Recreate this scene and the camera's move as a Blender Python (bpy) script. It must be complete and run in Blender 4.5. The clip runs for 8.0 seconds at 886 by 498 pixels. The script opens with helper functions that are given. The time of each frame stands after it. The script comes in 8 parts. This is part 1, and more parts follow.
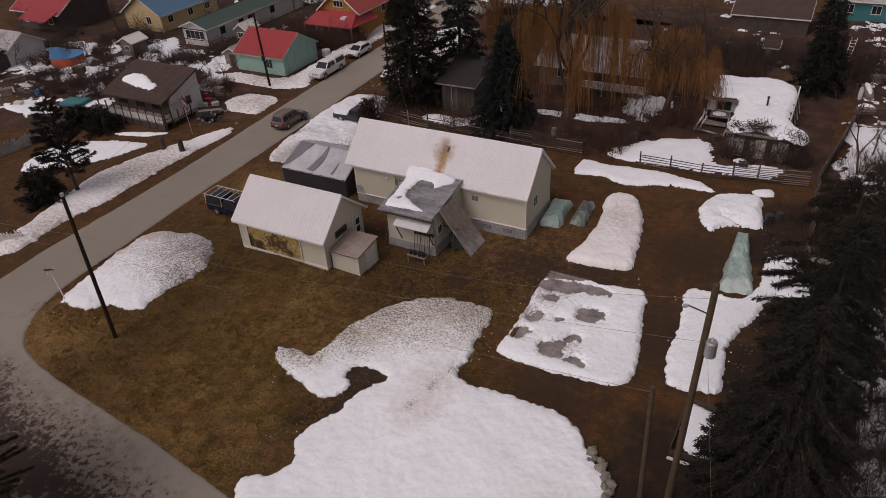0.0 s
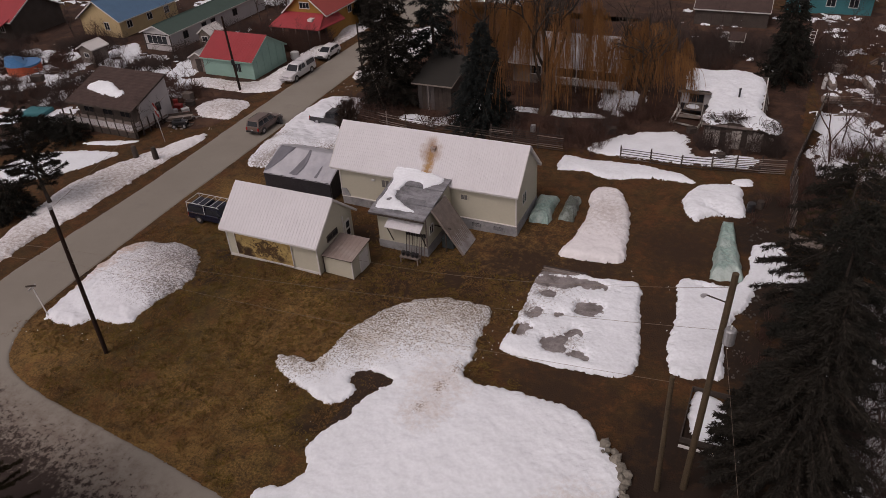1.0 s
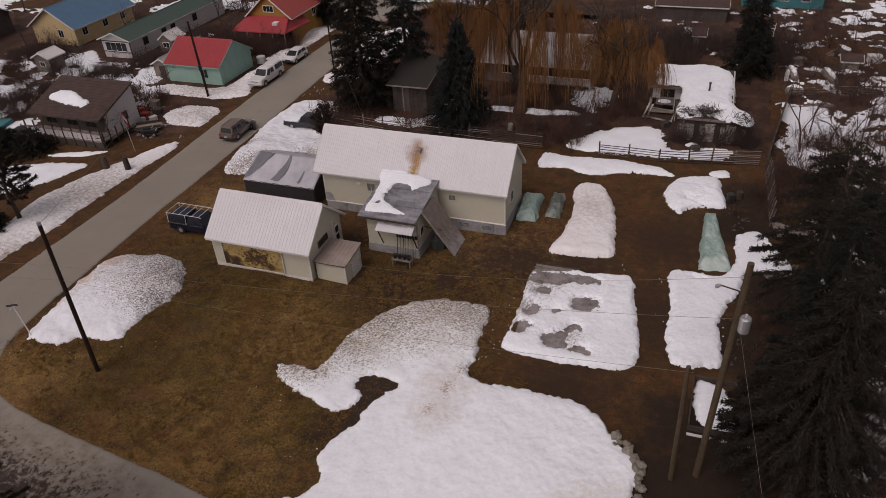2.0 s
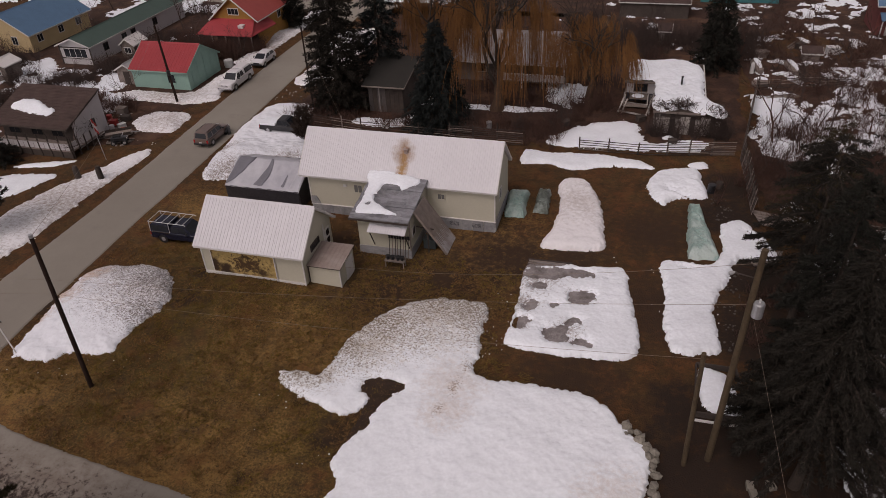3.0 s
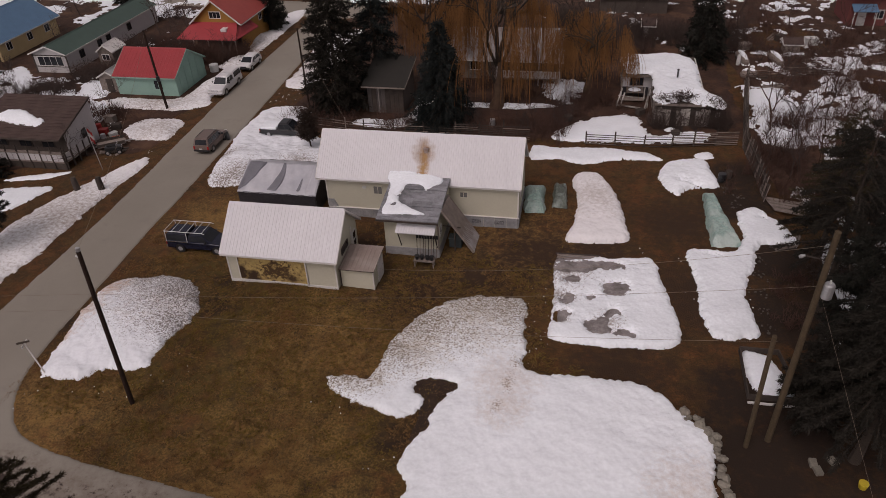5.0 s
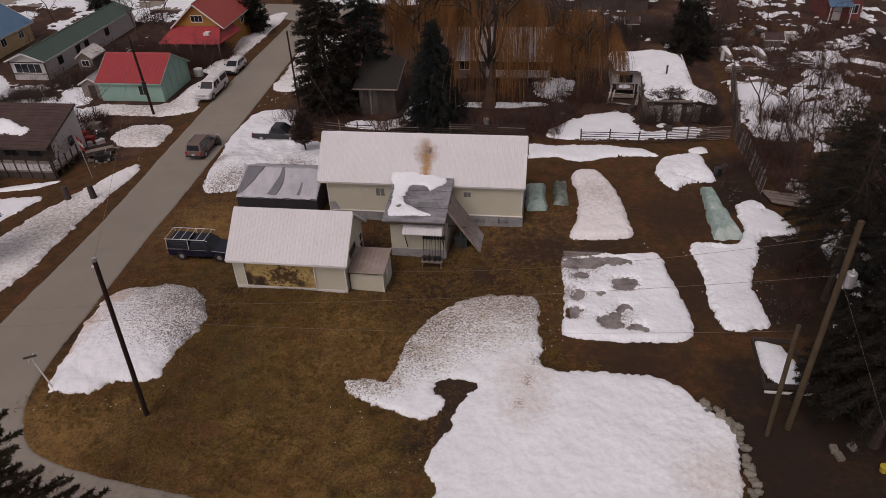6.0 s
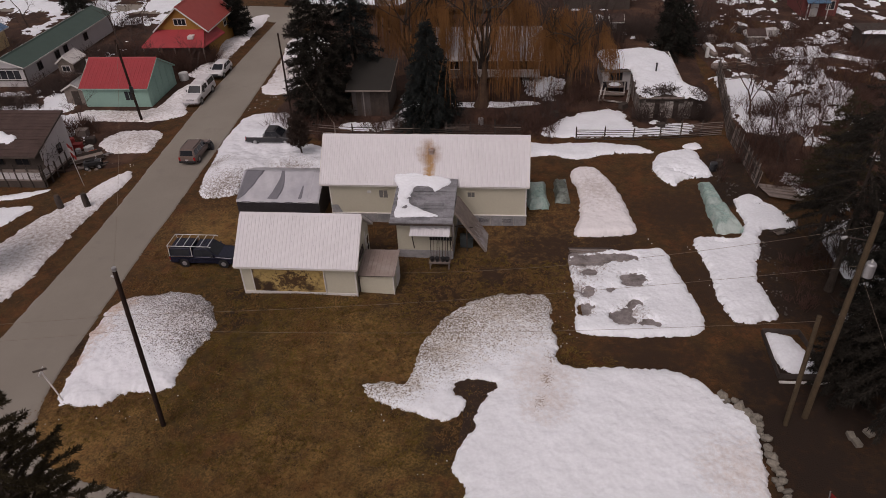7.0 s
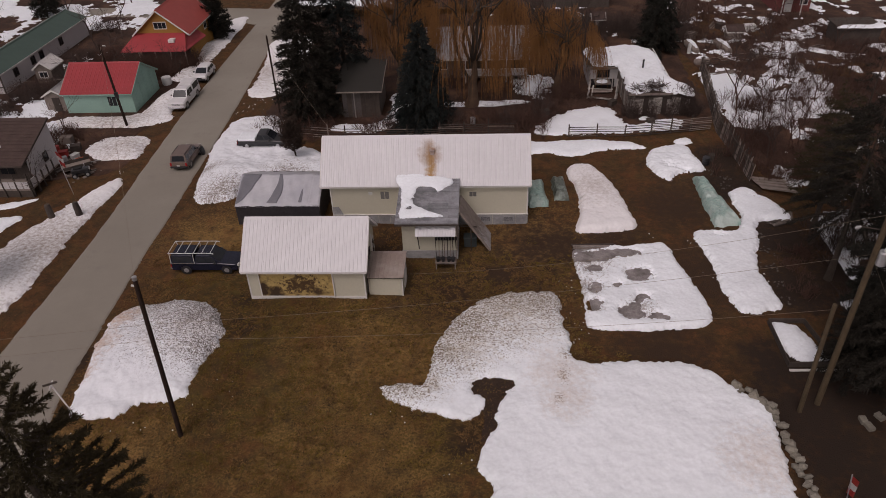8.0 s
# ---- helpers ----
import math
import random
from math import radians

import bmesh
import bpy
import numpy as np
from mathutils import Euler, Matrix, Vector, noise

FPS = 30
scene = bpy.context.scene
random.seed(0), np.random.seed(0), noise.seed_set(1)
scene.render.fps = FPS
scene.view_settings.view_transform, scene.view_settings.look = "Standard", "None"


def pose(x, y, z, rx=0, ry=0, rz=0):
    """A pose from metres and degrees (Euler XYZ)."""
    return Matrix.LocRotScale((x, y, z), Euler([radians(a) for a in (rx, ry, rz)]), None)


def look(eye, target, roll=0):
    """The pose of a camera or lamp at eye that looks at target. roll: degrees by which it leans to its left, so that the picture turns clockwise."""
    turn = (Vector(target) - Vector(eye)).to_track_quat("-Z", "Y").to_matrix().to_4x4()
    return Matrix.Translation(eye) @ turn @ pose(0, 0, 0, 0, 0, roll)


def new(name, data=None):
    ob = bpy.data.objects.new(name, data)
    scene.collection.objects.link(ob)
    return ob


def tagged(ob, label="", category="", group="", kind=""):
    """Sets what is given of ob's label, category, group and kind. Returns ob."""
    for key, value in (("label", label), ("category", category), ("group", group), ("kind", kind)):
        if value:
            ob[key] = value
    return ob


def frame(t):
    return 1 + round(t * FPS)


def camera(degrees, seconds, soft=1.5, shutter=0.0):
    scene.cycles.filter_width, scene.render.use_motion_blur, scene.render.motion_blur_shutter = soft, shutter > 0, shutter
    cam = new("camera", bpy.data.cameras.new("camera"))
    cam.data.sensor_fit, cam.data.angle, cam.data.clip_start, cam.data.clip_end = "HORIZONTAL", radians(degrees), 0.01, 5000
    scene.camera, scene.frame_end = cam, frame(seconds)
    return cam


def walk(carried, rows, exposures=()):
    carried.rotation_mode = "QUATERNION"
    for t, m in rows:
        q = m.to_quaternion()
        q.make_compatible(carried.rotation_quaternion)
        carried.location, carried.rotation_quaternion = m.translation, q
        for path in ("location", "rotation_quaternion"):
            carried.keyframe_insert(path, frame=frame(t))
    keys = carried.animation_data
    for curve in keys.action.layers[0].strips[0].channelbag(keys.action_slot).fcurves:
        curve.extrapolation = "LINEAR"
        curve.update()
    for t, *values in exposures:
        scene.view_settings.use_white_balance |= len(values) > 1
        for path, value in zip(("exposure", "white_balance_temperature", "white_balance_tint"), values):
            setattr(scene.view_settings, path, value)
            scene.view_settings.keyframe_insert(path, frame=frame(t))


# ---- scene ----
cam = camera(63.8, 8.0, soft=0.75)
PATH = [
    (0, (1.425, 0.39, 33.137), (0.597, 1.831, 32.025), -3.7),
    (0.5, (0.142, -0.175, 33.172), (-0.636, 1.292, 32.057), -3.7),
    (1, (-1.189, -0.756, 33.242), (-1.91, 0.736, 32.123), -3.6),
    (1.5, (-2.562, -1.285, 33.335), (-3.226, 0.232, 32.213), -3.5),
    (2, (-3.951, -1.776, 33.424), (-4.556, -0.237, 32.299), -3.4),
    (3.5, (-8.246, -3.077, 33.419), (-8.693, -1.489, 32.289), -3.0),
    (4, (-9.758, -3.437, 33.447), (-10.18, -1.843, 32.316), -3.0),
    (4.5, (-11.267, -3.793, 33.473), (-11.659, -2.192, 32.34), -2.9),
    (6, (-15.624, -4.5, 33.51), (-15.903, -2.877, 32.375), -2.8),
    (6.5, (-17.077, -4.659, 33.564), (-17.307, -3.03, 32.427), -2.7),
    (7, (-18.503, -4.81, 33.649), (-18.702, -3.177, 32.511), -2.6),
    (7.5, (-19.951, -4.939, 33.725), (-20.112, -3.304, 32.585), -2.6),
    (8, (-21.427, -5.035, 33.815), (-21.539, -3.397, 32.673), -2.4),
]
walk(cam, [(t, look(eye, target, roll)) for t, eye, target, roll in PATH], exposures=[(0, -0.5, 6950, 24), (8, -0.5, 6950, 24)])
# ---- world and sun: an overcast late-winter afternoon ----
world = bpy.data.worlds.new("overcast")
scene.world = world
world.use_nodes = True
wn, wl = world.node_tree.nodes, world.node_tree.links
sky = wn.new("ShaderNodeTexSky")
sky.sky_type, sky.sun_disc = "NISHITA", False
sky.sun_elevation, sky.sun_rotation = radians(48), radians(200)
sky.air_density, sky.dust_density, sky.ozone_density = 1.0, 4.0, 1.0
soften = wn.new("ShaderNodeHueSaturation")
soften.inputs["Saturation"].default_value = 0.15
wl.new(sky.outputs["Color"], soften.inputs["Color"])
wl.new(soften.outputs["Color"], wn["Background"].inputs["Color"])
wn["Background"].inputs["Strength"].default_value = 0.11
sun_data = bpy.data.lights.new("sun", "SUN")
sun_data.energy, sun_data.angle, sun_data.color = 1.0, radians(25), (1.0, 0.955, 0.93)
sun = new("sun", sun_data)
sun.matrix_world = look((0, 0, 60), (12, 30, 0))


# ---- materials ----
def material(name, base, vary=0.25, scale=1.2, fine=14.0, rough=0.8, bump=0.25, metal=0.0, rand=0.0, second=None, cover=0.5, soft=0.08, spec=0.3, bumpscale=None):
    """Two-scale mottled surface; second is a colour that covers patches of it."""
    m = bpy.data.materials.new(name)
    m.use_nodes = True
    n, l = m.node_tree.nodes, m.node_tree.links
    b = n["Principled BSDF"]
    geo = n.new("ShaderNodeNewGeometry")
    big = n.new("ShaderNodeTexNoise")
    big.inputs["Scale"].default_value, big.inputs["Detail"].default_value = scale, 5
    tiny = n.new("ShaderNodeTexNoise")
    tiny.inputs["Scale"].default_value, tiny.inputs["Detail"].default_value = fine, 6
    for t in (big, tiny):
        l.new(geo.outputs["Position"], t.inputs["Vector"])
    add = n.new("ShaderNodeMath")
    add.operation = "ADD"
    l.new(big.outputs["Fac"], add.inputs[0])
    l.new(tiny.outputs["Fac"], add.inputs[1])
    last = add
    if rand:
        info = n.new("ShaderNodeObjectInfo")
        mul = n.new("ShaderNodeMath")
        mul.operation = "MULTIPLY_ADD"
        mul.inputs[1].default_value, mul.inputs[2].default_value = rand, -rand / 2
        l.new(info.outputs["Random"], mul.inputs[0])
        plus = n.new("ShaderNodeMath")
        plus.operation = "ADD"
        l.new(add.outputs[0], plus.inputs[0])
        l.new(mul.outputs[0], plus.inputs[1])
        last = plus
    ramp = n.new("ShaderNodeValToRGB")
    ramp.color_ramp.elements[0].position, ramp.color_ramp.elements[1].position = 0.3, 0.7
    half = n.new("ShaderNodeMath")
    half.operation = "MULTIPLY"
    half.inputs[1].default_value = 0.5
    l.new(last.outputs[0], half.inputs[0])
    l.new(half.outputs[0], ramp.inputs["Fac"])
    ramp.color_ramp.elements[0].color = (*[c * (1 - vary) for c in base], 1)
    ramp.color_ramp.elements[1].color = (*[min(1, c * (1 + vary)) for c in base], 1)
    out = ramp.outputs["Color"]
    if second:
        spots = n.new("ShaderNodeTexNoise")
        spots.inputs["Scale"].default_value, spots.inputs["Detail"].default_value = scale * 0.45, 8
        spots.inputs["Roughness"].default_value = 0.65
        l.new(geo.outputs["Position"], spots.inputs["Vector"])
        step = n.new("ShaderNodeMapRange")
        step.inputs["From Min"].default_value, step.inputs["From Max"].default_value = cover - soft, cover + soft
        l.new(spots.outputs["Fac"], step.inputs["Value"])
        mix = n.new("ShaderNodeMix")
        mix.data_type = "RGBA"
        l.new(step.outputs["Result"], mix.inputs["Factor"])
        l.new(out, mix.inputs["A"])
        mix.inputs["B"].default_value = (*second, 1)
        out = mix.outputs["Result"]
    l.new(out, b.inputs["Base Color"])
    b.inputs["Roughness"].default_value, b.inputs["Metallic"].default_value = rough, metal
    b.inputs["Specular IOR Level"].default_value = spec
    if bump:
        bp = n.new("ShaderNodeBump")
        bp.inputs["Strength"].default_value, bp.inputs["Distance"].default_value = bump, 0.05
        src = tiny
        if bumpscale:
            src = n.new("ShaderNodeTexNoise")
            src.inputs["Scale"].default_value, src.inputs["Detail"].default_value = bumpscale, 8
            l.new(geo.outputs["Position"], src.inputs["Vector"])
        l.new(src.outputs["Fac"], bp.inputs["Height"])
        l.new(bp.outputs["Normal"], b.inputs["Normal"])
    return m


def spotted(m, spots, colour, scale=9.0, low=0.6, high=0.72, stretch=(1, 1, 1), warp=4.0, weight=0.3):
    """Adds dirt, rust or a shaded tone of its own shape: speckles that thin out from each (x, y, z, radius)."""
    n, l = m.node_tree.nodes, m.node_tree.links
    b = n["Principled BSDF"]
    out = b.inputs["Base Color"].links[0].from_socket
    geo = n.new("ShaderNodeNewGeometry")
    drift = n.new("ShaderNodeTexNoise")
    drift.inputs["Scale"].default_value, drift.inputs["Detail"].default_value = 0.55, 5
    l.new(geo.outputs["Position"], drift.inputs["Vector"])
    bend = n.new("ShaderNodeVectorMath")
    bend.operation = "MULTIPLY_ADD"
    bend.inputs[1].default_value = (warp, warp, 0)
    l.new(drift.outputs["Color"], bend.inputs[0])
    l.new(geo.outputs["Position"], bend.inputs[2])
    mask = None
    for x, y, z, r in spots:
        sub = n.new("ShaderNodeVectorMath")
        sub.operation = "SUBTRACT"
        sub.inputs[1].default_value = (x + warp / 2, y + warp / 2, z)
        l.new(bend.outputs[0], sub.inputs[0])
        mul = n.new("ShaderNodeVectorMath")
        mul.operation = "MULTIPLY"
        mul.inputs[1].default_value = stretch
        l.new(sub.outputs[0], mul.inputs[0])
        length = n.new("ShaderNodeVectorMath")
        length.operation = "LENGTH"
        l.new(mul.outputs[0], length.inputs[0])
        fall = n.new("ShaderNodeMapRange")
        fall.inputs["From Min"].default_value, fall.inputs["From Max"].default_value = 0, r
        fall.inputs["To Min"].default_value, fall.inputs["To Max"].default_value = 1, 0
        l.new(length.outputs["Value"], fall.inputs["Value"])
        if mask is None:
            mask = fall.outputs["Result"]
        else:
            big = n.new("ShaderNodeMath")
            big.operation = "MAXIMUM"
            l.new(mask, big.inputs[0])
            l.new(fall.outputs["Result"], big.inputs[1])
            mask = big.outputs[0]
    grit = n.new("ShaderNodeTexNoise")
    grit.inputs["Scale"].default_value, grit.inputs["Detail"].default_value, grit.inputs["Roughness"].default_value = scale, 8, 0.75
    l.new(geo.outputs["Position"], grit.inputs["Vector"])
    both = n.new("ShaderNodeMath")
    both.operation = "MULTIPLY_ADD"
    both.inputs[1].default_value = weight
    l.new(mask, both.inputs[0])
    l.new(grit.outputs["Fac"], both.inputs[2])
    edge = n.new("ShaderNodeMapRange")
    edge.inputs["From Min"].default_value, edge.inputs["From Max"].default_value = low, high
    l.new(both.outputs[0], edge.inputs["Value"])
    gate = n.new("ShaderNodeMath")
    gate.operation = "MULTIPLY"
    step = n.new("ShaderNodeMapRange")
    step.inputs["From Max"].default_value = 0.3
    l.new(mask, step.inputs["Value"])
    l.new(edge.outputs["Result"], gate.inputs[0])
    l.new(step.outputs["Result"], gate.inputs[1])
    mix = n.new("ShaderNodeMix")
    mix.data_type = "RGBA"
    l.new(gate.outputs[0], mix.inputs["Factor"])
    l.new(out, mix.inputs["A"])
    mix.inputs["B"].default_value = (*colour, 1)
    l.new(mix.outputs["Result"], b.inputs["Base Color"])
    return m


def mottled(m, colour, scale, low, high, rough=0.7):
    """Lays patches of another tone over the whole of a material."""
    n, l = m.node_tree.nodes, m.node_tree.links
    b = n["Principled BSDF"]
    out = b.inputs["Base Color"].links[0].from_socket
    geo = n.new("ShaderNodeNewGeometry")
    tex = n.new("ShaderNodeTexNoise")
    tex.inputs["Scale"].default_value, tex.inputs["Detail"].default_value, tex.inputs["Roughness"].default_value = scale, 8, rough
    shift = n.new("ShaderNodeVectorMath")
    shift.inputs[1].default_value = (scale * 17.3, scale * 5.1, 3.0)
    l.new(geo.outputs["Position"], shift.inputs[0])
    l.new(shift.outputs[0], tex.inputs["Vector"])
    edge = n.new("ShaderNodeMapRange")
    edge.inputs["From Min"].default_value, edge.inputs["From Max"].default_value = low, high
    l.new(tex.outputs["Fac"], edge.inputs["Value"])
    mix = n.new("ShaderNodeMix")
    mix.data_type = "RGBA"
    l.new(edge.outputs["Result"], mix.inputs["Factor"])
    l.new(out, mix.inputs["A"])
    mix.inputs["B"].default_value = (*colour, 1)
    l.new(mix.outputs["Result"], b.inputs["Base Color"])
    return m


LAWN = material("dead_grass", (0.085, 0.037, 0.012), 0.8, 1.1, 8.0, 0.95, 1.0, second=(0.074, 0.042, 0.014), cover=0.53, soft=0.12, bumpscale=10)
LAWN = spotted(LAWN, [(-32, 28, 0, 19), (-22, 41, 0, 6), (-27, 22, 0, 11), (-40, 40, 0, 8)], (0.077, 0.05, 0.011), 0.8, 0.46, 0.72, warp=6.0)
LAWN = spotted(LAWN, [(-30, 20, 0, 12), (-45, 22, 0, 9), (-44, 45, 0, 9), (-28, 30, 0, 12), (-18, 44, 0, 12)], (0.225, 0.13, 0.042), 6.0, 0.58, 0.76, warp=3.0)
LAWN = mottled(LAWN, (0.12, 0.045, 0.015), 0.35, 0.5, 0.72)
LAWN = mottled(LAWN, (0.03, 0.018, 0.008), 0.9, 0.46, 0.7, 0.8)
LAWN = mottled(LAWN, (0.205, 0.118, 0.04), 3.0, 0.56, 0.7, 0.85)
LAWN = mottled(LAWN, (0.026, 0.017, 0.008), 4.2, 0.53, 0.66, 0.8)
LAWN = spotted(LAWN, [(-9, 31.5, 0, 5), (-3.5, 40, 0, 7), (-16, 44, 0, 7), (-4, 50, 0, 6), (-20.5, 26, 0, 4), (-30, 43.5, 0, 4), (-20, 40, 0, 7), (-24, 37, 0, 6), (-11, 45, 0, 5)], (0.04, 0.021, 0.011), 1.6, 0.5, 0.75, warp=4.0)
LAWN = spotted(LAWN, [(-41.3, 40.6, 0, 1.6), (-39.4, 36.6, 0, 1.6), (-44.6, 30.5, 0, 2.5), (-39.0, 33.6, 0, 1.8), (-25.6, 26.2, 0, 1.8), (-22.6, 23.0, 0, 1.8), (-49.0, 30.0, 0, 1.6)], (0.03, 0.017, 0.009), 2.0, 0.5, 0.75, warp=2.0)
# dark soil around the east conifers, with their shade put into the colour too
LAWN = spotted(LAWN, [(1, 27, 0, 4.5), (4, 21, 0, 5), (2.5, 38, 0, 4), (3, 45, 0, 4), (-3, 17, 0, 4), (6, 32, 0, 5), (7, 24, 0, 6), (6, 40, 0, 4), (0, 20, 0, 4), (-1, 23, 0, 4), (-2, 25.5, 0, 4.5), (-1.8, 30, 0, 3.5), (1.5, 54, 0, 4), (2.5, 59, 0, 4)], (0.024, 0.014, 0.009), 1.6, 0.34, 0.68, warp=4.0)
EARTH = material("bare_earth", (0.047, 0.024, 0.016), 0.6, 0.5, 5.0, 0.95, 0.9, second=(0.1, 0.052, 0.031), cover=0.56)
ASPHALT = material("dusty_asphalt", (0.26, 0.236, 0.2), 0.12, 0.12, 18.0, 0.9, 0.15, second=(0.226, 0.201, 0.169), cover=0.52, soft=0.12)
ASPHALT = mottled(ASPHALT, (0.225, 0.2, 0.172), 0.5, 0.55, 0.7, 0.75)
ASPHALT = mottled(ASPHALT, (0.13, 0.108, 0.09), 2.2, 0.68, 0.76, 0.8)
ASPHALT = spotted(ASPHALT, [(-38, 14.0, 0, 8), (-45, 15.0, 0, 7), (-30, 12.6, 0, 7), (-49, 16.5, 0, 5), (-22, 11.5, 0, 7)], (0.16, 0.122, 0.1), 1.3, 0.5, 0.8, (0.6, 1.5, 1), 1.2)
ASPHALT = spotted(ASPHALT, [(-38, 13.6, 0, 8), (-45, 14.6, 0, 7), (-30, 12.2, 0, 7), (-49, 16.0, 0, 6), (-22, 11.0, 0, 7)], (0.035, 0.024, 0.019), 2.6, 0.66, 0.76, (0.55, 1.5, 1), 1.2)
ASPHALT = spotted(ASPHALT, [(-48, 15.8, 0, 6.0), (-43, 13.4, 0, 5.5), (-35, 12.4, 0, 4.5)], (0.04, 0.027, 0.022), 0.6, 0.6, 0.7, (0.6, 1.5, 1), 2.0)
SNOW = material("old_snow", (0.825, 0.862, 0.905), 0.1, 0.5, 5.0, 0.6, 0.45, bumpscale=5, spec=0.25)

SNOW_WEST = spotted(material("gritty_snow", (0.785, 0.808, 0.85), 0.08, 0.6, 5.0, 0.6, 0.45, bumpscale=5, spec=0.25), [(-42.2, 33.4, 1, 7.0), (-45.5, 35.2, 1, 4.5)], (0.5, 0.45, 0.42), 2.5, 0.55, 1.0, (1, 1.3, 1), 2.0)
SNOW_WEST = spotted(SNOW_WEST, [(-42.0, 34.2, 1, 10.0), (-45.5, 36.0, 1, 7.0), (-41.0, 31.0, 0.5, 5.0)], (0.13, 0.105, 0.092), 8.5, 0.57, 0.68, (1, 1.35, 1), 1.6, 0.15)
SNOW_WEST = spotted(SNOW_WEST, [(-48.8, 31.5, 0.3, 2.4), (-48.6, 28.5, 0.3, 1.8), (-48.4, 34.5, 0.3, 2.4)], (0.5, 0.36, 0.28), 3.0, 0.55, 0.85, warp=0.8)
SNOW_BIG = spotted(material("thawing_snow", (0.825, 0.862, 0.9), 0.08, 0.6, 5.0, 0.6, 0.45, bumpscale=5, spec=0.25), [(-19.8, 35.2, 0.5, 8.0), (-23.2, 31.5, 0.3, 5.0), (-26.0, 28, 0.3, 3.4)], (0.5, 0.43, 0.34), 2.5, 0.55, 1.0, (1, 1.3, 1))
SNOW_BIG = spotted(SNOW_BIG, [(-19.8, 37.2, 0.5, 10.0), (-23.0, 33.8, 0.3, 8.0), (-25.0, 30.8, 0.3, 6.0), (-27.0, 28.0, 0.3, 4.5), (-17.0, 36.4, 0.3, 7.5)], (0.16, 0.115, 0.07), 8.0, 0.56, 0.68, (1, 1.4, 1), 1.5, 0.15)
SNOW_BIG = spotted(SNOW_BIG, [(-16.4, 28.8, 0.3, 3.0), (-16.2, 26.6, 0.3, 2.4), (-5.6, 22, 0.3, 3.4)], (0.66, 0.61, 0.58), 3.0, 0.5, 0.9, warp=2.0)
SNOW_BIG = spotted(SNOW_BIG, [(-15.8, 30.6, 0.3, 2.4), (-16.2, 28.6, 0.3, 2.2), (-16.6, 26.4, 0.3, 1.8)], (0.3, 0.24, 0.19), 7.0, 0.74, 0.82, (1.6, 1, 1), 0.8)
SNOW_BED = spotted(material("slushy_snow", (0.825, 0.862, 0.905), 0.1, 0.5, 5.0, 0.6, 0.45, bumpscale=5, spec=0.25), [(-13.0, 41.4, 0.4, 4.2), (-13.6, 38.2, 0.4, 2.6), (-9.5, 39.8, 0.4, 1.7), (-10.0, 35.6, 0.4, 2.4), (-13.3, 36.0, 0.4, 1.8)], (0.34, 0.31, 0.295), 5.0, 0.66, 0.8, warp=1.2)
SNOW_VERGE = spotted(material("verge_snow", (0.79, 0.785, 0.8), 0.08, 0.6, 5.0, 0.6, 0.45, bumpscale=5, spec=0.25), [(-59, 44, 0, 13), (-58, 32, 0, 9), (-64, 70, 0, 12), (-60, 62, 0, 7), (-60, 88, 0, 14), (-49, 84, 0, 12)], (0.34, 0.28, 0.24), 3.0, 0.64, 0.9, warp=3.0)
SNOW_NORTH = spotted(material("ploughed_snow", (0.785, 0.808, 0.85), 0.08, 0.6, 5.0, 0.6, 0.45, bumpscale=5, spec=0.25), [(-46.5, 52.2, 1, 8.0), (-40.5, 55.2, 1, 6.5), (-49, 57, 0.5, 5.0)], (0.2, 0.16, 0.135), 6.5, 0.69, 0.82)
WHITE_METAL = material("white_steel_roofing", (0.61, 0.6, 0.62), 0.05, 0.4, 3.0, 0.5, 0.03, rand=0.12, spec=0.4)
RUSTY_METAL = material("rust_stained_roofing", (0.61, 0.6, 0.62), 0.05, 0.4, 3.0, 0.5, 0.03, rand=0.12, spec=0.4)
RUSTY_METAL = spotted(RUSTY_METAL, [(-25.85, 48.3, 4.75, 1.0)], (0.33, 0.19, 0.07), 1.5, 0.5, 0.78, (1.5, 0.32, 0.32), 0.06)
RUSTY_METAL = spotted(RUSTY_METAL, [(-25.98, 49.35, 5.8, 1.25)], (0.23, 0.115, 0.035), 0.7, 0.5, 0.9, (0.9, 0.78, 0.78), 0.05)
CREAM = material("cream_siding", (0.5, 0.475, 0.38), 0.06, 0.5, 6.0, 0.7, 0.06)
SKIRT = material("grey_skirting", (0.3, 0.295, 0.3), 0.22, 1.6, 9.0, 0.85, 0.3, second=(0.21, 0.21, 0.22), cover=0.55)
TRIM = material("white_trim", (0.62, 0.6, 0.58), 0.08, 1.0, 8.0, 0.6, 0.05)
SHINGLE = material("weathered_shingle", (0.22, 0.22, 0.235), 0.35, 1.5, 12.0, 0.9, 0.5, rand=0.5, second=(0.12, 0.12, 0.125), cover=0.55)
TIN_BROWN = material("brown_tin", (0.26, 0.205, 0.18), 0.14, 0.8, 8.0, 0.6, 0.08, second=(0.33, 0.28, 0.25), cover=0.58, rand=0.2)
TIN_GREY = material("grey_tin", (0.37, 0.355, 0.355), 0.15, 0.8, 7.0, 0.55, 0.08, second=(0.24, 0.21, 0.2), cover=0.55, metal=0.1, rand=0.2)
GLASS = material("window_glass", (0.018, 0.02, 0.024), 0.2, 2.0, 6.0, 0.12, 0.0, spec=0.35)
OLD_WOOD = material("weathered_wood", (0.2, 0.165, 0.145), 0.35, 2.0, 22.0, 0.9, 0.5, rand=0.5)
DARK_WOOD = material("dark_stained_wood", (0.06, 0.047, 0.04), 0.35, 2.0, 22.0, 0.85, 0.4, rand=0.4)
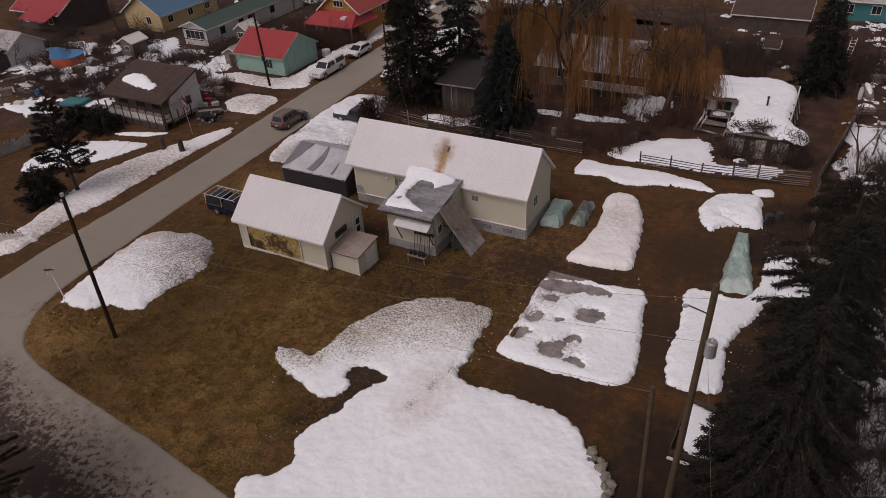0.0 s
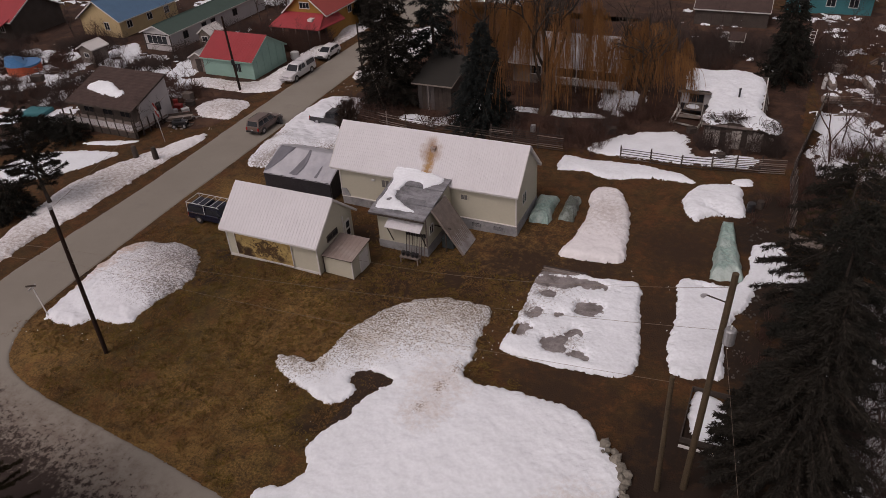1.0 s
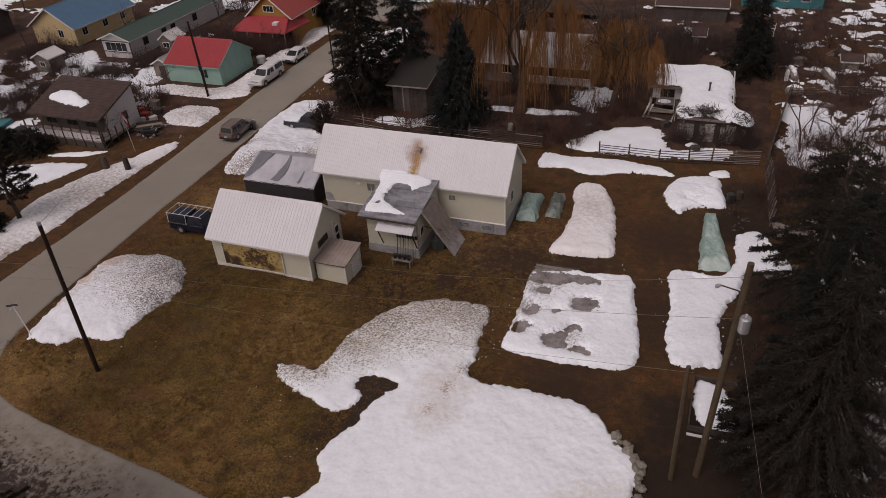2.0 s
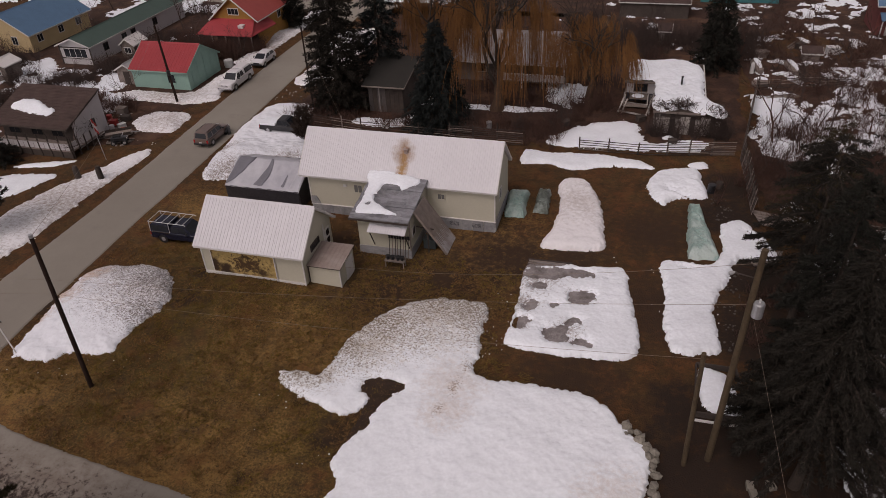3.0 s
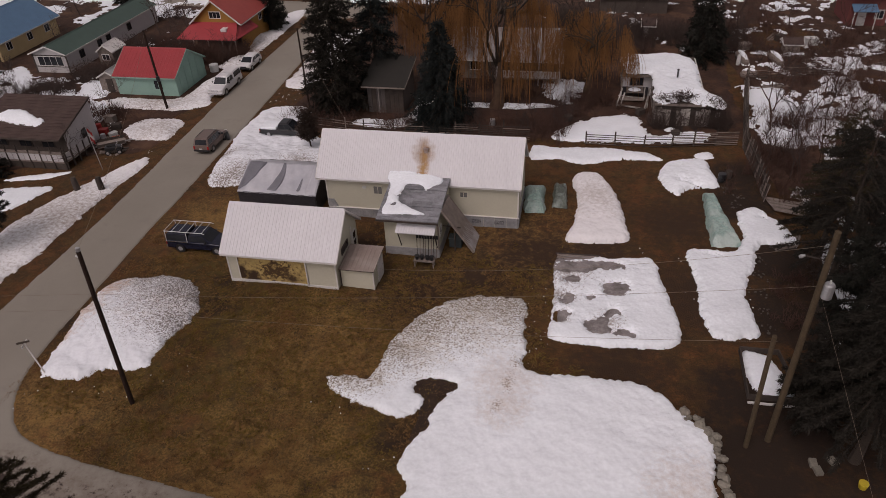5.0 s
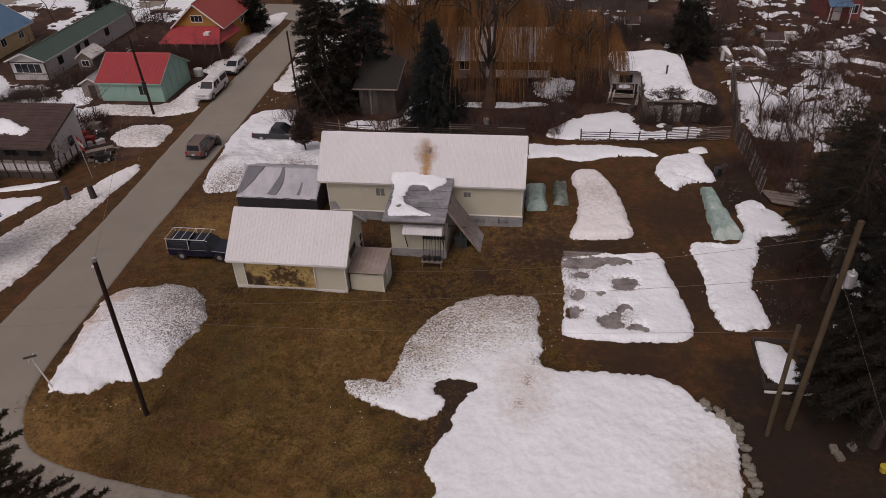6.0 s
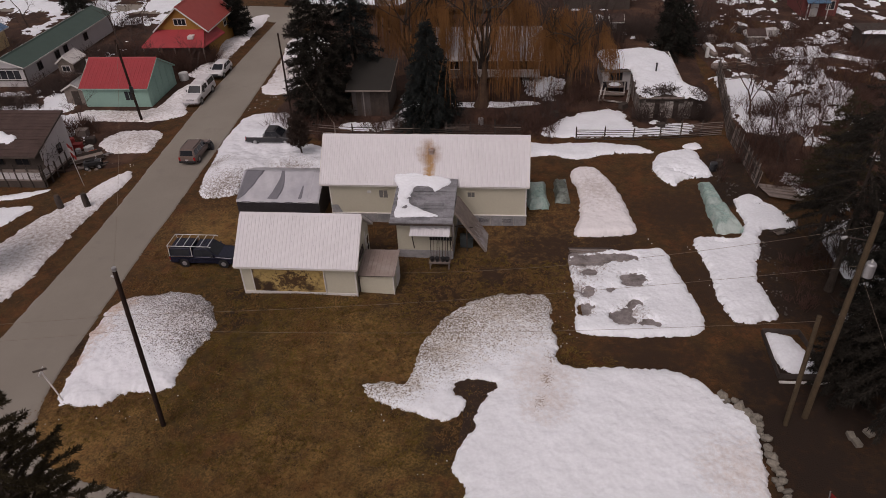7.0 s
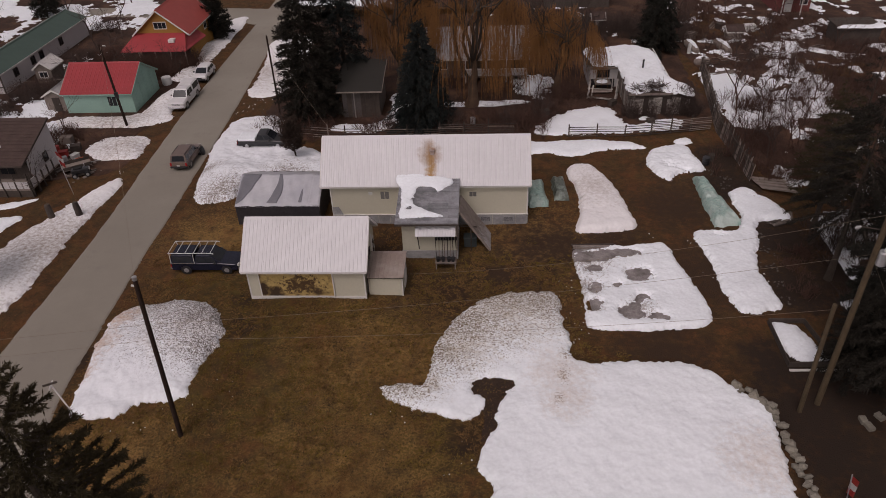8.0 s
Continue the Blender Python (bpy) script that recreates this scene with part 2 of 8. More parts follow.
POLE_WOOD = material("creosoted_pole", (0.033, 0.021, 0.017), 0.35, 2.0, 14.0, 0.95, 0.4, spec=0.1)
POLE_BROWN = material("cedar_pole", (0.075, 0.053, 0.031), 0.35, 2.0, 14.0, 0.9, 0.5)
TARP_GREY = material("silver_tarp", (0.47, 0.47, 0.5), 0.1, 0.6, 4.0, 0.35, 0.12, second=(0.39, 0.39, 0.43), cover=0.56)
# darker copy of the silver tarp: the shade in its sags as colour
TARP_SAG_SHADE = material("shaded_silver_tarp", (0.17, 0.17, 0.19), 0.12, 0.8, 5.0, 0.3, 0.12)
TARP_DARK = material("black_tarp", (0.035, 0.033, 0.038), 0.4, 1.0, 5.0, 0.45, 0.3)
# the paler second tone puts highlights of the wrinkles into the colour
TARP_GREEN = material("green_tarp", (0.26, 0.37, 0.335), 0.35, 1.5, 7.0, 0.35, 1.0, second=(0.42, 0.5, 0.47), cover=0.53, bumpscale=3.0)
PANE_PALE = material("curtained_glass", (0.16, 0.155, 0.15), 0.2, 2.0, 6.0, 0.15, 0.0, spec=0.4)
STEEL = material("galvanised_steel", (0.42, 0.42, 0.43), 0.12, 2.0, 12.0, 0.4, 0.05, metal=0.6)
RUBBER = material("rubber", (0.02, 0.02, 0.02), 0.2, 3.0, 20.0, 0.85, 0.1)
NEEDLE = material("conifer_needles", (0.012, 0.0115, 0.008), 0.5, 0.7, 9.0, 0.8, 0.0)
NEEDLE_WARM = material("cedar_needles", (0.016, 0.013, 0.009), 0.5, 0.7, 9.0, 0.8, 0.0)
NEEDLE_OLIVE = material("olive_needles", (0.044, 0.035, 0.019), 0.5, 0.7, 9.0, 0.85, 0.0, spec=0.1)
BROWN_LEAF = material("brown_leaves", (0.04, 0.025, 0.018), 0.5, 0.7, 9.0, 0.85, 0.0)
NEEDLE_BLUE = material("spruce_needles", (0.013, 0.017, 0.016), 0.45, 0.7, 9.0, 0.8, 0.0)
WILLOW_BARK = material("willow_bark", (0.1, 0.062, 0.04), 0.4, 1.5, 16.0, 0.95, 0.6)
BARK = material("bark", (0.05, 0.038, 0.03), 0.4, 1.5, 16.0, 0.95, 0.6)
TWIG = material("bare_twigs", (0.06, 0.042, 0.036), 0.35, 1.0, 10.0, 0.95, 0.0)
TWIG_RED = material("reddish_twigs", (0.075, 0.04, 0.03), 0.35, 1.0, 10.0, 0.95, 0.0)
WITHY = material("golden_willow_twigs", (0.23, 0.108, 0.035), 0.4, 0.4, 5.0, 0.85, 0.0)
ROCK = material("field_stone", (0.2, 0.182, 0.15), 0.3, 1.5, 10.0, 0.9, 0.5, rand=0.5)
SOIL = material("wet_soil", (0.04, 0.024, 0.016), 0.4, 1.2, 8.0, 0.95, 0.8)
SLUSH = material("grey_slush", (0.25, 0.225, 0.22), 0.5, 1.6, 12.0, 0.8, 0.8, second=(0.13, 0.11, 0.105), cover=0.56)


def paint(name, colour, rough=0.45, vary=0.12, **more):
    return material(name, colour, vary, 0.9, 9.0, rough, 0.05, **more)


RED_ROOF = paint("red_steel_roofing", (0.31, 0.04, 0.045), 0.5)
RED_FADED = paint("faded_red_roofing", (0.34, 0.07, 0.06), 0.55)
MINT = paint("mint_siding", (0.25, 0.4, 0.345), 0.75)
GREEN_ROOF = paint("green_steel_roofing", (0.055, 0.088, 0.074), 0.5)
BLUE_ROOF = paint("blue_steel_roofing", (0.09, 0.17, 0.27), 0.5)
BROWN_ROOF = material("brown_shingles", (0.07, 0.046, 0.04), 0.25, 1.0, 9.0, 0.9, 0.5)
GREY_SIDING = material("pale_grey_siding", (0.48, 0.46, 0.465), 0.08, 0.6, 6.0, 0.75, 0.08)
TAN_WALL = paint("tan_stucco", (0.5, 0.38, 0.21), 0.8)
YELLOW_WALL = paint("ochre_siding", (0.33, 0.17, 0.04), 0.75)
DARK_WALL = paint("dark_cabin_wall", (0.075, 0.06, 0.052), 0.85, 0.3)
CAR_NAVY = paint("navy_paint", (0.011, 0.013, 0.027), 0.25, spec=0.5)
CAR_TAUPE = paint("taupe_paint", (0.14, 0.1, 0.085), 0.3, spec=0.5)
CAR_WHITE = paint("white_car_paint", (0.62, 0.61, 0.62), 0.3, 0.05, spec=0.5)
CAR_BLACK = paint("black_paint", (0.02, 0.02, 0.022), 0.3, spec=0.5)
CHROME = paint("chrome", (0.55, 0.55, 0.56), 0.25, metal=0.9)
LAMP_RED = paint("red_lens", (0.35, 0.02, 0.02), 0.2)
LAMP_CLEAR = paint("clear_lens", (0.6, 0.6, 0.58), 0.15)
PLASTIC_WHITE = paint("white_plastic", (0.55, 0.55, 0.54), 0.5)
BLUE_TARP = paint("blue_tarp", (0.06, 0.19, 0.38), 0.4)
TEAL = paint("teal_panel", (0.04, 0.17, 0.19), 0.6)
RED_PAINT = paint("red_paint", (0.35, 0.04, 0.035), 0.5)
ORANGE = paint("orange_panel", (0.42, 0.09, 0.04), 0.6)
YELLOW = paint("yellow_plastic", (0.55, 0.42, 0.04), 0.5)
MURAL = material("painted_mural", (0.42, 0.3, 0.12), 0.3, 1.0, 5.0, 0.6, 0.05, second=(0.05, 0.03, 0.018), cover=0.55, soft=0.05)
MURAL = spotted(MURAL, [(-35, 36.5, 1.6, 2.6)], (0.07, 0.04, 0.02), 3.2, 0.62, 0.7, (1, 1, 1.6), 0.6)
MURAL.node_tree.nodes["Principled BSDF"].inputs["Roughness"].default_value = 0.55


# ---- building helpers ----
PLACE = {}


def thing(name, at=(0, 0, 0), rz=0.0, label="", category="", group="", kind=""):
    ob = new(name)
    ob.empty_display_size = 0.2
    m = pose(*at, 0, 0, rz)
    ob.matrix_basis = m
    PLACE[ob] = m
    return tagged(ob, label, category, group, kind)


def meshed(name, bm, material_):
    me = bpy.data.meshes.new(name)
    bm.to_mesh(me)
    bm.free()
    me.materials.append(material_)
    return me


def part(name, bm, material_, parent, label="", world_space=True):
    """Links bm as one mesh under a thing or part; bm is in world metres, or in the thing's own if world_space is off."""
    if world_space:
        bm.transform(PLACE[parent].inverted())
    ob = new(name, meshed(name, bm, material_))
    ob.parent = parent
    PLACE[ob] = PLACE[parent]
    return tagged(ob, label)


def solo(name, bm, material_, label, category, group="", kind=""):
    """A thing that is one mesh, its origin at the middle of its base."""
    lo = Vector([min(v.co[i] for v in bm.verts) for i in range(3)])
    hi = Vector([max(v.co[i] for v in bm.verts) for i in range(3)])
    base = Vector(((lo.x + hi.x) / 2, (lo.y + hi.y) / 2, lo.z))
    bm.transform(Matrix.Translation(-base))
    ob = new(name, meshed(name, bm, material_))
    ob.location = base
    PLACE[ob] = Matrix.Translation(base)
    return tagged(ob, label, category, group, kind)


def raw(name, verts, faces, material_, parent=None, smooth=False):
    """A mesh object from computed arrays, in world metres."""
    me = bpy.data.meshes.new(name)
    me.from_pydata([tuple(v) for v in np.asarray(verts, float).tolist()], [], [tuple(f) for f in np.asarray(faces).tolist()])
    me.materials.append(material_)
    if smooth:
        me.shade_smooth()
    ob = new(name, me)
    if parent is not None:
        ob.parent = parent
        ob.matrix_parent_inverse = PLACE[parent].inverted()
        PLACE[ob] = PLACE[parent]
    return ob


def box(bm, x0, x1, y0, y1, z0, z1, bevel=0.0):
    made = bmesh.ops.create_cube(bm, size=1, matrix=Matrix.LocRotScale(((x0 + x1) / 2, (y0 + y1) / 2, (z0 + z1) / 2), None, (abs(x1 - x0), abs(y1 - y0), abs(z1 - z0))))
    if bevel:
        edges = {e for v in made["verts"] for e in v.link_edges}
        bmesh.ops.bevel(bm, geom=list(edges), offset=bevel, segments=2, affect="EDGES", profile=0.6)
    return bm


def boxed(*a, **k):
    return box(bmesh.new(), *a, **k)


def beam(bm, p, q, w, h=None, up=(0, 0, 1)):
    """A squared timber from p to q."""
    p, q = Vector(p), Vector(q)
    d = (q - p).normalized()
    side = d.cross(Vector(up))
    side = side.normalized() if side.length > 1e-3 else Vector((1, 0, 0))
    top = side.cross(d).normalized()
    h = h or w
    vs = [bm.verts.new(c + side * a * w / 2 + top * b * h / 2) for c in (p, q) for a, b in ((-1, -1), (1, -1), (1, 1), (-1, 1))]
    for f in ((3, 2, 1, 0), (4, 5, 6, 7), (0, 1, 5, 4), (1, 2, 6, 5), (2, 3, 7, 6), (3, 0, 4, 7)):
        bm.faces.new([vs[i] for i in f])
    return bm


def tube(bm, points, radii, n=8, cap=True):
    """A round, tapering, bending bar."""
    rings = []
    for i, p in enumerate(points):
        p = Vector(p)
        a, b = Vector(points[max(0, i - 1)]), Vector(points[min(len(points) - 1, i + 1)])
        d = (b - a).normalized()
        s = d.orthogonal().normalized()
        u = d.cross(s)
        r = radii if isinstance(radii, (int, float)) else radii[i]
        rings.append([bm.verts.new(p + (s * math.cos(k * math.tau / n) + u * math.sin(k * math.tau / n)) * r) for k in range(n)])
    for a, b in zip(rings, rings[1:]):
        for k in range(n):
            bm.faces.new((a[k], a[(k + 1) % n], b[(k + 1) % n], b[k]))
    if cap:
        bm.faces.new(rings[0][::-1])
        bm.faces.new(rings[-1])
    return bm


def prism(bm, outline, offset):
    """A flat polygon (3D points) given thickness along offset."""
    a = [bm.verts.new(p) for p in outline]
    b = [bm.verts.new(Vector(p) + Vector(offset)) for p in outline]
    bm.faces.new(a[::-1])
    bm.faces.new(b)
    for i in range(len(a)):
        j = (i + 1) % len(a)
        bm.faces.new((a[i], a[j], b[j], b[i]))
    bmesh.ops.recalc_face_normals(bm, faces=bm.faces)
    return bm


def hashed(ix, iy, seed):
    v = np.sin(ix * 127.1 + iy * 311.7 + seed * 74.7) * 43758.5453
    return v - np.floor(v)


def value_noise(x, y, seed):
    ix, iy = np.floor(x), np.floor(y)
    fx, fy = x - ix, y - iy
    fx, fy = fx * fx * (3 - 2 * fx), fy * fy * (3 - 2 * fy)
    a, b = hashed(ix, iy, seed), hashed(ix + 1, iy, seed)
    c, d = hashed(ix, iy + 1, seed), hashed(ix + 1, iy + 1, seed)
    return (a * (1 - fx) + b * fx) * (1 - fy) + (c * (1 - fx) + d * fx) * fy


def fbm(x, y, seed=1, octaves=4):
    total, amp, out = 0.0, 1.0, 0.0
    for k in range(octaves):
        out = out + amp * value_noise(x * 2 ** k, y * 2 ** k, seed + k * 17)
        total += amp
        amp *= 0.5
    return out / total - 0.5


def lift(x, y):
    """The gentle relief of the yard: a rise in front of the garage, a dip along the house."""
    return 0.36 * np.exp(-((x + 34.5) / 7) ** 2 - ((y - 36) / 3.0) ** 2) - 0.38 * np.exp(-((x + 22) / 9) ** 2 - ((y - 45) / 4.5) ** 2)


def high(x, y):
    return float(lift(np.float64(x), np.float64(y)))


def unit(v):
    return v / (np.linalg.norm(v, axis=1, keepdims=True) + 1e-9)


def rods(p, q, r0, r1):
    """Three-sided tapering rods from p to q."""
    d = unit(q - p)
    ref = np.where(np.abs(d[:, 2:3]) > 0.9, np.array([[1.0, 0, 0]]), np.array([[0, 0, 1.0]]))
    s = unit(np.cross(d, ref))
    u = np.cross(d, s)
    v = []
    for base, r in ((p, r0), (q, r1)):
        r = np.asarray(r).reshape(-1, 1)
        for k in range(3):
            v.append(base + (s * math.cos(k * math.tau / 3) + u * math.sin(k * math.tau / 3)) * r)
    v = np.stack(v, 1).reshape(-1, 3)
    k = np.arange(len(p)) * 6
    f = [np.stack([k + i, k + (i + 1) % 3, k + 3 + (i + 1) % 3, k + 3 + i], 1) for i in range(3)]
    return v, np.concatenate(f)


def spline(points, sub=6):
    p = np.array(points, float)
    n, out = len(p), []
    for i in range(n):
        a, b, c, d = p[i - 1], p[i], p[(i + 1) % n], p[(i + 2) % n]
        for k in range(sub):
            t = k / sub
            out.append(0.5 * (2 * b + (c - a) * t + (2 * a - 5 * b + 4 * c - d) * t * t + (3 * b - a - 3 * c + d) * t ** 3))
    return np.array(out)


def inside(gx, gy, poly):
    """Signed distance to a closed outline, positive inside."""
    best, odd = np.full(gx.shape, 1e9), np.zeros(gx.shape, bool)
    for (x0, y0), (x1, y1) in zip(poly, np.roll(poly, -1, 0)):
        dx, dy = x1 - x0, y1 - y0
        t = np.clip(((gx - x0) * dx + (gy - y0) * dy) / (dx * dx + dy * dy + 1e-9), 0, 1)
        best = np.minimum(best, np.hypot(gx - x0 - t * dx, gy - y0 - t * dy))
        cross = ((y0 > gy) != (y1 > gy)) & (gx < (x1 - x0) * (gy - y0) / (y1 - y0 + 1e-12) + x0)
        odd ^= cross
    return np.where(odd, best, -best)


def heap(name, outline, height, edge, cell, material_, label, category="snow", holes=(), ragged=0.35, lumps=0.06, base=lift, seed=3, tops=(), parent=None, kind="", detail=1.3, crumble=1.4):
    """Snow (or soil) lying within an outline: a rounded rim, lumps on top, and ragged thawed edges. tops: (x, y, radius, more height)."""
    poly = spline(outline)
    lo, hi = poly.min(0) - 3 * cell, poly.max(0) + 3 * cell
    xs, ys = np.arange(lo[0], hi[0], cell), np.arange(lo[1], hi[1], cell)
    gx, gy = np.meshgrid(xs, ys)
    gx = gx + (hashed(np.floor(gx / cell), np.floor(gy / cell), seed) - 0.5) * cell * 0.4
    gy = gy + (hashed(np.floor(gx / cell), np.floor(gy / cell), seed + 9) - 0.5) * cell * 0.4
    d = inside(gx, gy, poly) + ragged * 2 * fbm(gx * detail, gy * detail, seed, 5) + ragged * crumble * fbm(gx * 4.1, gy * 4.1, seed + 3, 3)
    for hx, hy, rx, ry in holes:
        wx, wy = 1.5 * fbm(gx * 1.1, gy * 1.1, seed + 31, 4), 1.5 * fbm(gx * 1.1, gy * 1.1, seed + 37, 4)
        q = np.hypot((gx - hx + wx * rx) / rx, (gy - hy + wy * ry) / ry)
        d = np.minimum(d, (q - 1) * min(rx, ry) + max(ragged * 1.6, 0.5 * min(rx, ry)) * 1.5 * fbm(gx * 2.2, gy * 2.2, seed + 5, 5) + 0.35 * fbm(gx * 5.5, gy * 5.5, seed + 6, 3))
    rise = 1 - np.exp(-np.clip(d, 0, None) / edge)
    crown = height * np.ones_like(gx)
    for tx, ty, r, more in tops:
        crown = crown + more * np.exp(-((gx - tx) ** 2 + (gy - ty) ** 2) / r ** 2)
    z = base(gx, gy) + crown * rise + lumps * rise * (2.2 * fbm(gx * 0.8, gy * 0.8, seed + 1, 3) + 1.15 * fbm(gx * 2.6, gy * 2.6, seed + 2, 4))
    slope_y, slope_x = np.gradient(d, cell)
    pull = np.where(d < 0, np.clip(-d, 0, 1.3 * cell) / np.maximum(np.hypot(slope_x, slope_y) ** 2, 0.3), 0)
    gx, gy = gx + np.clip(slope_x * pull, -cell, cell), gy + np.clip(slope_y * pull, -cell, cell)
    z = np.where(d > 0, z + 0.012, base(gx, gy) - 0.04)
    keep = d > -1.2 * cell
    idx = np.arange(gx.size).reshape(gx.shape)
    cellkeep = keep[:-1, :-1] & keep[1:, :-1] & keep[:-1, 1:] & keep[1:, 1:]
    a, b, c, e = idx[:-1, :-1][cellkeep], idx[:-1, 1:][cellkeep], idx[1:, 1:][cellkeep], idx[1:, :-1][cellkeep]
    faces = np.stack([a, b, c, e], 1)
    used = np.unique(faces)
    remap = np.zeros(gx.size, int)
    remap[used] = np.arange(len(used))
    verts = np.stack([gx.ravel(), gy.ravel(), z.ravel()], 1)[used]
    if parent is None:
        mid = Vector(((lo[0] + hi[0]) / 2, (lo[1] + hi[1]) / 2, float(verts[:, 2].min())))
        ob = raw(name, verts - np.array(mid), remap[faces], material_, smooth=True)
        ob.location = mid
        return tagged(ob, label, category, "", kind)
    return tagged(raw(name, verts, remap[faces], material_, parent, smooth=True), label)


# ---- ground, roads ----
def sheet(name, xs, ys, material_, label, category, z=0.0):
    gx, gy = np.meshgrid(np.array(xs), np.array(ys))
    v = np.stack([gx.ravel(), gy.ravel(), (lift(gx, gy) + z + 0.05 * fbm(gx * 0.35, gy * 0.35, 8, 3)).ravel()], 1)
    n, m = len(xs), len(ys)
    k = np.arange(n * m).reshape(m, n)
    f = np.stack([k[:-1, :-1].ravel(), k[:-1, 1:].ravel(), k[1:, 1:].ravel(), k[1:, :-1].ravel()], 1)
    return tagged(raw(name, v, f, material_, smooth=True), label, category, "", "structure")


fine_x = np.concatenate([np.linspace(-900, -120, 12)[:-1], np.arange(-120, 60, 0.8), np.linspace(60, 900, 12)])
fine_y = np.concatenate([np.linspace(-500, -20, 8)[:-1], np.arange(-20, 130, 0.8), np.linspace(130, 1200, 12)])
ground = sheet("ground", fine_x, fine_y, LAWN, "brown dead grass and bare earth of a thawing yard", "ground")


def ribbon(name, outline, material_, label, z, category="road", kind="structure", ragged=0.15, cell=0.22, lumps=0.0, crumble=0.3):
    return heap(name, outline, z, 0.05, cell, material_, label, category, ragged=ragged, lumps=lumps, seed=11, kind=kind, detail=0.6, crumble=crumble)


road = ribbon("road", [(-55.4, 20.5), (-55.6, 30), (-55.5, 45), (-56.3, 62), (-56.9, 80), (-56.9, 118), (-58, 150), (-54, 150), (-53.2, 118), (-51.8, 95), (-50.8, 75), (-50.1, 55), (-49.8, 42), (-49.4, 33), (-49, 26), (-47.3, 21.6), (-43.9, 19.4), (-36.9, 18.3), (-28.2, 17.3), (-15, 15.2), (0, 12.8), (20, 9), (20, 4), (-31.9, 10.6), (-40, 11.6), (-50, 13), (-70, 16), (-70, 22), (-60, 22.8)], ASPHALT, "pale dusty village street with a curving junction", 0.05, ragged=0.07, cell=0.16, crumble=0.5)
far_street = ribbon("far_street", [(-120, 113.5), (-80, 110), (-62, 107.4), (-57, 105), (-51, 105), (-40, 107), (-20, 108), (-20, 111.5), (-50, 112.6), (-62, 114), (-80, 115.5), (-120, 118.5)], ASPHALT, "pale crossing street at the far corner", 0.062, ragged=0.1, cell=0.3)
bank = ribbon("bare_bank", [(-60, 13.5), (-45, 11.6), (-36, 11.2), (-30, 10.2), (-18, 7), (-20, 0), (-60, 3)], SOIL, "dark bare soil bank beside the lane", 0.12, "ground", ragged=0.3, lumps=0.08)
north_soil = ribbon("shaded_earth", [(-44, 65), (-30, 65), (-16, 65), (3, 66.5), (4, 80), (3, 118), (-30, 120), (-49.5, 110), (-47.5, 80)], EARTH, "dark leaf-strewn earth under the willows", 0.062, "ground", ragged=0.5, cell=0.6)
west_soil = ribbon("littered_yard", [(-58.5, 58), (-60, 66), (-59, 71), (-60, 100), (-72, 120), (-110, 120), (-125, 70), (-110, 46), (-80, 47), (-66, 55)], EARTH, "littered brown earth between the neighbouring houses", 0.056, "ground", ragged=0.5, cell=0.6)
far_soil = ribbon("orchard_ground", [(5, 58), (6, 80), (4, 118), (30, 125), (70, 110), (70, 60), (30, 52)], EARTH, "brown rough ground of the far garden", 0.075, "ground", ragged=0.5, cell=0.6)

ribbon("wet_hollow", [(-22.2, 28.3), (-20.6, 28.7), (-19.2, 28.4), (-19.4, 27.2), (-20.0, 24.6), (-20.9, 23.0), (-21.6, 23.2), (-21.5, 24.6), (-21.6, 25.8), (-22.2, 27.0)], SOIL, "dark wet soil where the snow has melted", 0.06, "ground", ragged=0.25, cell=0.12)

# ---- snow ----
heap("snow_bank", [(-47.8, 25.0), (-48.4, 28.0), (-49.0, 32.0), (-48.7, 35.2), (-46.0, 36.3), (-43.2, 36.4), (-41.0, 34.8), (-40.0, 32.8), (-40.4, 30.6), (-40.9, 28.2), (-41.0, 26.5), (-43.8, 25.9), (-44.8, 24.7)], 0.35, 0.35, 0.1, SNOW_WEST, "grit-covered ploughed snow pile beside the street", "snow pile", tops=[(-43.5, 32.5, 3.0, 0.75), (-46, 29, 3, 0.3)], lumps=0.12, ragged=0.28)
heap("snow_field", [(-28.2, 27.6), (-26.8, 28.0), (-25.4, 27.9), (-24.9, 30.2), (-24.4, 32.6), (-23.0, 35.1), (-20.6, 37.1), (-18.0, 37.6), (-16.0, 37.4), (-15.7, 34.5), (-15.3, 32.4), (-15.5, 30.6), (-13.6, 30.0), (-9.2, 30.1), (-6.9, 29.5), (-5.2, 27.4), (-4.0, 26.4), (-4.0, 23.5), (-4.4, 20.0), (-4.0, 15.8), (-12, 13.6), (-20, 15.0), (-22.8, 17.3), (-21.6, 18.7), (-20.9, 20.0), (-21.8, 21.7), (-20.9, 24.0), (-20.5, 26.4), (-19.4, 27.9), (-20.4, 28.5), (-21.7, 28.3), (-22.2, 27.4), (-21.2, 26.5), (-22.4, 24.9), (-24.8, 25.5), (-27.0, 26.3)], 0.3, 0.14, 0.085, SNOW_BIG, "broad thawing snow field with a dirty lobe on the lawn", "snow", tops=[(-20, 34, 3, 0.25), (-12, 24, 6, 0.25)], lumps=0.07, ragged=0.26)
PAD = [(-14.0, 42.8), (-11.5, 43.5), (-10.7, 44.0), (-9.9, 43.7), (-7.9, 44.1), (-6.4, 43.8), (-5.8, 40.5), (-5.0, 36.0), (-5.4, 34.1), (-7.7, 33.45), (-13.6, 33.5), (-13.95, 36.1), (-13.95, 39.2)]
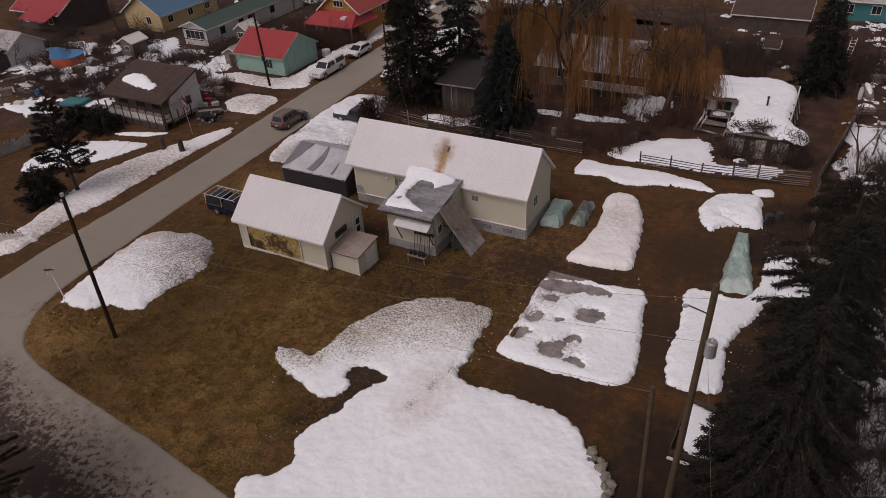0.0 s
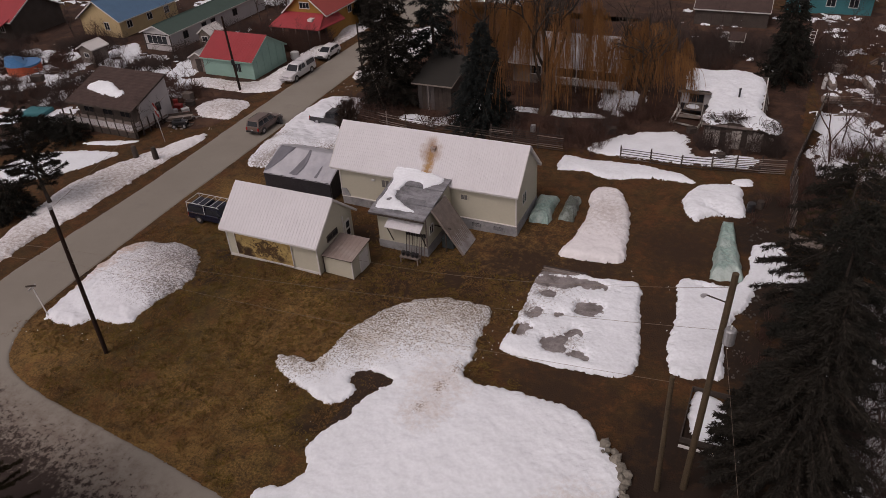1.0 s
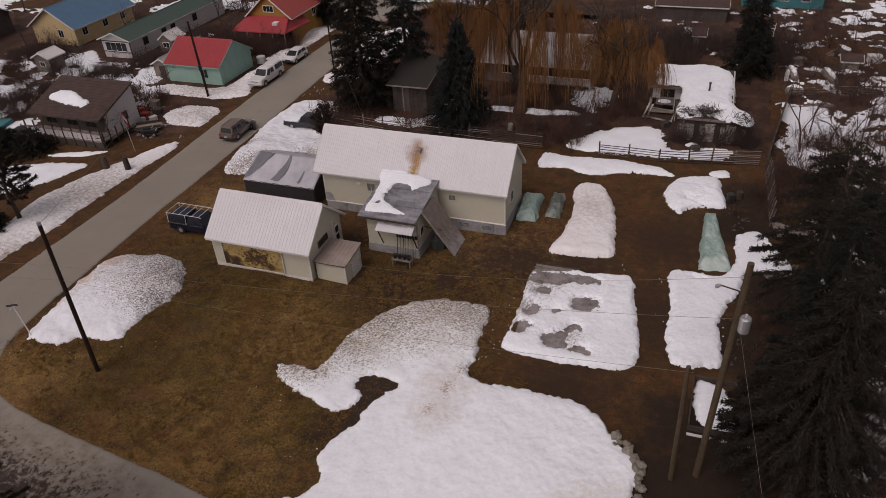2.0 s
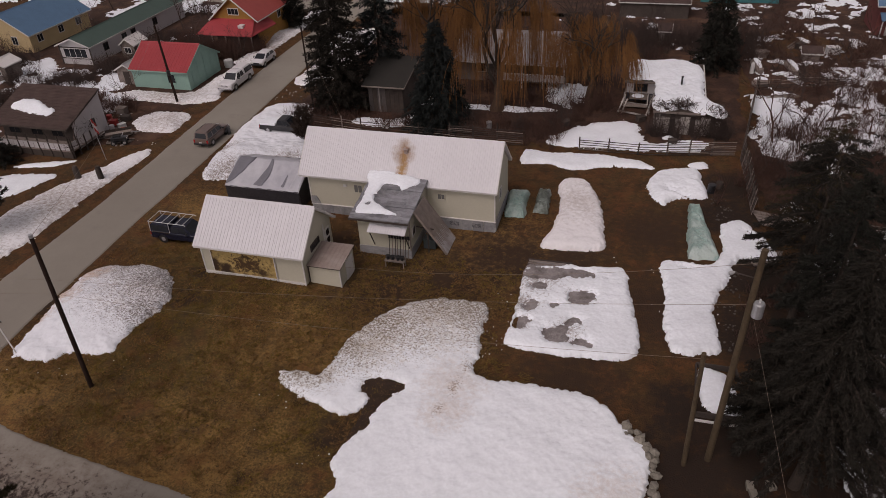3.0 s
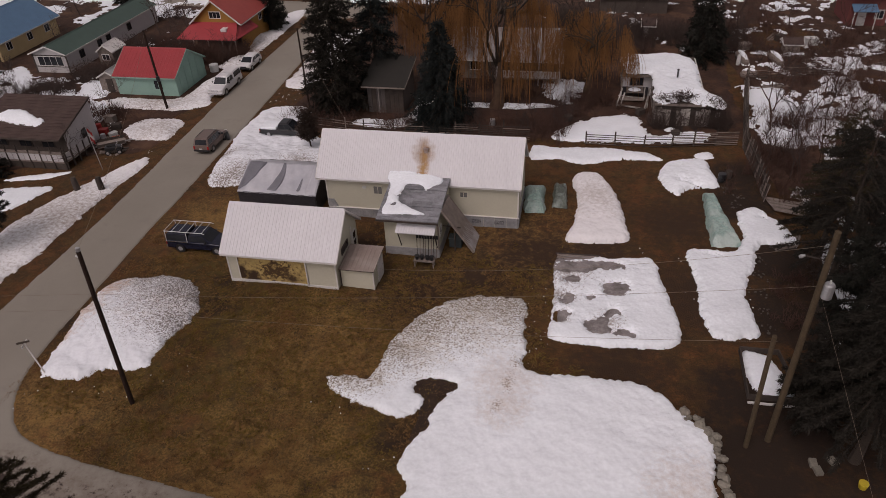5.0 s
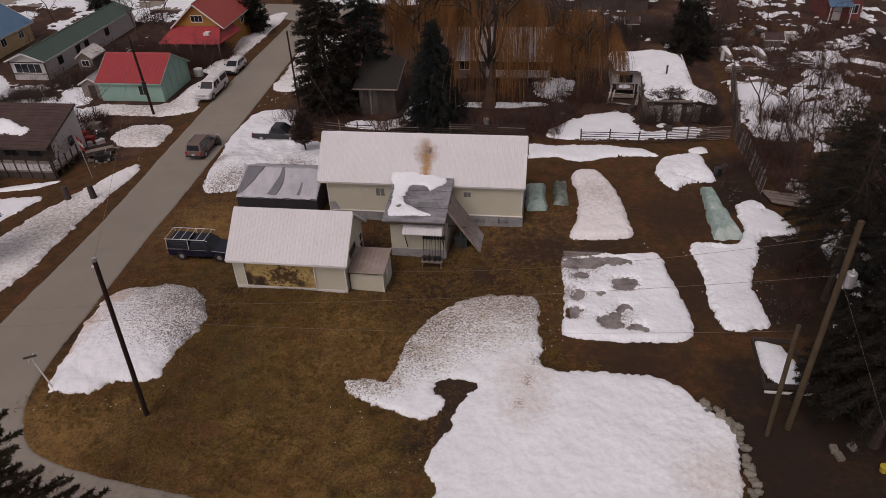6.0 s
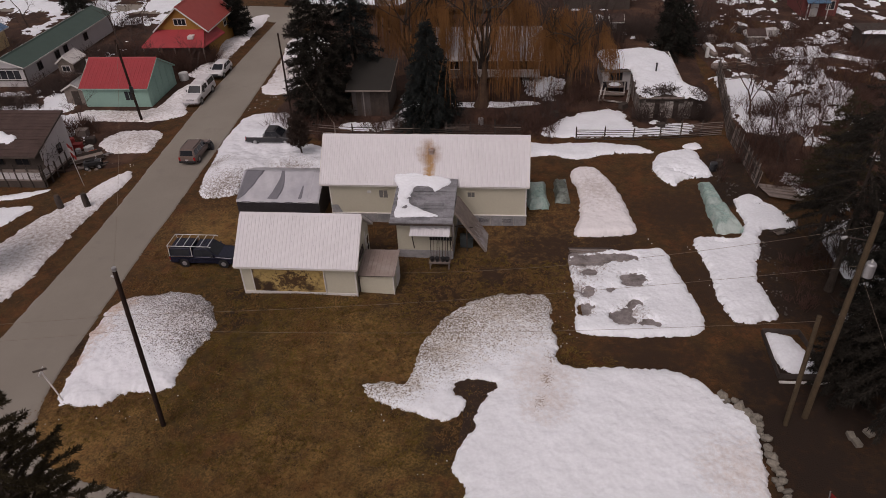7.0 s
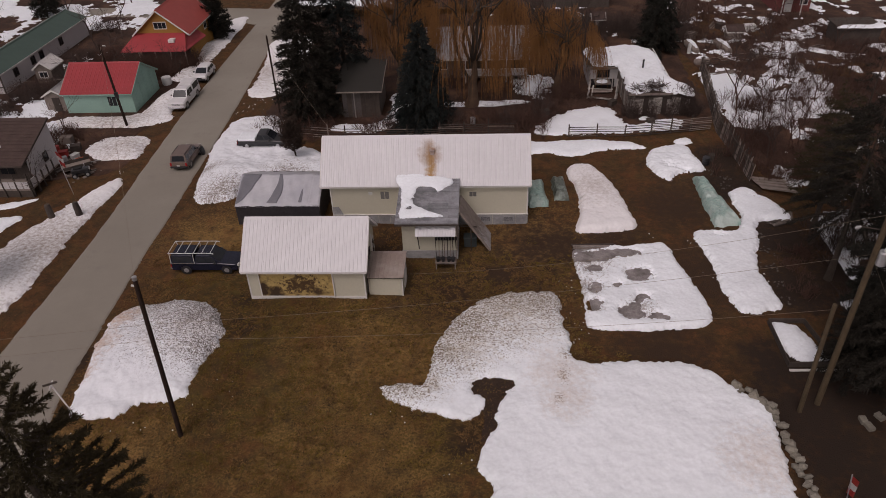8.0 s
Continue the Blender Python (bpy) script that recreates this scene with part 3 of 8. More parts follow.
ribbon("garden_bed", [(-13.9, 43.6), (-9, 43.8), (-6.9, 43.2), (-6.1, 39), (-5.9, 34.9), (-9, 34.4), (-13.1, 34.3), (-13.5, 36), (-13.8, 39)], SLUSH, "raised garden plot of grey wet soil and slush", 0.12, "garden bed", "", 0.15, 0.2, 0.05)
heap("snow_patch", PAD, 0.36, 0.16, 0.06, SNOW_BED, "crisp square of old snow with thawed grey holes", "snow", holes=[(-9.5, 39.8, 0.85, 0.75), (-12.9, 38.1, 0.55, 0.5), (-13.2, 36.0, 0.6, 0.55), (-10.8, 35.25, 0.85, 0.55), (-8.95, 34.75, 0.7, 0.36), (-9.9, 36.5, 0.3, 0.26), (-9.45, 36.95, 0.32, 0.24), (-11.1, 38.4, 0.2, 0.16), (-10.3, 36.0, 0.3, 0.22), (-12.5, 42.3, 1.7, 0.75), (-10.3, 42.75, 1.5, 0.55), (-12.6, 40.6, 0.5, 0.4)], lumps=0.055, ragged=0.16, seed=21)
heap("snow_patch", [(-3.9, 45.4), (-2.5, 46.0), (-0.4, 46.0), (0.6, 47.2), (0.9, 49.5), (1.0, 52.1), (2.6, 53.1), (3.6, 51.5), (4.9, 49.2), (4.9, 47.6), (4.2, 47.2), (3.0, 47.6), (1.8, 46.6), (1.1, 44.2), (0.5, 42.6), (0.0, 40.5), (0.15, 37.9), (0.3, 36.3), (-0.3, 35.5), (-2.75, 35.35), (-3.4, 38.0), (-3.5, 42.0)], 0.38, 0.16, 0.07, SNOW, "long strip of old snow along the garden edge", "snow", lumps=0.065, ragged=0.24, seed=31, holes=[(3.0, 51.4, 0.2, 0.16), (-1.6, 45.2, 0.3, 0.15)])
heap("snow_patch", [(-13.35, 56.6), (-12.4, 57.6), (-10.9, 57.3), (-9.5, 54.6), (-8.7, 51.0), (-8.5, 48.6), (-8.3, 46.4), (-10.4, 46.0), (-13.3, 46.0), (-13.0, 48.4), (-12.7, 51.4), (-12.9, 54.0)], 0.55, 0.2, 0.085, spotted(material("pitted_snow", (0.8, 0.78, 0.79), 0.06, 0.5, 5.0, 0.65, 0.5, bumpscale=3.0, spec=0.2), [(-11, 53, 0.5, 6)], (0.5, 0.45, 0.42), 3, 0.62, 0.95), "tall rounded snow bank with pitted top", "snow", lumps=0.08, ragged=0.2, seed=41)
heap("snow_patch", [(-5.0, 59.6), (-3.8, 61.1), (-2.0, 61.6), (-0.7, 61.4), (-0.3, 58.5), (-0.1, 56.4), (-2.5, 55.9), (-3.9, 54.6), (-5.2, 56.8)], 0.5, 0.22, 0.1, SNOW, "rounded melting snow heap with dark pits", "snow", holes=[(-3.2, 57.2, 0.25, 0.18), (-2.2, 56.5, 0.3, 0.2)], lumps=0.12, ragged=0.25, seed=51)
heap("snow_patch", [(-17.7, 63.1), (-15, 62.8), (-11.2, 63.3), (-7.4, 62.9), (-5.7, 62.2), (-4.7, 61.3), (-7.0, 61.2), (-9.4, 60.7), (-12.7, 59.7), (-15.0, 60.4), (-17.5, 60.2)], 0.3, 0.15, 0.12, SNOW, "narrow band of snow along the pole fence", "snow", ragged=0.25, seed=61)
heap("snow_patch", [(-1.7, 63.0), (-0.2, 63.7), (0.2, 62.4), (-1.2, 62.1)], 0.2, 0.3, 0.12, SNOW, "small leftover patch of snow by the fence", "snow", ragged=0.15, seed=71)
heap("snow_bank", [(-48.6, 51.4), (-49.4, 55.5), (-49.9, 60), (-50.3, 64), (-49.6, 69.2), (-46.2, 70.3), (-43.9, 69.0), (-43, 64.2), (-39.6, 62), (-37.2, 60), (-36.4, 56.6), (-39.5, 55.4), (-43.6, 54.2), (-45.2, 51.6), (-47.0, 50.9)], 0.45, 0.4, 0.14, SNOW_NORTH, "ploughed snow bank on the street verge, dirty at the foot", "snow pile", tops=[(-46, 55.5, 2.6, 0.9), (-41, 57, 3, 0.45)], lumps=0.16, ragged=0.3, seed=81)
heap("snow_strip", [(-62.8, 37.6), (-63.4, 41.3), (-62.7, 45.0), (-61.4, 48.5), (-59.9, 52.0), (-58.4, 55.3), (-57.4, 55.8), (-56.9, 53.8), (-57.4, 48.8), (-57.6, 43.5), (-57.5, 37.5), (-58.2, 33), (-57.8, 28), (-60, 26.4), (-61.4, 32)], 0.34, 0.4, 0.12, SNOW_VERGE, "long dirty strip of snow on the street verge", "snow", ragged=0.3, seed=91)
heap("snow_patch", [(-74, 44.5), (-69.2, 47.8), (-66, 48.6), (-64.0, 49.0), (-64.3, 47.0), (-66, 43.5), (-72, 38.4)], 0.22, 0.4, 0.18, SNOW, "flat sheet of snow on the neighbour's lawn", "snow", ragged=0.3, seed=101)
heap("snow_patch", [(-70.0, 49.4), (-68.4, 50.7), (-64.1, 52.1), (-65.2, 50.8), (-67, 50.0)], 0.2, 0.3, 0.16, SNOW, "thin remnant of snow before the porch", "snow", ragged=0.2, seed=111)
heap("snow_bank", [(-71.4, 68.2), (-70.2, 70.8), (-62.6, 71.2), (-61.4, 75.5), (-60.6, 79.5), (-58.9, 80.5), (-58.5, 73), (-57.6, 69.8), (-60.9, 67.7), (-66.7, 67.7)], 0.35, 0.5, 0.18, SNOW_VERGE, "ploughed snow banked against the mint shed", "snow pile", tops=[(-60.3, 76, 2, 0.5)], lumps=0.13, ragged=0.3, seed=121)
heap("snow_bank", [(-64.2, 62.5), (-63.4, 65.0), (-60.4, 65.6), (-58.0, 64.5), (-57.8, 60.4), (-60, 59.6), (-62.4, 60)], 0.3, 0.5, 0.16, SNOW_VERGE, "low crusted snow heap on the verge", "snow pile", tops=[(-59.5, 62, 1.5, 0.3)], lumps=0.12, ragged=0.3, seed=131)
heap("snow_bank", [(-62.4, 82.5), (-60.6, 88), (-62.8, 92), (-66, 93), (-64.4, 96.5), (-60.8, 99), (-61.6, 107), (-58.9, 108.5), (-58.6, 100), (-58.7, 93), (-58.9, 86), (-59.5, 81.5)], 0.35, 0.5, 0.2, SNOW_VERGE, "ploughed snow ridge along the far street", "snow pile", tops=[(-61, 85, 1.5, 0.5), (-62, 94, 2, 0.4)], lumps=0.14, ragged=0.35, seed=141)
heap("snow_patch", [(-50.3, 76.6), (-50.6, 82), (-51.2, 89), (-52.0, 97), (-46.5, 99), (-45.5, 88), (-46, 77.2)], 0.3, 0.4, 0.2, SNOW_VERGE, "snow-covered verge beside the far street", "snow", ragged=0.3, seed=151)
heap("snow_patch", [(-54, 114.6), (-54.6, 124), (-40, 126), (-38, 114), (-46, 114)], 0.3, 0.4, 0.25, SNOW, "snow-covered lot at the far corner", "snow", ragged=0.5, seed=161)
heap("snow_patch", [(-38.5, 66.4), (-37.4, 68.0), (-33.6, 68.2), (-32.2, 71.5), (-32.6, 76), (-30.4, 76.5), (-29.8, 71.5), (-31.2, 67), (-34, 65.4)], 0.16, 0.3, 0.18, SNOW, "thin snow on the path beside the plank shed", "snow", ragged=0.3, seed=171)
heap("snow_patch", [(-16.3, 64.9), (-15.6, 66.6), (-13.6, 69.0), (-11.2, 71.0), (-8.6, 71.8), (-6.9, 71.2), (-6.2, 68.6), (-5.2, 67.0), (-3.2, 67.6), (-0.4, 67.4), (0.2, 66.2), (-1.8, 65.4), (-5.6, 64.9), (-10.8, 64.7), (-13.6, 64.6)], 0.2, 0.3, 0.17, SNOW, "thin snow in the cabin's fenced yard", "snow", ragged=0.6, seed=181)
heap("snow_patch", [(5.6, 80.6), (9.8, 81.2), (10.6, 78), (13.0, 75.5), (16, 78), (20, 80), (19, 74), (17, 70), (12.4, 67.5), (8, 65), (5.3, 66.5), (5.3, 72)], 0.2, 0.3, 0.18, SNOW, "old snow across the far garden", "snow", holes=[(14.5, 73.0, 1.6, 0.5), (9, 70, 0.8, 0.4)], ragged=0.7, seed=191)


def scatter_snow(name, outline, cover, scale, cell, seed, label):
    """Broken leftovers of snow over rough ground."""
    poly = np.array(outline, float)
    lo, hi = poly.min(0), poly.max(0)
    gx, gy = np.meshgrid(np.arange(lo[0], hi[0], cell), np.arange(lo[1], hi[1], cell))
    d = fbm(gx * scale, gy * scale, seed, 6) + 0.35 * fbm(gx * 1.3, gy * 1.3, seed + 8, 4) - cover + np.clip(inside(gx, gy, poly) * 0.2 + 1.6 * fbm(gx * 0.3, gy * 0.3, seed + 21, 4) - 0.2, -1, 0)
    z = np.where(d > 0, 0.08 + 0.25 * (1 - np.exp(-d * 14)) + 0.08 * fbm(gx * 1.5, gy * 1.5, seed + 4, 3), -0.1)
    keep = d > -0.05
    idx = np.arange(gx.size).reshape(gx.shape)
    ck = keep[:-1, :-1] & keep[1:, :-1] & keep[:-1, 1:] & keep[1:, 1:]
    f = np.stack([idx[:-1, :-1][ck], idx[:-1, 1:][ck], idx[1:, 1:][ck], idx[1:, :-1][ck]], 1)
    used = np.unique(f)
    remap = np.zeros(gx.size, int)
    remap[used] = np.arange(len(used))
    v = np.stack([gx.ravel(), gy.ravel(), z.ravel()], 1)[used]
    return tagged(raw(name, v, remap[f], SNOW, smooth=True), label, "snow", "", "stuff")


scatter_snow("snow_remnants", [(5, 56), (5.5, 80), (3, 120), (30, 140), (75, 130), (70, 50), (25, 40), (12, 40), (9, 50)], 0.1, 0.45, 0.22, 5, "broken remnants of snow over the far gardens")
scatter_snow("snow_remnants", [(-16, 84), (-14, 100), (-30, 112), (-40, 104), (-40, 130), (2, 130), (2, 88), (-10, 84)], 0.24, 0.3, 0.3, 6, "broken remnants of snow behind the willow house")
scatter_snow("snow_remnants", [(-67, 60), (-66, 70), (-75, 78), (-84, 77), (-96, 76), (-112, 70), (-120, 58), (-105, 50), (-84, 48), (-77, 60)], 0.02, 0.45, 0.22, 7, "broken snow between the neighbouring yards")
scatter_snow("snow_remnants", [(-78, 84), (-72, 88), (-74, 110), (-70, 150), (-150, 150), (-140, 95), (-99, 98), (-86, 92)], 0.02, 0.2, 0.45, 9, "snow lying in the far village")
scatter_snow("snow_remnants", [(-16, 74), (-9.5, 74), (-9.5, 82), (-13, 88), (-18, 80)], 0.02, 0.35, 0.25, 12, "broken snow beside the cabin")
scatter_snow("snow_remnants", [(6.2, 16), (6.4, 30), (6.2, 38), (7, 49), (26, 49), (40, 30), (36, 10)], -0.13, 0.35, 0.2, 13, "old snow beyond the conifers")
heap("snow_patch", [(-88.6, 69.9), (-92.4, 75.2), (-91.5, 80.0), (-87.6, 77.6), (-86.0, 75.0), (-84.2, 70.6)], 0.22, 0.3, 0.2, SNOW, "snow lying before the mobile home", "snow", ragged=0.5, holes=[(-88.5, 73.5, 0.8, 0.5)], seed=271)
heap("snow_patch", [(-76.0, 69.7), (-77.9, 75.8), (-75.2, 75.6), (-72.2, 72.2), (-73, 70)], 0.22, 0.3, 0.2, SNOW, "snow lying inside the wire-fenced yard", "snow", ragged=0.4, seed=281)

heap("snow_patch", [(10.9, 74.4), (14.3, 77.0), (16.6, 78.4), (18.9, 80.7), (18.9, 85.9), (18.3, 92.5), (16.6, 90), (15.3, 84.0), (12.3, 79.6)], 0.2, 0.3, 0.17, SNOW, "ragged old snow along the far garden path", "snow", holes=[(14.5, 79.6, 1.0, 0.5), (17.2, 85.0, 0.6, 1.2)], ragged=0.8, seed=295)
heap("snow_patch", [(21.8, 90.0), (24, 88.8), (26.2, 87.2), (25.6, 86.2), (23.2, 87.2), (21.4, 88.6)], 0.3, 0.3, 0.2, SNOW, "long snow patch above the grassy slope", "snow", ragged=0.3, seed=291)
ribbon("grass_slope", [(18.0, 85.8), (22, 86), (26.5, 84.5), (26, 79.5), (21, 79.8), (18.6, 81)], LAWN, "bare brown grass on the garden slope", 0.1, "ground", ragged=0.6, cell=0.3)
heap("snow_patch", [(4.6, 36.4), (5.6, 36.8), (6.3, 35.4), (5.6, 34.4), (4.7, 34.8)], 0.25, 0.3, 0.1, SNOW, "small snow patch under the conifers", "snow", ragged=0.3, seed=301)
heap("snow_patch", [(-26.6, 72.4), (-26.2, 73.6), (-22, 73.8), (-17.5, 74.2), (-15.6, 73.4), (-18.5, 72.4), (-22.5, 72.0)], 0.16, 0.2, 0.16, SNOW, "thin strip of snow under the willow", "snow", ragged=0.25, seed=311)


# ---- houses ----
def frame_of(u, v, p):
    u, v = Vector(u).normalized(), Vector(v).normalized()
    n = u.cross(v)
    m = Matrix((u, v, n)).transposed().to_4x4()
    m.translation = p
    return m


def ribbed(width, length, ribs, rise, material_, name="roof_panel"):
    """One roofing sheet: x across, y up the slope, z out."""
    bm = bmesh.new()
    pts = []
    for k in range(ribs):
        c = (k + 0.5) * width / ribs
        pts += [(c - 0.045, 0.0), (c - 0.02, rise), (c + 0.02, rise), (c + 0.045, 0.0)]
    pts = [(0.002, 0.0)] + pts + [(width - 0.002, 0.0)]
    pts = pts + [(width - 0.002, -0.025), (0.002, -0.025)]
    a = [bm.verts.new((x, 0, z)) for x, z in pts]
    b = [bm.verts.new((x, length, z)) for x, z in pts]
    for i in range(len(a)):
        j = (i + 1) % len(a)
        bm.faces.new((a[j], a[i], b[i], b[j]))
    bm.faces.new(a)
    bm.faces.new(b[::-1])
    bmesh.ops.recalc_face_normals(bm, faces=bm.faces)
    return meshed(name, bm, material_)


def laid(name, me, parent, m):
    ob = new(name, me)
    ob.parent = parent
    ob.matrix_basis = PLACE[parent].inverted() @ m
    return ob


def pentagon_walls(x0, x1, y0, y1, z0, eave, ridge, axis):
    bm = bmesh.new()
    if axis == "x":
        ym = (y0 + y1) / 2
        prism(bm, [(x0, y0, z0), (x0, y1, z0), (x0, y1, eave), (x0, ym, ridge), (x0, y0, eave)], (x1 - x0, 0, 0))
    else:
        xm = (x0 + x1) / 2
        prism(bm, [(x0, y0, z0), (x1, y0, z0), (x1, y0, eave), (xm, y0, ridge), (x0, y0, eave)], (0, y1 - y0, 0))
    return bm


def slopes(x0, x1, y0, y1, eave, ridge, axis):
    """Lower-left corner, along and up vectors of the two roof slopes."""
    if axis == "x":
        ym = (y0 + y1) / 2
        return [(Vector((x0, y0, eave)), Vector((x1 - x0, 0, 0)), Vector((0, ym - y0, ridge - eave))),
                (Vector((x1, y1, eave)), Vector((x0 - x1, 0, 0)), Vector((0, ym - y1, ridge - eave)))]
    xm = (x0 + x1) / 2
    return [(Vector((x1, y0, eave)), Vector((0, y1 - y0, 0)), Vector((xm - x1, 0, ridge - eave))),
            (Vector((x0, y1, eave)), Vector((0, y0 - y1, 0)), Vector((xm - x0, 0, ridge - eave)))]


def window(parent, centre, w, h, facing, trim=TRIM, bars=1, name="window", glass=GLASS):
    """A framed pane set in a wall; facing is the wall's outward direction."""
    n = Vector(facing)
    u = Vector((0, 0, 1)).cross(n)
    c = Vector(centre)
    bm = bmesh.new()
    t = 0.07
    for s in (-1, 1):
        beam(bm, c + u * s * (w / 2) - Vector((0, 0, h / 2 + t / 2)), c + u * s * (w / 2) + Vector((0, 0, h / 2 + t / 2)), t, 0.1, n)
        beam(bm, c - u * (w / 2 - t / 2) + Vector((0, 0, s * h / 2)), c + u * (w / 2 - t / 2) + Vector((0, 0, s * h / 2)), t, 0.1)
    for k in range(bars):
        q = c + u * w * ((k + 1) / (bars + 1) - 0.5)
        beam(bm, q - Vector((0, 0, h / 2 - t / 2)), q + Vector((0, 0, h / 2 - t / 2)), 0.04, 0.07, n)
    f = part(name, bm, trim, parent)
    bm = bmesh.new()
    beam(bm, c - Vector((0, 0, h / 2 - 0.03)), c + Vector((0, 0, h / 2 - 0.03)), w - 0.06, 0.04, n)
    part("pane", bm, glass, f, "window glass")
    return f


def door(parent, centre, w, h, facing, material_, name="door"):
    n, c = Vector(facing), Vector(centre)
    u = Vector((0, 0, 1)).cross(n)
    bm = bmesh.new()
    beam(bm, c, c + Vector((0, 0, h)), w, 0.1, n)
    d = part(name, bm, material_, parent)
    bm = bmesh.new()
    tube(bm, [c + u * w * 0.38 + Vector((0, 0, 1.0)), c + u * w * 0.38 + n * 0.12 + Vector((0, 0, 1.0))], 0.035, 6)
    part("door_knob", bm, STEEL, d)
    return d


def gable_house(name, x0, x1, y0, y1, eave, ridge, axis, wall, roofing, label, category="house", over=0.35, gable_over=0.3, z0=-0.3, thick=0.09, panels=0, ribs=2, fascia=TRIM, lapped=0.0, roof=True):
    th = thing(name, ((x0 + x1) / 2, (y0 + y1) / 2, 0), 0, label, category)
    drop = over * (ridge - eave) / (((y1 - y0) if axis == "x" else (x1 - x0)) / 2)
    walls = part("wall_shell", pentagon_walls(x0, x1, y0, y1, z0, eave, ridge - 0.02, axis), wall, th)
    if lapped:
        rows = int((eave - 0.2) / lapped)
        bm = bmesh.new()
        for k in range(rows):
            z = 0.15 + k * lapped
            box(bm, x0 - 0.012, x1 + 0.012, y0 - 0.012, y1 + 0.012, z, z + 0.02)
        part("siding_laps", bm, wall, th)
    if not roof:
        return th
    if axis == "x":
        ext = (x0 - gable_over, x1 + gable_over, y0 - over, y1 + over)
    else:
        ext = (x0 - over, x1 + over, y0 - gable_over, y1 + gable_over)
    for p, along, up in slopes(*ext, eave - drop, ridge, axis):
        n = along.cross(up).normalized()
        bm = bmesh.new()
        prism(bm, [p, p + along, p + along + up, p + up], n * thick)
        slope = part("roof_slope", bm, roofing, th)
        if panels:
            w = along.length / panels
            me = ribbed(w, up.length + 0.06, ribs, 0.02, roofing)
            for k in range(panels):
                laid("roof_panel", me, slope, frame_of(along, up, p + along * (k / panels) + n * (thick + 0.03)))
        bm = bmesh.new()
        beam(bm, p + n * 0.02 - up.normalized() * 0.03, p + along + n * 0.02 - up.normalized() * 0.03, 0.05, 0.16)
        part("fascia", bm, fascia, th)
        for q in (p, p + along):
            bm = bmesh.new()
            side = along.normalized() * (0.03 if q is not p else -0.03)
            beam(bm, q + side + n * 0.03, q + side + up + n * 0.03, 0.05, 0.17, n)
            part("barge_board", bm, fascia, th)
    bm = bmesh.new()
    if axis == "x":
        ym = (y0 + y1) / 2
        prism(bm, [(ext[0], ym - 0.18, ridge - 0.02), (ext[0], ym, ridge + thick * 1.4 + 0.1), (ext[0], ym + 0.18, ridge - 0.02)], (ext[1] - ext[0], 0, 0))
    else:
        xm = (x0 + x1) / 2
        prism(bm, [(xm - 0.18, ext[2], ridge - 0.02), (xm, ext[2], ridge + thick * 1.4 + 0.1), (xm + 0.18, ext[2], ridge - 0.02)], (0, ext[3] - ext[2], 0))
    part("ridge_cap", bm, roofing, th)
    return th


RUSTY_TIN = material("rusty_tin", (0.34, 0.27, 0.24), 0.25, 3.0, 14.0, 0.6, 0.1, second=(0.25, 0.13, 0.07), cover=0.55)
# main house
house = gable_house("bungalow", -34.55, -17.6, 47.68, 53.33, 4.05, 6.75, "x", CREAM, RUSTY_METAL, "cream bungalow with a white steel roof and rust-stained chimney vent", over=0.34, gable_over=0.0, z0=-0.6, roof=False)
for i, (p, along, up) in enumerate(slopes(-35.3, -17.35, 47.32, 53.7, 3.74, 6.86, "x")):
    n = along.cross(up).normalized()
    bm = bmesh.new()
    prism(bm, [p, p + along, p + along + up, p + up], n * 0.08)
    slope = part("roof_slope", bm, RUSTY_METAL, house, "white ribbed steel roof with a rust streak")
    me = ribbed(along.length / 22, up.length + 0.05, 4, 0.016, RUSTY_METAL)
    for k in range(22):
        laid("roof_panel", me, slope, frame_of(along, up, p + along * (k / 22) + n * 0.11))
    bm = bmesh.new()
    beam(bm, p + Vector((0, 0, -0.02)), p + along + Vector((0, 0, -0.02)), 0.05, 0.16)
    part("fascia", bm, TRIM, house)
    for q in (p, p + along):
        bm = bmesh.new()
        beam(bm, q + n * 0.04, q + up + n * 0.04, 0.06, 0.2, n)
        part("barge_board", bm, TRIM, house)
bm = bmesh.new()
prism(bm, [(-35.3, 50.3, 6.8), (-35.3, 50.51, 7.06), (-35.3, 50.72, 6.8)], (17.95, 0, 0))
part("ridge_cap", bm, WHITE_METAL, house)
bm = bmesh.new()
box(bm, -25.9, -25.56, 49.22, 49.56, 5.5, 6.12, 0.02)
box(bm, -25.96, -25.5, 49.16, 49.62, 6.12, 6.2, 0.02)
part("chimney_vent", bm, RUSTY_TIN, house, "square rusty metal chimney vent")
bm = bmesh.new()
box(bm, -26.75, -26.2, 47.75, 47.95, 4.15, 4.42, 0.01)
part("roof_bracket", bm, OLD_WOOD, house)
for cx, w, h, z in ((-29.86, 0.8, 0.82, 2.75), (-22.27, 0.66, 0.56, 2.81)):
    window(house, (cx, 47.66, z), w, h, (0, -1, 0), trim=CREAM, glass=PANE_PALE)
window(house, (-17.58, 49.7, 2.5), 0.9, 1.0, (1, 0, 0))
bm = bmesh.new()
box(bm, -31.25, -30.92, 47.56, 47.68, 2.86, 3.06, 0.03)
part("wall_vent", bm, PLASTIC_WHITE, house, "white dryer vent hood")
w = 1.0
for k in range(17):
    x = -34.55 + k * 16.95 / 17
    bm = boxed(x + 0.015, x + 16.95 / 17 - 0.015, 47.6, 47.68, -0.55, 0.78, 0.01)
    part("skirting_panel", bm, SKIRT, house)
for k in range(6):
    y = 47.68 + k * 5.65 / 6
    part("skirting_panel", boxed(-17.6, -17.52, y + 0.015, y + 5.65 / 6 - 0.015, -0.55, 0.78, 0.01), SKIRT, house)
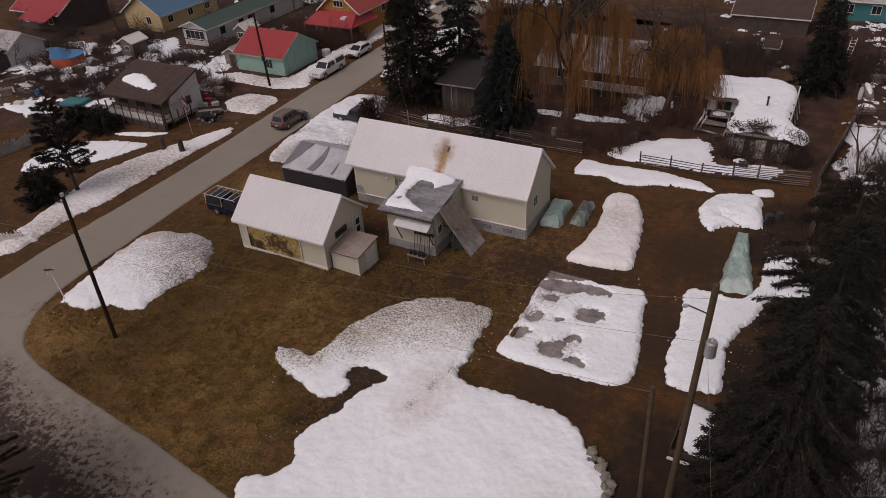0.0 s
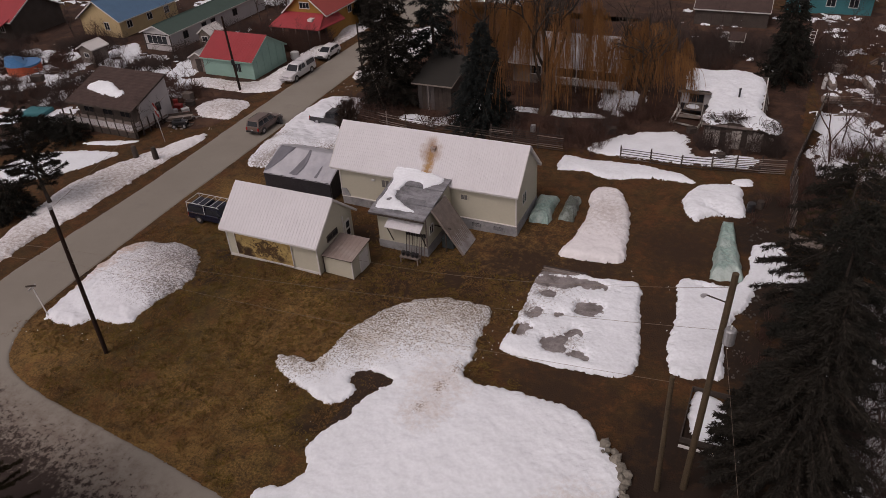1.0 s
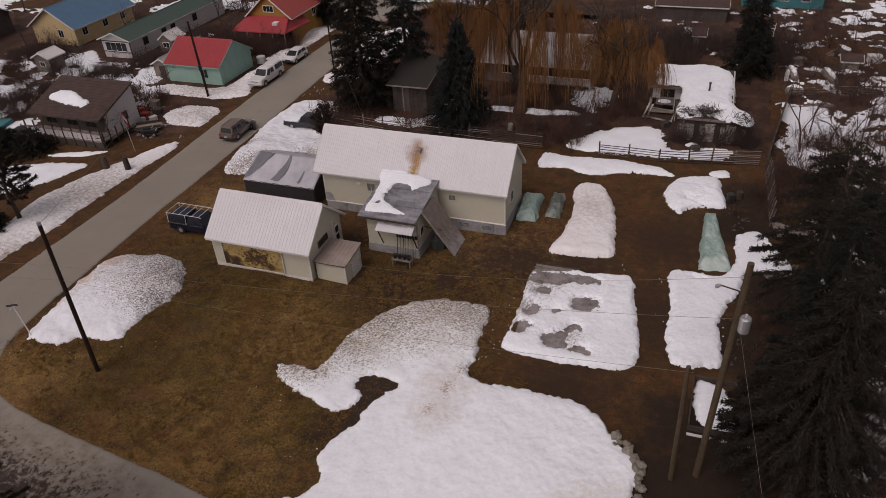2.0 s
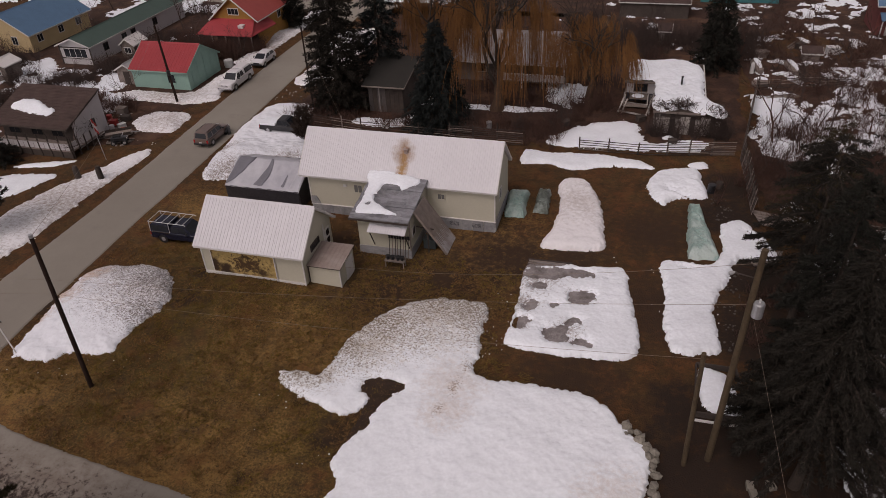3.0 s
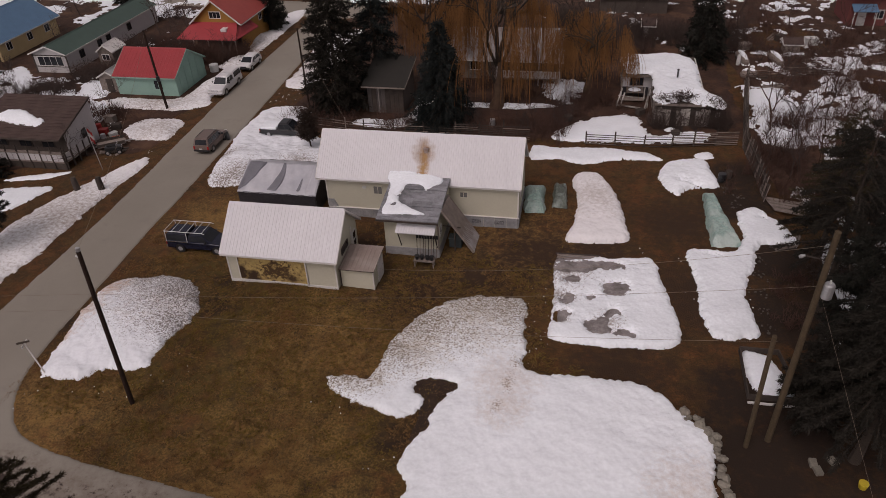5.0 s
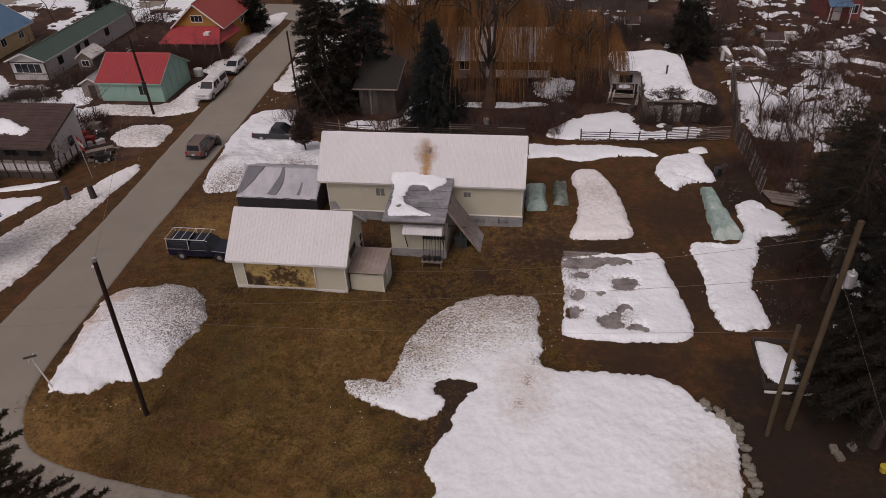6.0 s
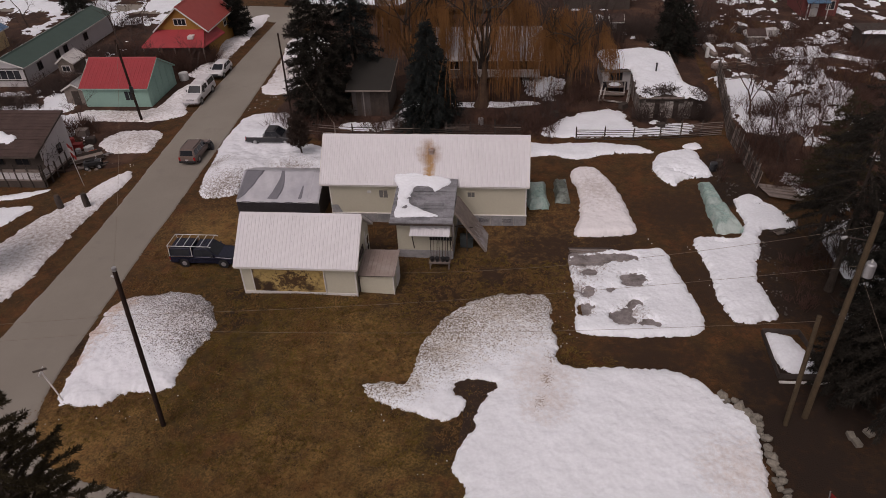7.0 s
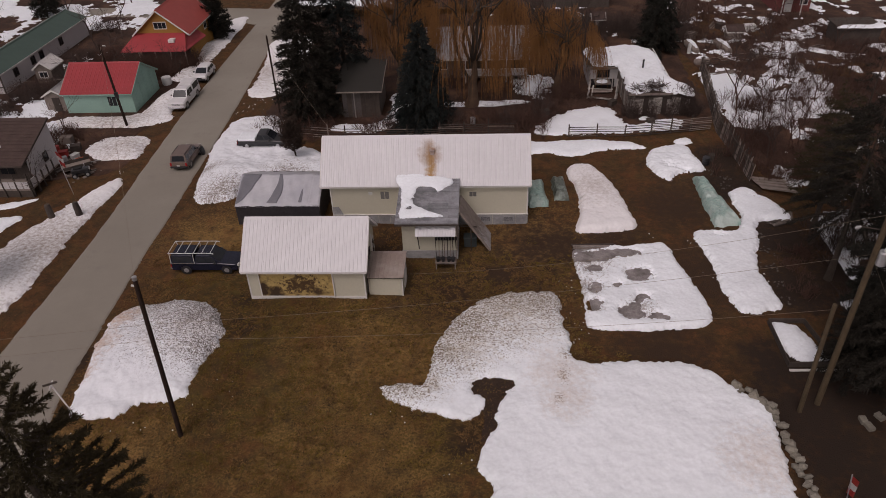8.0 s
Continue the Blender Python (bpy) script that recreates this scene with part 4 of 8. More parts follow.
part("skirting_cap", boxed(-34.6, -17.5, 47.55, 47.68, 0.78, 0.83), TRIM, house)
part("patch_board", prism(bmesh.new(), [(-34.55, 47.6, 0.84), (-33.65, 47.6, 0.84), (-34.0, 47.6, 1.6), (-34.55, 47.6, 1.58)], (0, 0.05, 0)), SKIRT, house, "grey board patching the corner")
for x in (-21.6, -19.6):
    grate = part("skirting_vent", boxed(x, x + 0.8, 47.56, 47.6, 0.12, 0.46), TARP_DARK, house, "dark opening in the skirting")
    for k in range(4):
        part("slat", boxed(x + 0.02, x + 0.78, 47.545, 47.558, 0.15 + k * 0.08, 0.19 + k * 0.08), SKIRT, grate)
part("corner_board", boxed(-17.66, -17.56, 47.62, 47.7, 0.84, 3.7), TRIM, house)
part("corner_board", boxed(-34.6, -34.5, 47.62, 47.7, 0.84, 3.7), TRIM, house)

# mudroom
mud = thing("mudroom", (-25.7, 45, high(-25.7, 45)), 0, "cream mudroom annex with a snowy grey shingle roof", "annex")
part("wall_shell", prism(bmesh.new(), [(-27.95, 42.5, 0.55), (-27.95, 47.6, 0.55), (-27.95, 47.6, 4.0), (-27.95, 42.5, 3.38)], (4.45, 0, 0)), CREAM, mud)
part("base_wall", boxed(-28.0, -23.45, 42.45, 47.55, -0.8, 0.55, 0.01), SKIRT, mud)
p, along, up = Vector((-28.4, 41.9, 3.42)), Vector((5.05, 0, 0)), Vector((0, 5.75, 0.85))
n = along.cross(up).normalized()
deck = part("roof_deck", prism(bmesh.new(), [p, p + along, p + along + up, p + up], n * 0.06), SHINGLE, mud)
for k in range(16):
    a = p + up * (k / 16) + n * 0.065
    w = 0
    cuts = [0.0, 0.31, 0.64, 1.0] if k % 2 else [0.0, 0.2, 0.5, 0.83, 1.0]
    for c0, c1 in zip(cuts, cuts[1:]):
        bm = bmesh.new()
        q = a + along * c0
        s = along * (c1 - c0) - along.normalized() * 0.01
        prism(bm, [q, q + s, q + s + up * 0.056, q + up * 0.056], n * (0.035 + 0.02 * ((k * 7 + int(c0 * 10)) % 3)))
        part("shingle", bm, SHINGLE, deck)
part("fascia", boxed(-28.42, -23.33, 41.85, 41.9, 3.3, 3.46), DARK_WOOD, mud)
heap("roof_snow", [(-28.8, 47.75), (-27.9, 48.0), (-26, 47.9), (-24.1, 47.55), (-23.9, 46.9), (-24.5, 46.4), (-25.1, 45.8), (-25.5, 46.3), (-26.0, 46.5), (-26.7, 46.5), (-27.0, 45.5), (-27.05, 44.3), (-26.2, 43.6), (-24.9, 43.0), (-24.6, 42.7), (-25.5, 42.6), (-27.0, 42.55), (-28.1, 42.55), (-28.1, 44.2), (-28.3, 46.3)], 0.18, 0.1, 0.07, SNOW, "half-melted snow on the annex roof", "snow", base=lambda x, y: np.maximum(3.53 + (y - 41.9) * 0.148, np.where(y > 47.3, 3.93 + (y - 47.3) * 0.99, 0)), ragged=0.12, lumps=0.05, seed=201, holes=[(-27.0, 44.9, 0.3, 0.15), (-27.3, 43.8, 0.2, 0.12)])
p, along, up = Vector((-26.8, 41.5, 2.52)), Vector((3.2, 0, 0)), Vector((0, 1.0, 0.42))
awn = part("awning", prism(bmesh.new(), [p, p + along, p + along + up, p + up], along.cross(up).normalized() * 0.04), TRIM, mud, "small white tin awning")
me = ribbed(3.2 / 5, up.length, 3, 0.02, WHITE_METAL, "awning_sheet")
for k in range(5):
    laid("awning_sheet", me, awn, frame_of(along, up, p + along * (k / 5) + along.cross(up).normalized() * 0.07))
for x in (-26.6, -23.6):
    part("bracket", beam(bmesh.new(), (x, 42.45, 0.75), (x, 41.6, 2.52), 0.07), DARK_WOOD, mud)
part("corner_board", boxed(-23.53, -23.43, 42.42, 42.5, 0.56, 3.3), OLD_WOOD, mud)
window(mud, (-23.48, 43.4, 1.9), 0.7, 0.8, (1, 0, 0))

lean = thing("leaning_roof", (-22, 45, -0.3), 0, "long grey tin roof slanting to the ground over a side stair", "lean-to roof")
p, along, up = Vector((-20.85, 43.7, -0.35)), Vector((0.05, 2.55, 0)), Vector((-2.5, -0.4, 4.05))
n = along.cross(up).normalized()
deckl = part("roof_deck", prism(bmesh.new(), [p, p + along, p + along + up, p + up], n * 0.06), OLD_WOOD, lean)
me = ribbed(along.length / 4, up.length, 3, 0.025, TIN_GREY, "tin_sheet")
for k in range(4):
    laid("tin_sheet", me, deckl, frame_of(along, up, p + along * (k / 4) + n * 0.09))
for q in (p, p + along):
    part("edge_board", beam(bmesh.new(), q + n * 0.03, q + up + n * 0.03, 0.06, 0.18, n), OLD_WOOD, lean)
part("post", beam(bmesh.new(), (-22.4, 43.8, -0.4), (-22.4, 43.8, 2.2), 0.1), DARK_WOOD, lean)
part("cross_beam", beam(bmesh.new(), (-23.4, 43.9, 2.0), (-21.9, 43.9, 1.9), 0.08), DARK_WOOD, lean)
bin_ = thing("storage_bin", (-22.45, 44.6, high(-22.3, 44)), 0, "grey-green storage bin under the slanting roof", "bin")
part("body", boxed(-23.0, -21.95, 44.25, 45.0, -0.35, 0.5, 0.04), paint("bin_green", (0.05, 0.062, 0.065), 0.6), bin_)
part("lid", boxed(-23.05, -21.9, 44.2, 45.05, 0.5, 0.58, 0.03), paint("bin_lid", (0.06, 0.075, 0.08), 0.6), bin_)

# garage
garage = gable_house("garage", -38.95, -30.2, 36.6, 42.1, 3.32, 5.66, "x", CREAM, WHITE_METAL, "cream garage with a ribbed white roof and a mural panel", "garage", over=0.4, gable_over=0.3, z0=-0.3, panels=11, ribs=3)
mural = part("mural_board", boxed(-38.07, -32.6, 36.5, 36.58, 0.6, 2.66), MURAL, garage, "tan and brown painted mural board")
for x0, x1, z0, z1 in ((-38.12, -32.55, 2.66, 2.74), (-38.12, -32.55, 0.52, 0.6), (-38.14, -38.07, 0.6, 2.66), (-32.6, -32.53, 0.6, 2.66)):
    part("mural_frame", boxed(x0, x1, 36.47, 36.58, z0, z1), TRIM, garage)
part("base_board", boxed(-39.0, -30.15, 36.55, 36.6, 0.1, 0.5), TRIM, garage)
part("corner_board", boxed(-39.0, -38.9, 36.54, 36.6, 0.5, 3.2), TRIM, garage)
part("corner_board", boxed(-30.25, -30.15, 36.54, 36.6, 0.5, 3.2), TRIM, garage)
window(garage, (-30.18, 38.95, 2.62), 1.5, 0.5, (1, 0, 0), trim=DARK_WOOD)
door(garage, (-30.18, 41.25, 0.6), 0.75, 2.1, (1, 0, 0), TRIM)
for z in (1.55, 2.3):
    part("door_pane", boxed(-30.13, -30.115, 41.0, 41.5, z - 0.28, z + 0.28), GLASS, garage, "dark door pane")
part("trim_strip", boxed(-30.2, -30.12, 40.6, 40.7, 0.4, 3.4), TRIM, garage)

shed = thing("storage_shed", (-28.5, 38.4, 0), 0, "low cream storage box with a brown tin roof", "shed")
part("wall_shell", prism(bmesh.new(), [(-30.12, 37.15, -0.2), (-30.12, 39.9, -0.2), (-30.12, 39.9, 2.12), (-30.12, 37.15, 1.85)], (2.65, 0, 0)), CREAM, shed)
p, along, up = Vector((-30.12, 36.98, 1.84)), Vector((2.78, 0, 0)), Vector((0, 3.05, 0.3))
n = along.cross(up).normalized()
deck = part("roof_deck", prism(bmesh.new(), [p, p + along, p + along + up, p + up], n * 0.05), DARK_WOOD, shed)
me = ribbed(2.78 / 4, up.length, 2, 0.03, TIN_BROWN, "tin_sheet")
for k in range(4):
    laid("tin_sheet", me, deck, frame_of(along, up, p + along * (k / 4) + n * 0.08))
door(shed, (-27.45, 38.9, 0.0), 1.3, 1.75, (1, 0, 0), TRIM)
part("corner_board", boxed(-27.52, -27.44, 37.1, 37.18, 0, 1.84), TRIM, shed)
part("corner_board", boxed(-30.12, -30.04, 37.1, 37.18, 0, 1.84), DARK_WOOD, shed)

# tarpaulin shelter
shelter = thing("tarp_shelter", (-39.3, 49.6, 0), 0, "tarpaulin carport with a sagging silver cover and dark sides", "carport")
nx, ny = 60, 16
vs, fs = [], []
for side in (0, 1):
    for i in range(nx + 1):
        for j in range(ny + 1):
            u, v = i / nx, j / ny
            x = -43.15 + 7.5 * u
            arc = math.sin(v * math.pi / 2)
            y = 47.35 + 3.35 * v if not side else 53.75 - 3.05 * v
            z = 1.85 + 1.4 * (0.75 * v + 0.25 * arc) - 0.1 * abs(math.sin(u * 5 * math.pi)) * math.sin(v * math.pi) + 0.03 * math.sin(u * 37 + v * 9)
            vs.append((x, y, z))
for side in (0, 1):
    o = side * (nx + 1) * (ny + 1)
    for i in range(nx):
        for j in range(ny):
            a = o + i * (ny + 1) + j
            q = (a, a + ny + 1, a + ny + 2, a + 1)
            fs.append(q if not side else q[::-1])
cover = raw("cover", vs, fs, TARP_GREY, shelter, True)
solid = cover.modifiers.new("thick", "SOLIDIFY")
solid.thickness = 0.03
for y in (47.4, 53.7):
    part("side_tarp", boxed(-43.1, -35.7, y - 0.04, y + 0.04, 0.0, 1.88, 0.01), TARP_DARK, shelter, "dark side tarpaulin")
for x in (-43.1, -35.7):
    part("end_tarp", prism(bmesh.new(), [(x - 0.02, 47.4, 0), (x - 0.02, 53.7, 0), (x - 0.02, 53.7, 1.8), (x - 0.02, 52.2, 2.55), (x - 0.02, 50.7, 3.18), (x - 0.02, 49.0, 2.55), (x - 0.02, 47.4, 1.8)], (0.04, 0, 0)), TARP_DARK, shelter)
for k in range(6):
    x = -43.1 + k * 1.48
    part("hoop", tube(bmesh.new(), [(x, 47.5, 0), (x, 47.5, 1.7), (x, 49.0, 2.4), (x, 50.7, 2.95), (x, 52.1, 2.4), (x, 53.6, 1.7), (x, 53.6, 0)], 0.03, 6), STEEL, shelter)

# slack folds of the cover, sag shade put into darker overlay sheets: left and right edge at foot, middle and top, and
# the span up the slope
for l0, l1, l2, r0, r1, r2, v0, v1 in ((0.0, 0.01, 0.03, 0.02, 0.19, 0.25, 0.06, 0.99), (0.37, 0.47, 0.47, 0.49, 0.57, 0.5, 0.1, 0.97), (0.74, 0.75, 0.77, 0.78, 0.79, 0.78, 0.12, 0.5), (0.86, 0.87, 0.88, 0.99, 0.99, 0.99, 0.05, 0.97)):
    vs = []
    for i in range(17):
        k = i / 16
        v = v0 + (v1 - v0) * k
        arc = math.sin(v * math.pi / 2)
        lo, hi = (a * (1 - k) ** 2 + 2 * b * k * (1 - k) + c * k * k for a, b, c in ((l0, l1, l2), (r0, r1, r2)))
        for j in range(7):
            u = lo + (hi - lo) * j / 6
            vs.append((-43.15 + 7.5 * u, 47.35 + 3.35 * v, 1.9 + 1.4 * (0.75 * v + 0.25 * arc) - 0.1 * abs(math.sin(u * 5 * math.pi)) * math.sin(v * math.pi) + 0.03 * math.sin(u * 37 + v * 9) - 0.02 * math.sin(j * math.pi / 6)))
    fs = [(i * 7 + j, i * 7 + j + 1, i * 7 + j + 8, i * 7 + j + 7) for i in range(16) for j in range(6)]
    fold = raw("tarp_fold", vs, fs, TARP_SAG_SHADE if v1 - v0 < 0.95 and l0 < 0.8 or l0 == 0 else TARP_GREY, shelter, True)
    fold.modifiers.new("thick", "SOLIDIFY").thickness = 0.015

# neighbours
brown = thing("house", (-70.4, 57, 0), 0, "pale bungalow with a brown mono-pitch roof and covered deck", "house")
part("wall_shell", prism(bmesh.new(), [(-75.2, 54.6, -0.3), (-75.2, 59.6, -0.3), (-75.2, 59.6, 4.6), (-75.2, 54.6, 2.95)], (9.6, 0, 0)), GREY_SIDING, brown)
roof_a = part("roof", prism(bmesh.new(), [(-75.9, 53.5, 2.68), (-65.5, 53.5, 2.68), (-65.5, 59.9, 4.82), (-75.9, 59.9, 4.82)], (0, -0.03, 0.14)), BROWN_ROOF, brown, "brown shingled roof")
for k in range(14):
    y, z = 53.5 + k * 6.3 / 14, 2.82 + k * 2.1 / 14
    part("shingle_course", boxed(-75.9, -65.5, y, y + 0.42, z - 0.02, z + 0.07), BROWN_ROOF, roof_a)
part("barge_board", beam(bmesh.new(), (-65.47, 53.45, 2.75), (-65.47, 59.9, 4.9), 0.05, 0.2), DARK_WOOD, brown)
part("fascia", beam(bmesh.new(), (-75.9, 53.45, 2.72), (-65.5, 53.45, 2.72), 0.05, 0.18), DARK_WOOD, brown)
window(brown, (-65.58, 57.5, 1.8), 0.7, 0.9, (1, 0, 0), trim=DARK_WOOD)
for x in (-73.5, -70.5, -67.8):
    window(brown, (x, 54.48, 1.9), 1.5, 1.0, (0, -1, 0), trim=DARK_WOOD)
# dark sheet over the pale siding: the eave's shade put into colour
part("front_wall", boxed(-75.1, -65.7, 54.5, 54.6, 0, 2.7), DARK_WALL, brown)
heap("roof_snow", [(-74.6, 56.0), (-73.5, 57.4), (-71.5, 57.2), (-70.0, 56.6), (-68.6, 55.9), (-69.5, 55.2), (-72, 55.4)], 0.25, 0.2, 0.14, SNOW, "patch of snow left on the brown roof", "snow", base=lambda x, y: 2.9 + (y - 53.5) * 0.334, ragged=0.2, seed=211)
deckh = thing("porch_deck", (-70.5, 53.4, 0), 0, "weathered raised porch with a board railing", "porch")
part("floor", boxed(-75.4, -64.6, 52.4, 54.55, 0.75, 0.9), OLD_WOOD, deckh)
part("skirt", boxed(-75.4, -64.6, 52.42, 52.5, 0.0, 0.75), DARK_WOOD, deckh)
for k in range(16):
    x = -75.3 + k * 10.6 / 16
    part("rail_board", boxed(x + 0.04, x + 10.6 / 16 - 0.04, 52.36, 52.4, 0.95, 1.75), GREY_SIDING, deckh)
for k in range(9):
    x = -75.3 + k * 1.33
    part("post", boxed(x - 0.06, x + 0.06, 52.3, 52.42, 0.0, 2.55), DARK_WOOD, deckh)
part("top_rail", boxed(-75.4, -64.6, 52.28, 52.5, 1.75, 1.83), OLD_WOOD, deckh)
part("side_floor", boxed(-65.55, -64.6, 54.6, 57.6, 0.75, 0.9), OLD_WOOD, deckh)
for k in range(5):
    y = 52.55 + k * 1.02
    part("rail_board", boxed(-64.64, -64.6, y + 0.04, y + 0.96, 0.95, 1.75), GREY_SIDING, deckh)
    part("post", boxed(-64.62, -64.5, y - 0.06, y + 0.06, 0.0, 2.5 if k == 0 else 1.85), DARK_WOOD, deckh)

mint = gable_house("garden_shed", -70.8, -62.5, 72.0, 79.4, 2.6, 4.75, "x", MINT, RED_ROOF, "mint-green shed house with a bright red steel roof", "outbuilding", over=0.3, gable_over=0.2, panels=9, ribs=2, fascia=MINT)
window(mint, (-65.0, 71.98, 1.5), 1.1, 1.2, (0, -1, 0), trim=MINT)
for k in range(5):
    part("batten", boxed(-62.5, -62.44, 72.9 + k * 1.5, 72.98 + k * 1.5, 0.1, 3.1 + (0.9 if k == 2 else 0.3 if k in (1, 3) else -0.3)), MINT, mint)
annex = gable_house("lean_shed", -73.6, -71.0, 72.6, 77.5, 2.0, 2.7, "y", OLD_WOOD, TIN_GREY, "small weathered shed beside the mint shed house", "shed", over=0.2, gable_over=0.2)
door(annex, (-72.2, 72.58, 0), 0.9, 1.8, (0, -1, 0), DARK_WOOD)

trailer = gable_house("trailer_home", -87.3, -82.0, 78.3, 101.5, 2.75, 3.75, "y", GREY_SIDING, GREEN_ROOF, "long white mobile home with a green steel roof", over=0.25, gable_over=0.4, panels=0)
for y in (81.5, 85.8, 88.0, 93.5):
    window(trailer, (-81.98, y, 1.75), 1.0, 1.0, (1, 0, 0), trim=DARK_WOOD)
window(trailer, (-84.65, 78.28, 1.7), 3.8, 1.3, (0, -1, 0), trim=TRIM, bars=3)
for x in (-87.2, -82.1):
    part("corner_board", boxed(x - 0.08, x + 0.08, 78.2, 78.3, 0, 2.75), DARK_WOOD, trailer)
part("belt_board", boxed(-87.3, -82.0, 78.22, 78.3, 0.9, 1.0), DARK_WOOD, trailer)
part("belt_board", boxed(-87.3, -82.0, 78.22, 78.3, 2.42, 2.55), DARK_WOOD, trailer)

blue = gable_house("house", -103.5, -95.2, 81.5, 94.5, 3.0, 5.6, "y", TAN_WALL, BLUE_ROOF, "tan house with a blue steel roof", over=0.5, gable_over=0.5, panels=0)
for y in (83.5, 88.0, 92.0):
    window(blue, (-95.18, y, 1.8), 1.1, 1.1, (1, 0, 0))
window(blue, (-98.0, 81.48, 1.8), 1.0, 1.2, (0, -1, 0))

redh = gable_house("house", -68.0, -61.2, 88.6, 98.0, 4.4, 7.2, "y", YELLOW_WALL, RED_FADED, "ochre house with a faded red roof and a red porch", over=0.5, gable_over=0.5, panels=0)
window(redh, (-64.6, 88.58, 5.2), 1.7, 0.9, (0, -1, 0), bars=2)
window(redh, (-61.18, 91.5, 3.2), 1.0, 1.2, (1, 0, 0))
window(redh, (-61.18, 95.5, 3.2), 1.0, 1.2, (1, 0, 0))
porch = part("porch_roof", prism(bmesh.new(), [(-69.6, 85.8, 2.55), (-60.7, 85.8, 2.55), (-61.4, 88.6, 4.1), (-68.2, 88.6, 4.1)], (0, 0.05, 0.12)), RED_ROOF, redh, "bright red porch roof")
part("porch_roof", prism(bmesh.new(), [(-60.7, 85.8, 2.55), (-60.0, 92.0, 2.55), (-61.15, 92.0, 3.5), (-61.3, 88.6, 4.05)], (0.05, 0, 0.12)), RED_ROOF, redh)
part("skylight", boxed(-63.3, -62.5, 86.9, 87.9, 3.35, 3.75, 0.03), TRIM, redh)
for x in (-69.4, -67.2, -65.0, -62.9, -60.9):
    part("porch_post", boxed(x - 0.07, x + 0.07, 85.9, 86.04, 0, 2.6), OLD_WOOD, redh)
part("porch_wall", boxed(-68.0, -61.2, 88.4, 88.6, 0, 2.6), DARK_WALL, redh)

farred = gable_house("house", -124.5, -113, 76, 86, 3.2, 6.0, "x", DARK_WALL, RED_ROOF, "dark house with a crimson roof in the far row", over=0.5, gable_over=0.6)
part("porch_roof", prism(bmesh.new(), [(-113, 73.2, 2.4), (-120, 73.2, 2.4), (-120, 76, 3.3), (-113, 76, 3.3)], (0, 0, 0.1)), RED_ROOF, farred)
for x in (-122, -118.5, -115.5):
    window(farred, (x, 75.98, 1.7), 1.1, 1.1, (0, -1, 0))
paleh = gable_house("house", -112, -104.5, 60.5, 66.5, 2.6, 4.4, "x", GREY_SIDING, TIN_GREY, "small pale house with wide white windows", over=0.3, gable_over=0.3)
for x in (-110.5, -108.0, -106.0):
    window(paleh, (x, 60.48, 1.5), 1.5, 1.3, (0, -1, 0), bars=2)
booth = gable_house("play_house", -92.4, -89.8, 70.6, 73.2, 2.3, 2.9, "y", OLD_WOOD, TRIM, "small grey play house with a pale roof", "shed", over=0.3, gable_over=0.3)
window(booth, (-91.1, 70.58, 1.3), 0.9, 0.7, (0, -1, 0))
green_hut = gable_house("greenhouse", -79.5, -77.3, 81.5, 84.5, 2.1, 2.9, "y", OLD_WOOD, TRIM, "small pale-roofed greenhouse hut", "shed", over=0.15, gable_over=0.15)
window(green_hut, (-78.4, 81.48, 1.3), 1.1, 0.8, (0, -1, 0))

# behind the fence
EAVE_A, EAVE_B = 3.3, 4.5
plank = thing("plank_shed", (-35.1, 72.2, 0), 0, "dark plank shed with a sloping felt roof", "shed")
part("wall_shell", prism(bmesh.new(), [(-37.2, 69.8, -0.1), (-37.2, 75.2, -0.1), (-37.2, 75.2, EAVE_B), (-37.2, 69.8, EAVE_A)], (4.2, 0, 0)), DARK_WALL, plank)
part("roof", prism(bmesh.new(), [(-37.7, 69.2, EAVE_A - 0.05), (-32.6, 69.2, EAVE_A - 0.05), (-32.6, 75.6, EAVE_B + 0.15), (-37.7, 75.6, EAVE_B + 0.15)], (0, 0, 0.12)), paint("dark_felt", (0.03, 0.028, 0.025), 0.9), plank, "dark felt roof")
part("barge_board", beam(bmesh.new(), (-32.57, 69.15, EAVE_A), (-32.57, 75.6, EAVE_B + 0.2), 0.05, 0.16), OLD_WOOD, plank)
part("fascia", beam(bmesh.new(), (-37.7, 69.15, EAVE_A), (-32.6, 69.15, EAVE_A), 0.05, 0.16), OLD_WOOD, plank)
PALE_POST = paint("pale_post", (0.22, 0.2, 0.19), 0.9, 0.3)
GREY_PLANK = paint("grey_plank", (0.085, 0.074, 0.07), 0.9, 0.3)
for k in range(8):
    x = -37.2 + k * 0.525
    part("plank", boxed(x + 0.015, x + 0.51, 69.72, 69.8, 0.0, EAVE_A - 0.15), GREY_PLANK if k in (0, 2, 3) else DARK_WOOD, plank)
part("pale_post", boxed(-35.9, -35.78, 69.6, 69.72, 0, EAVE_A - 0.2), PALE_POST, plank)
cott = gable_house("house", -29.5, -15.9, 81.2, 90, 3.1, 5.0, "x", OLD_WOOD, TIN_GREY, "grey cottage with a corrugated roof behind the willows", over=0.9, gable_over=0.3, panels=14, ribs=2)
window(cott, (-26.5, 81.18, 1.8), 1.3, 1.1, (0, -1, 0))
window(cott, (-19.5, 81.18, 1.8), 1.3, 1.1, (0, -1, 0))
part("balcony_front", boxed(-23.6, -15.9, 79.35, 79.48, 1.0, 1.8), GREY_SIDING, cott, "pale boarded balcony front")
part("balcony_floor", boxed(-23.6, -15.9, 79.48, 81.2, 0.85, 1.0), OLD_WOOD, cott)
# dark board that paints the shaded recess between balcony and eave
part("balcony_wall", boxed(-23.6, -15.95, 81.1, 81.2, 1.0, 3.0), DARK_WALL, cott)
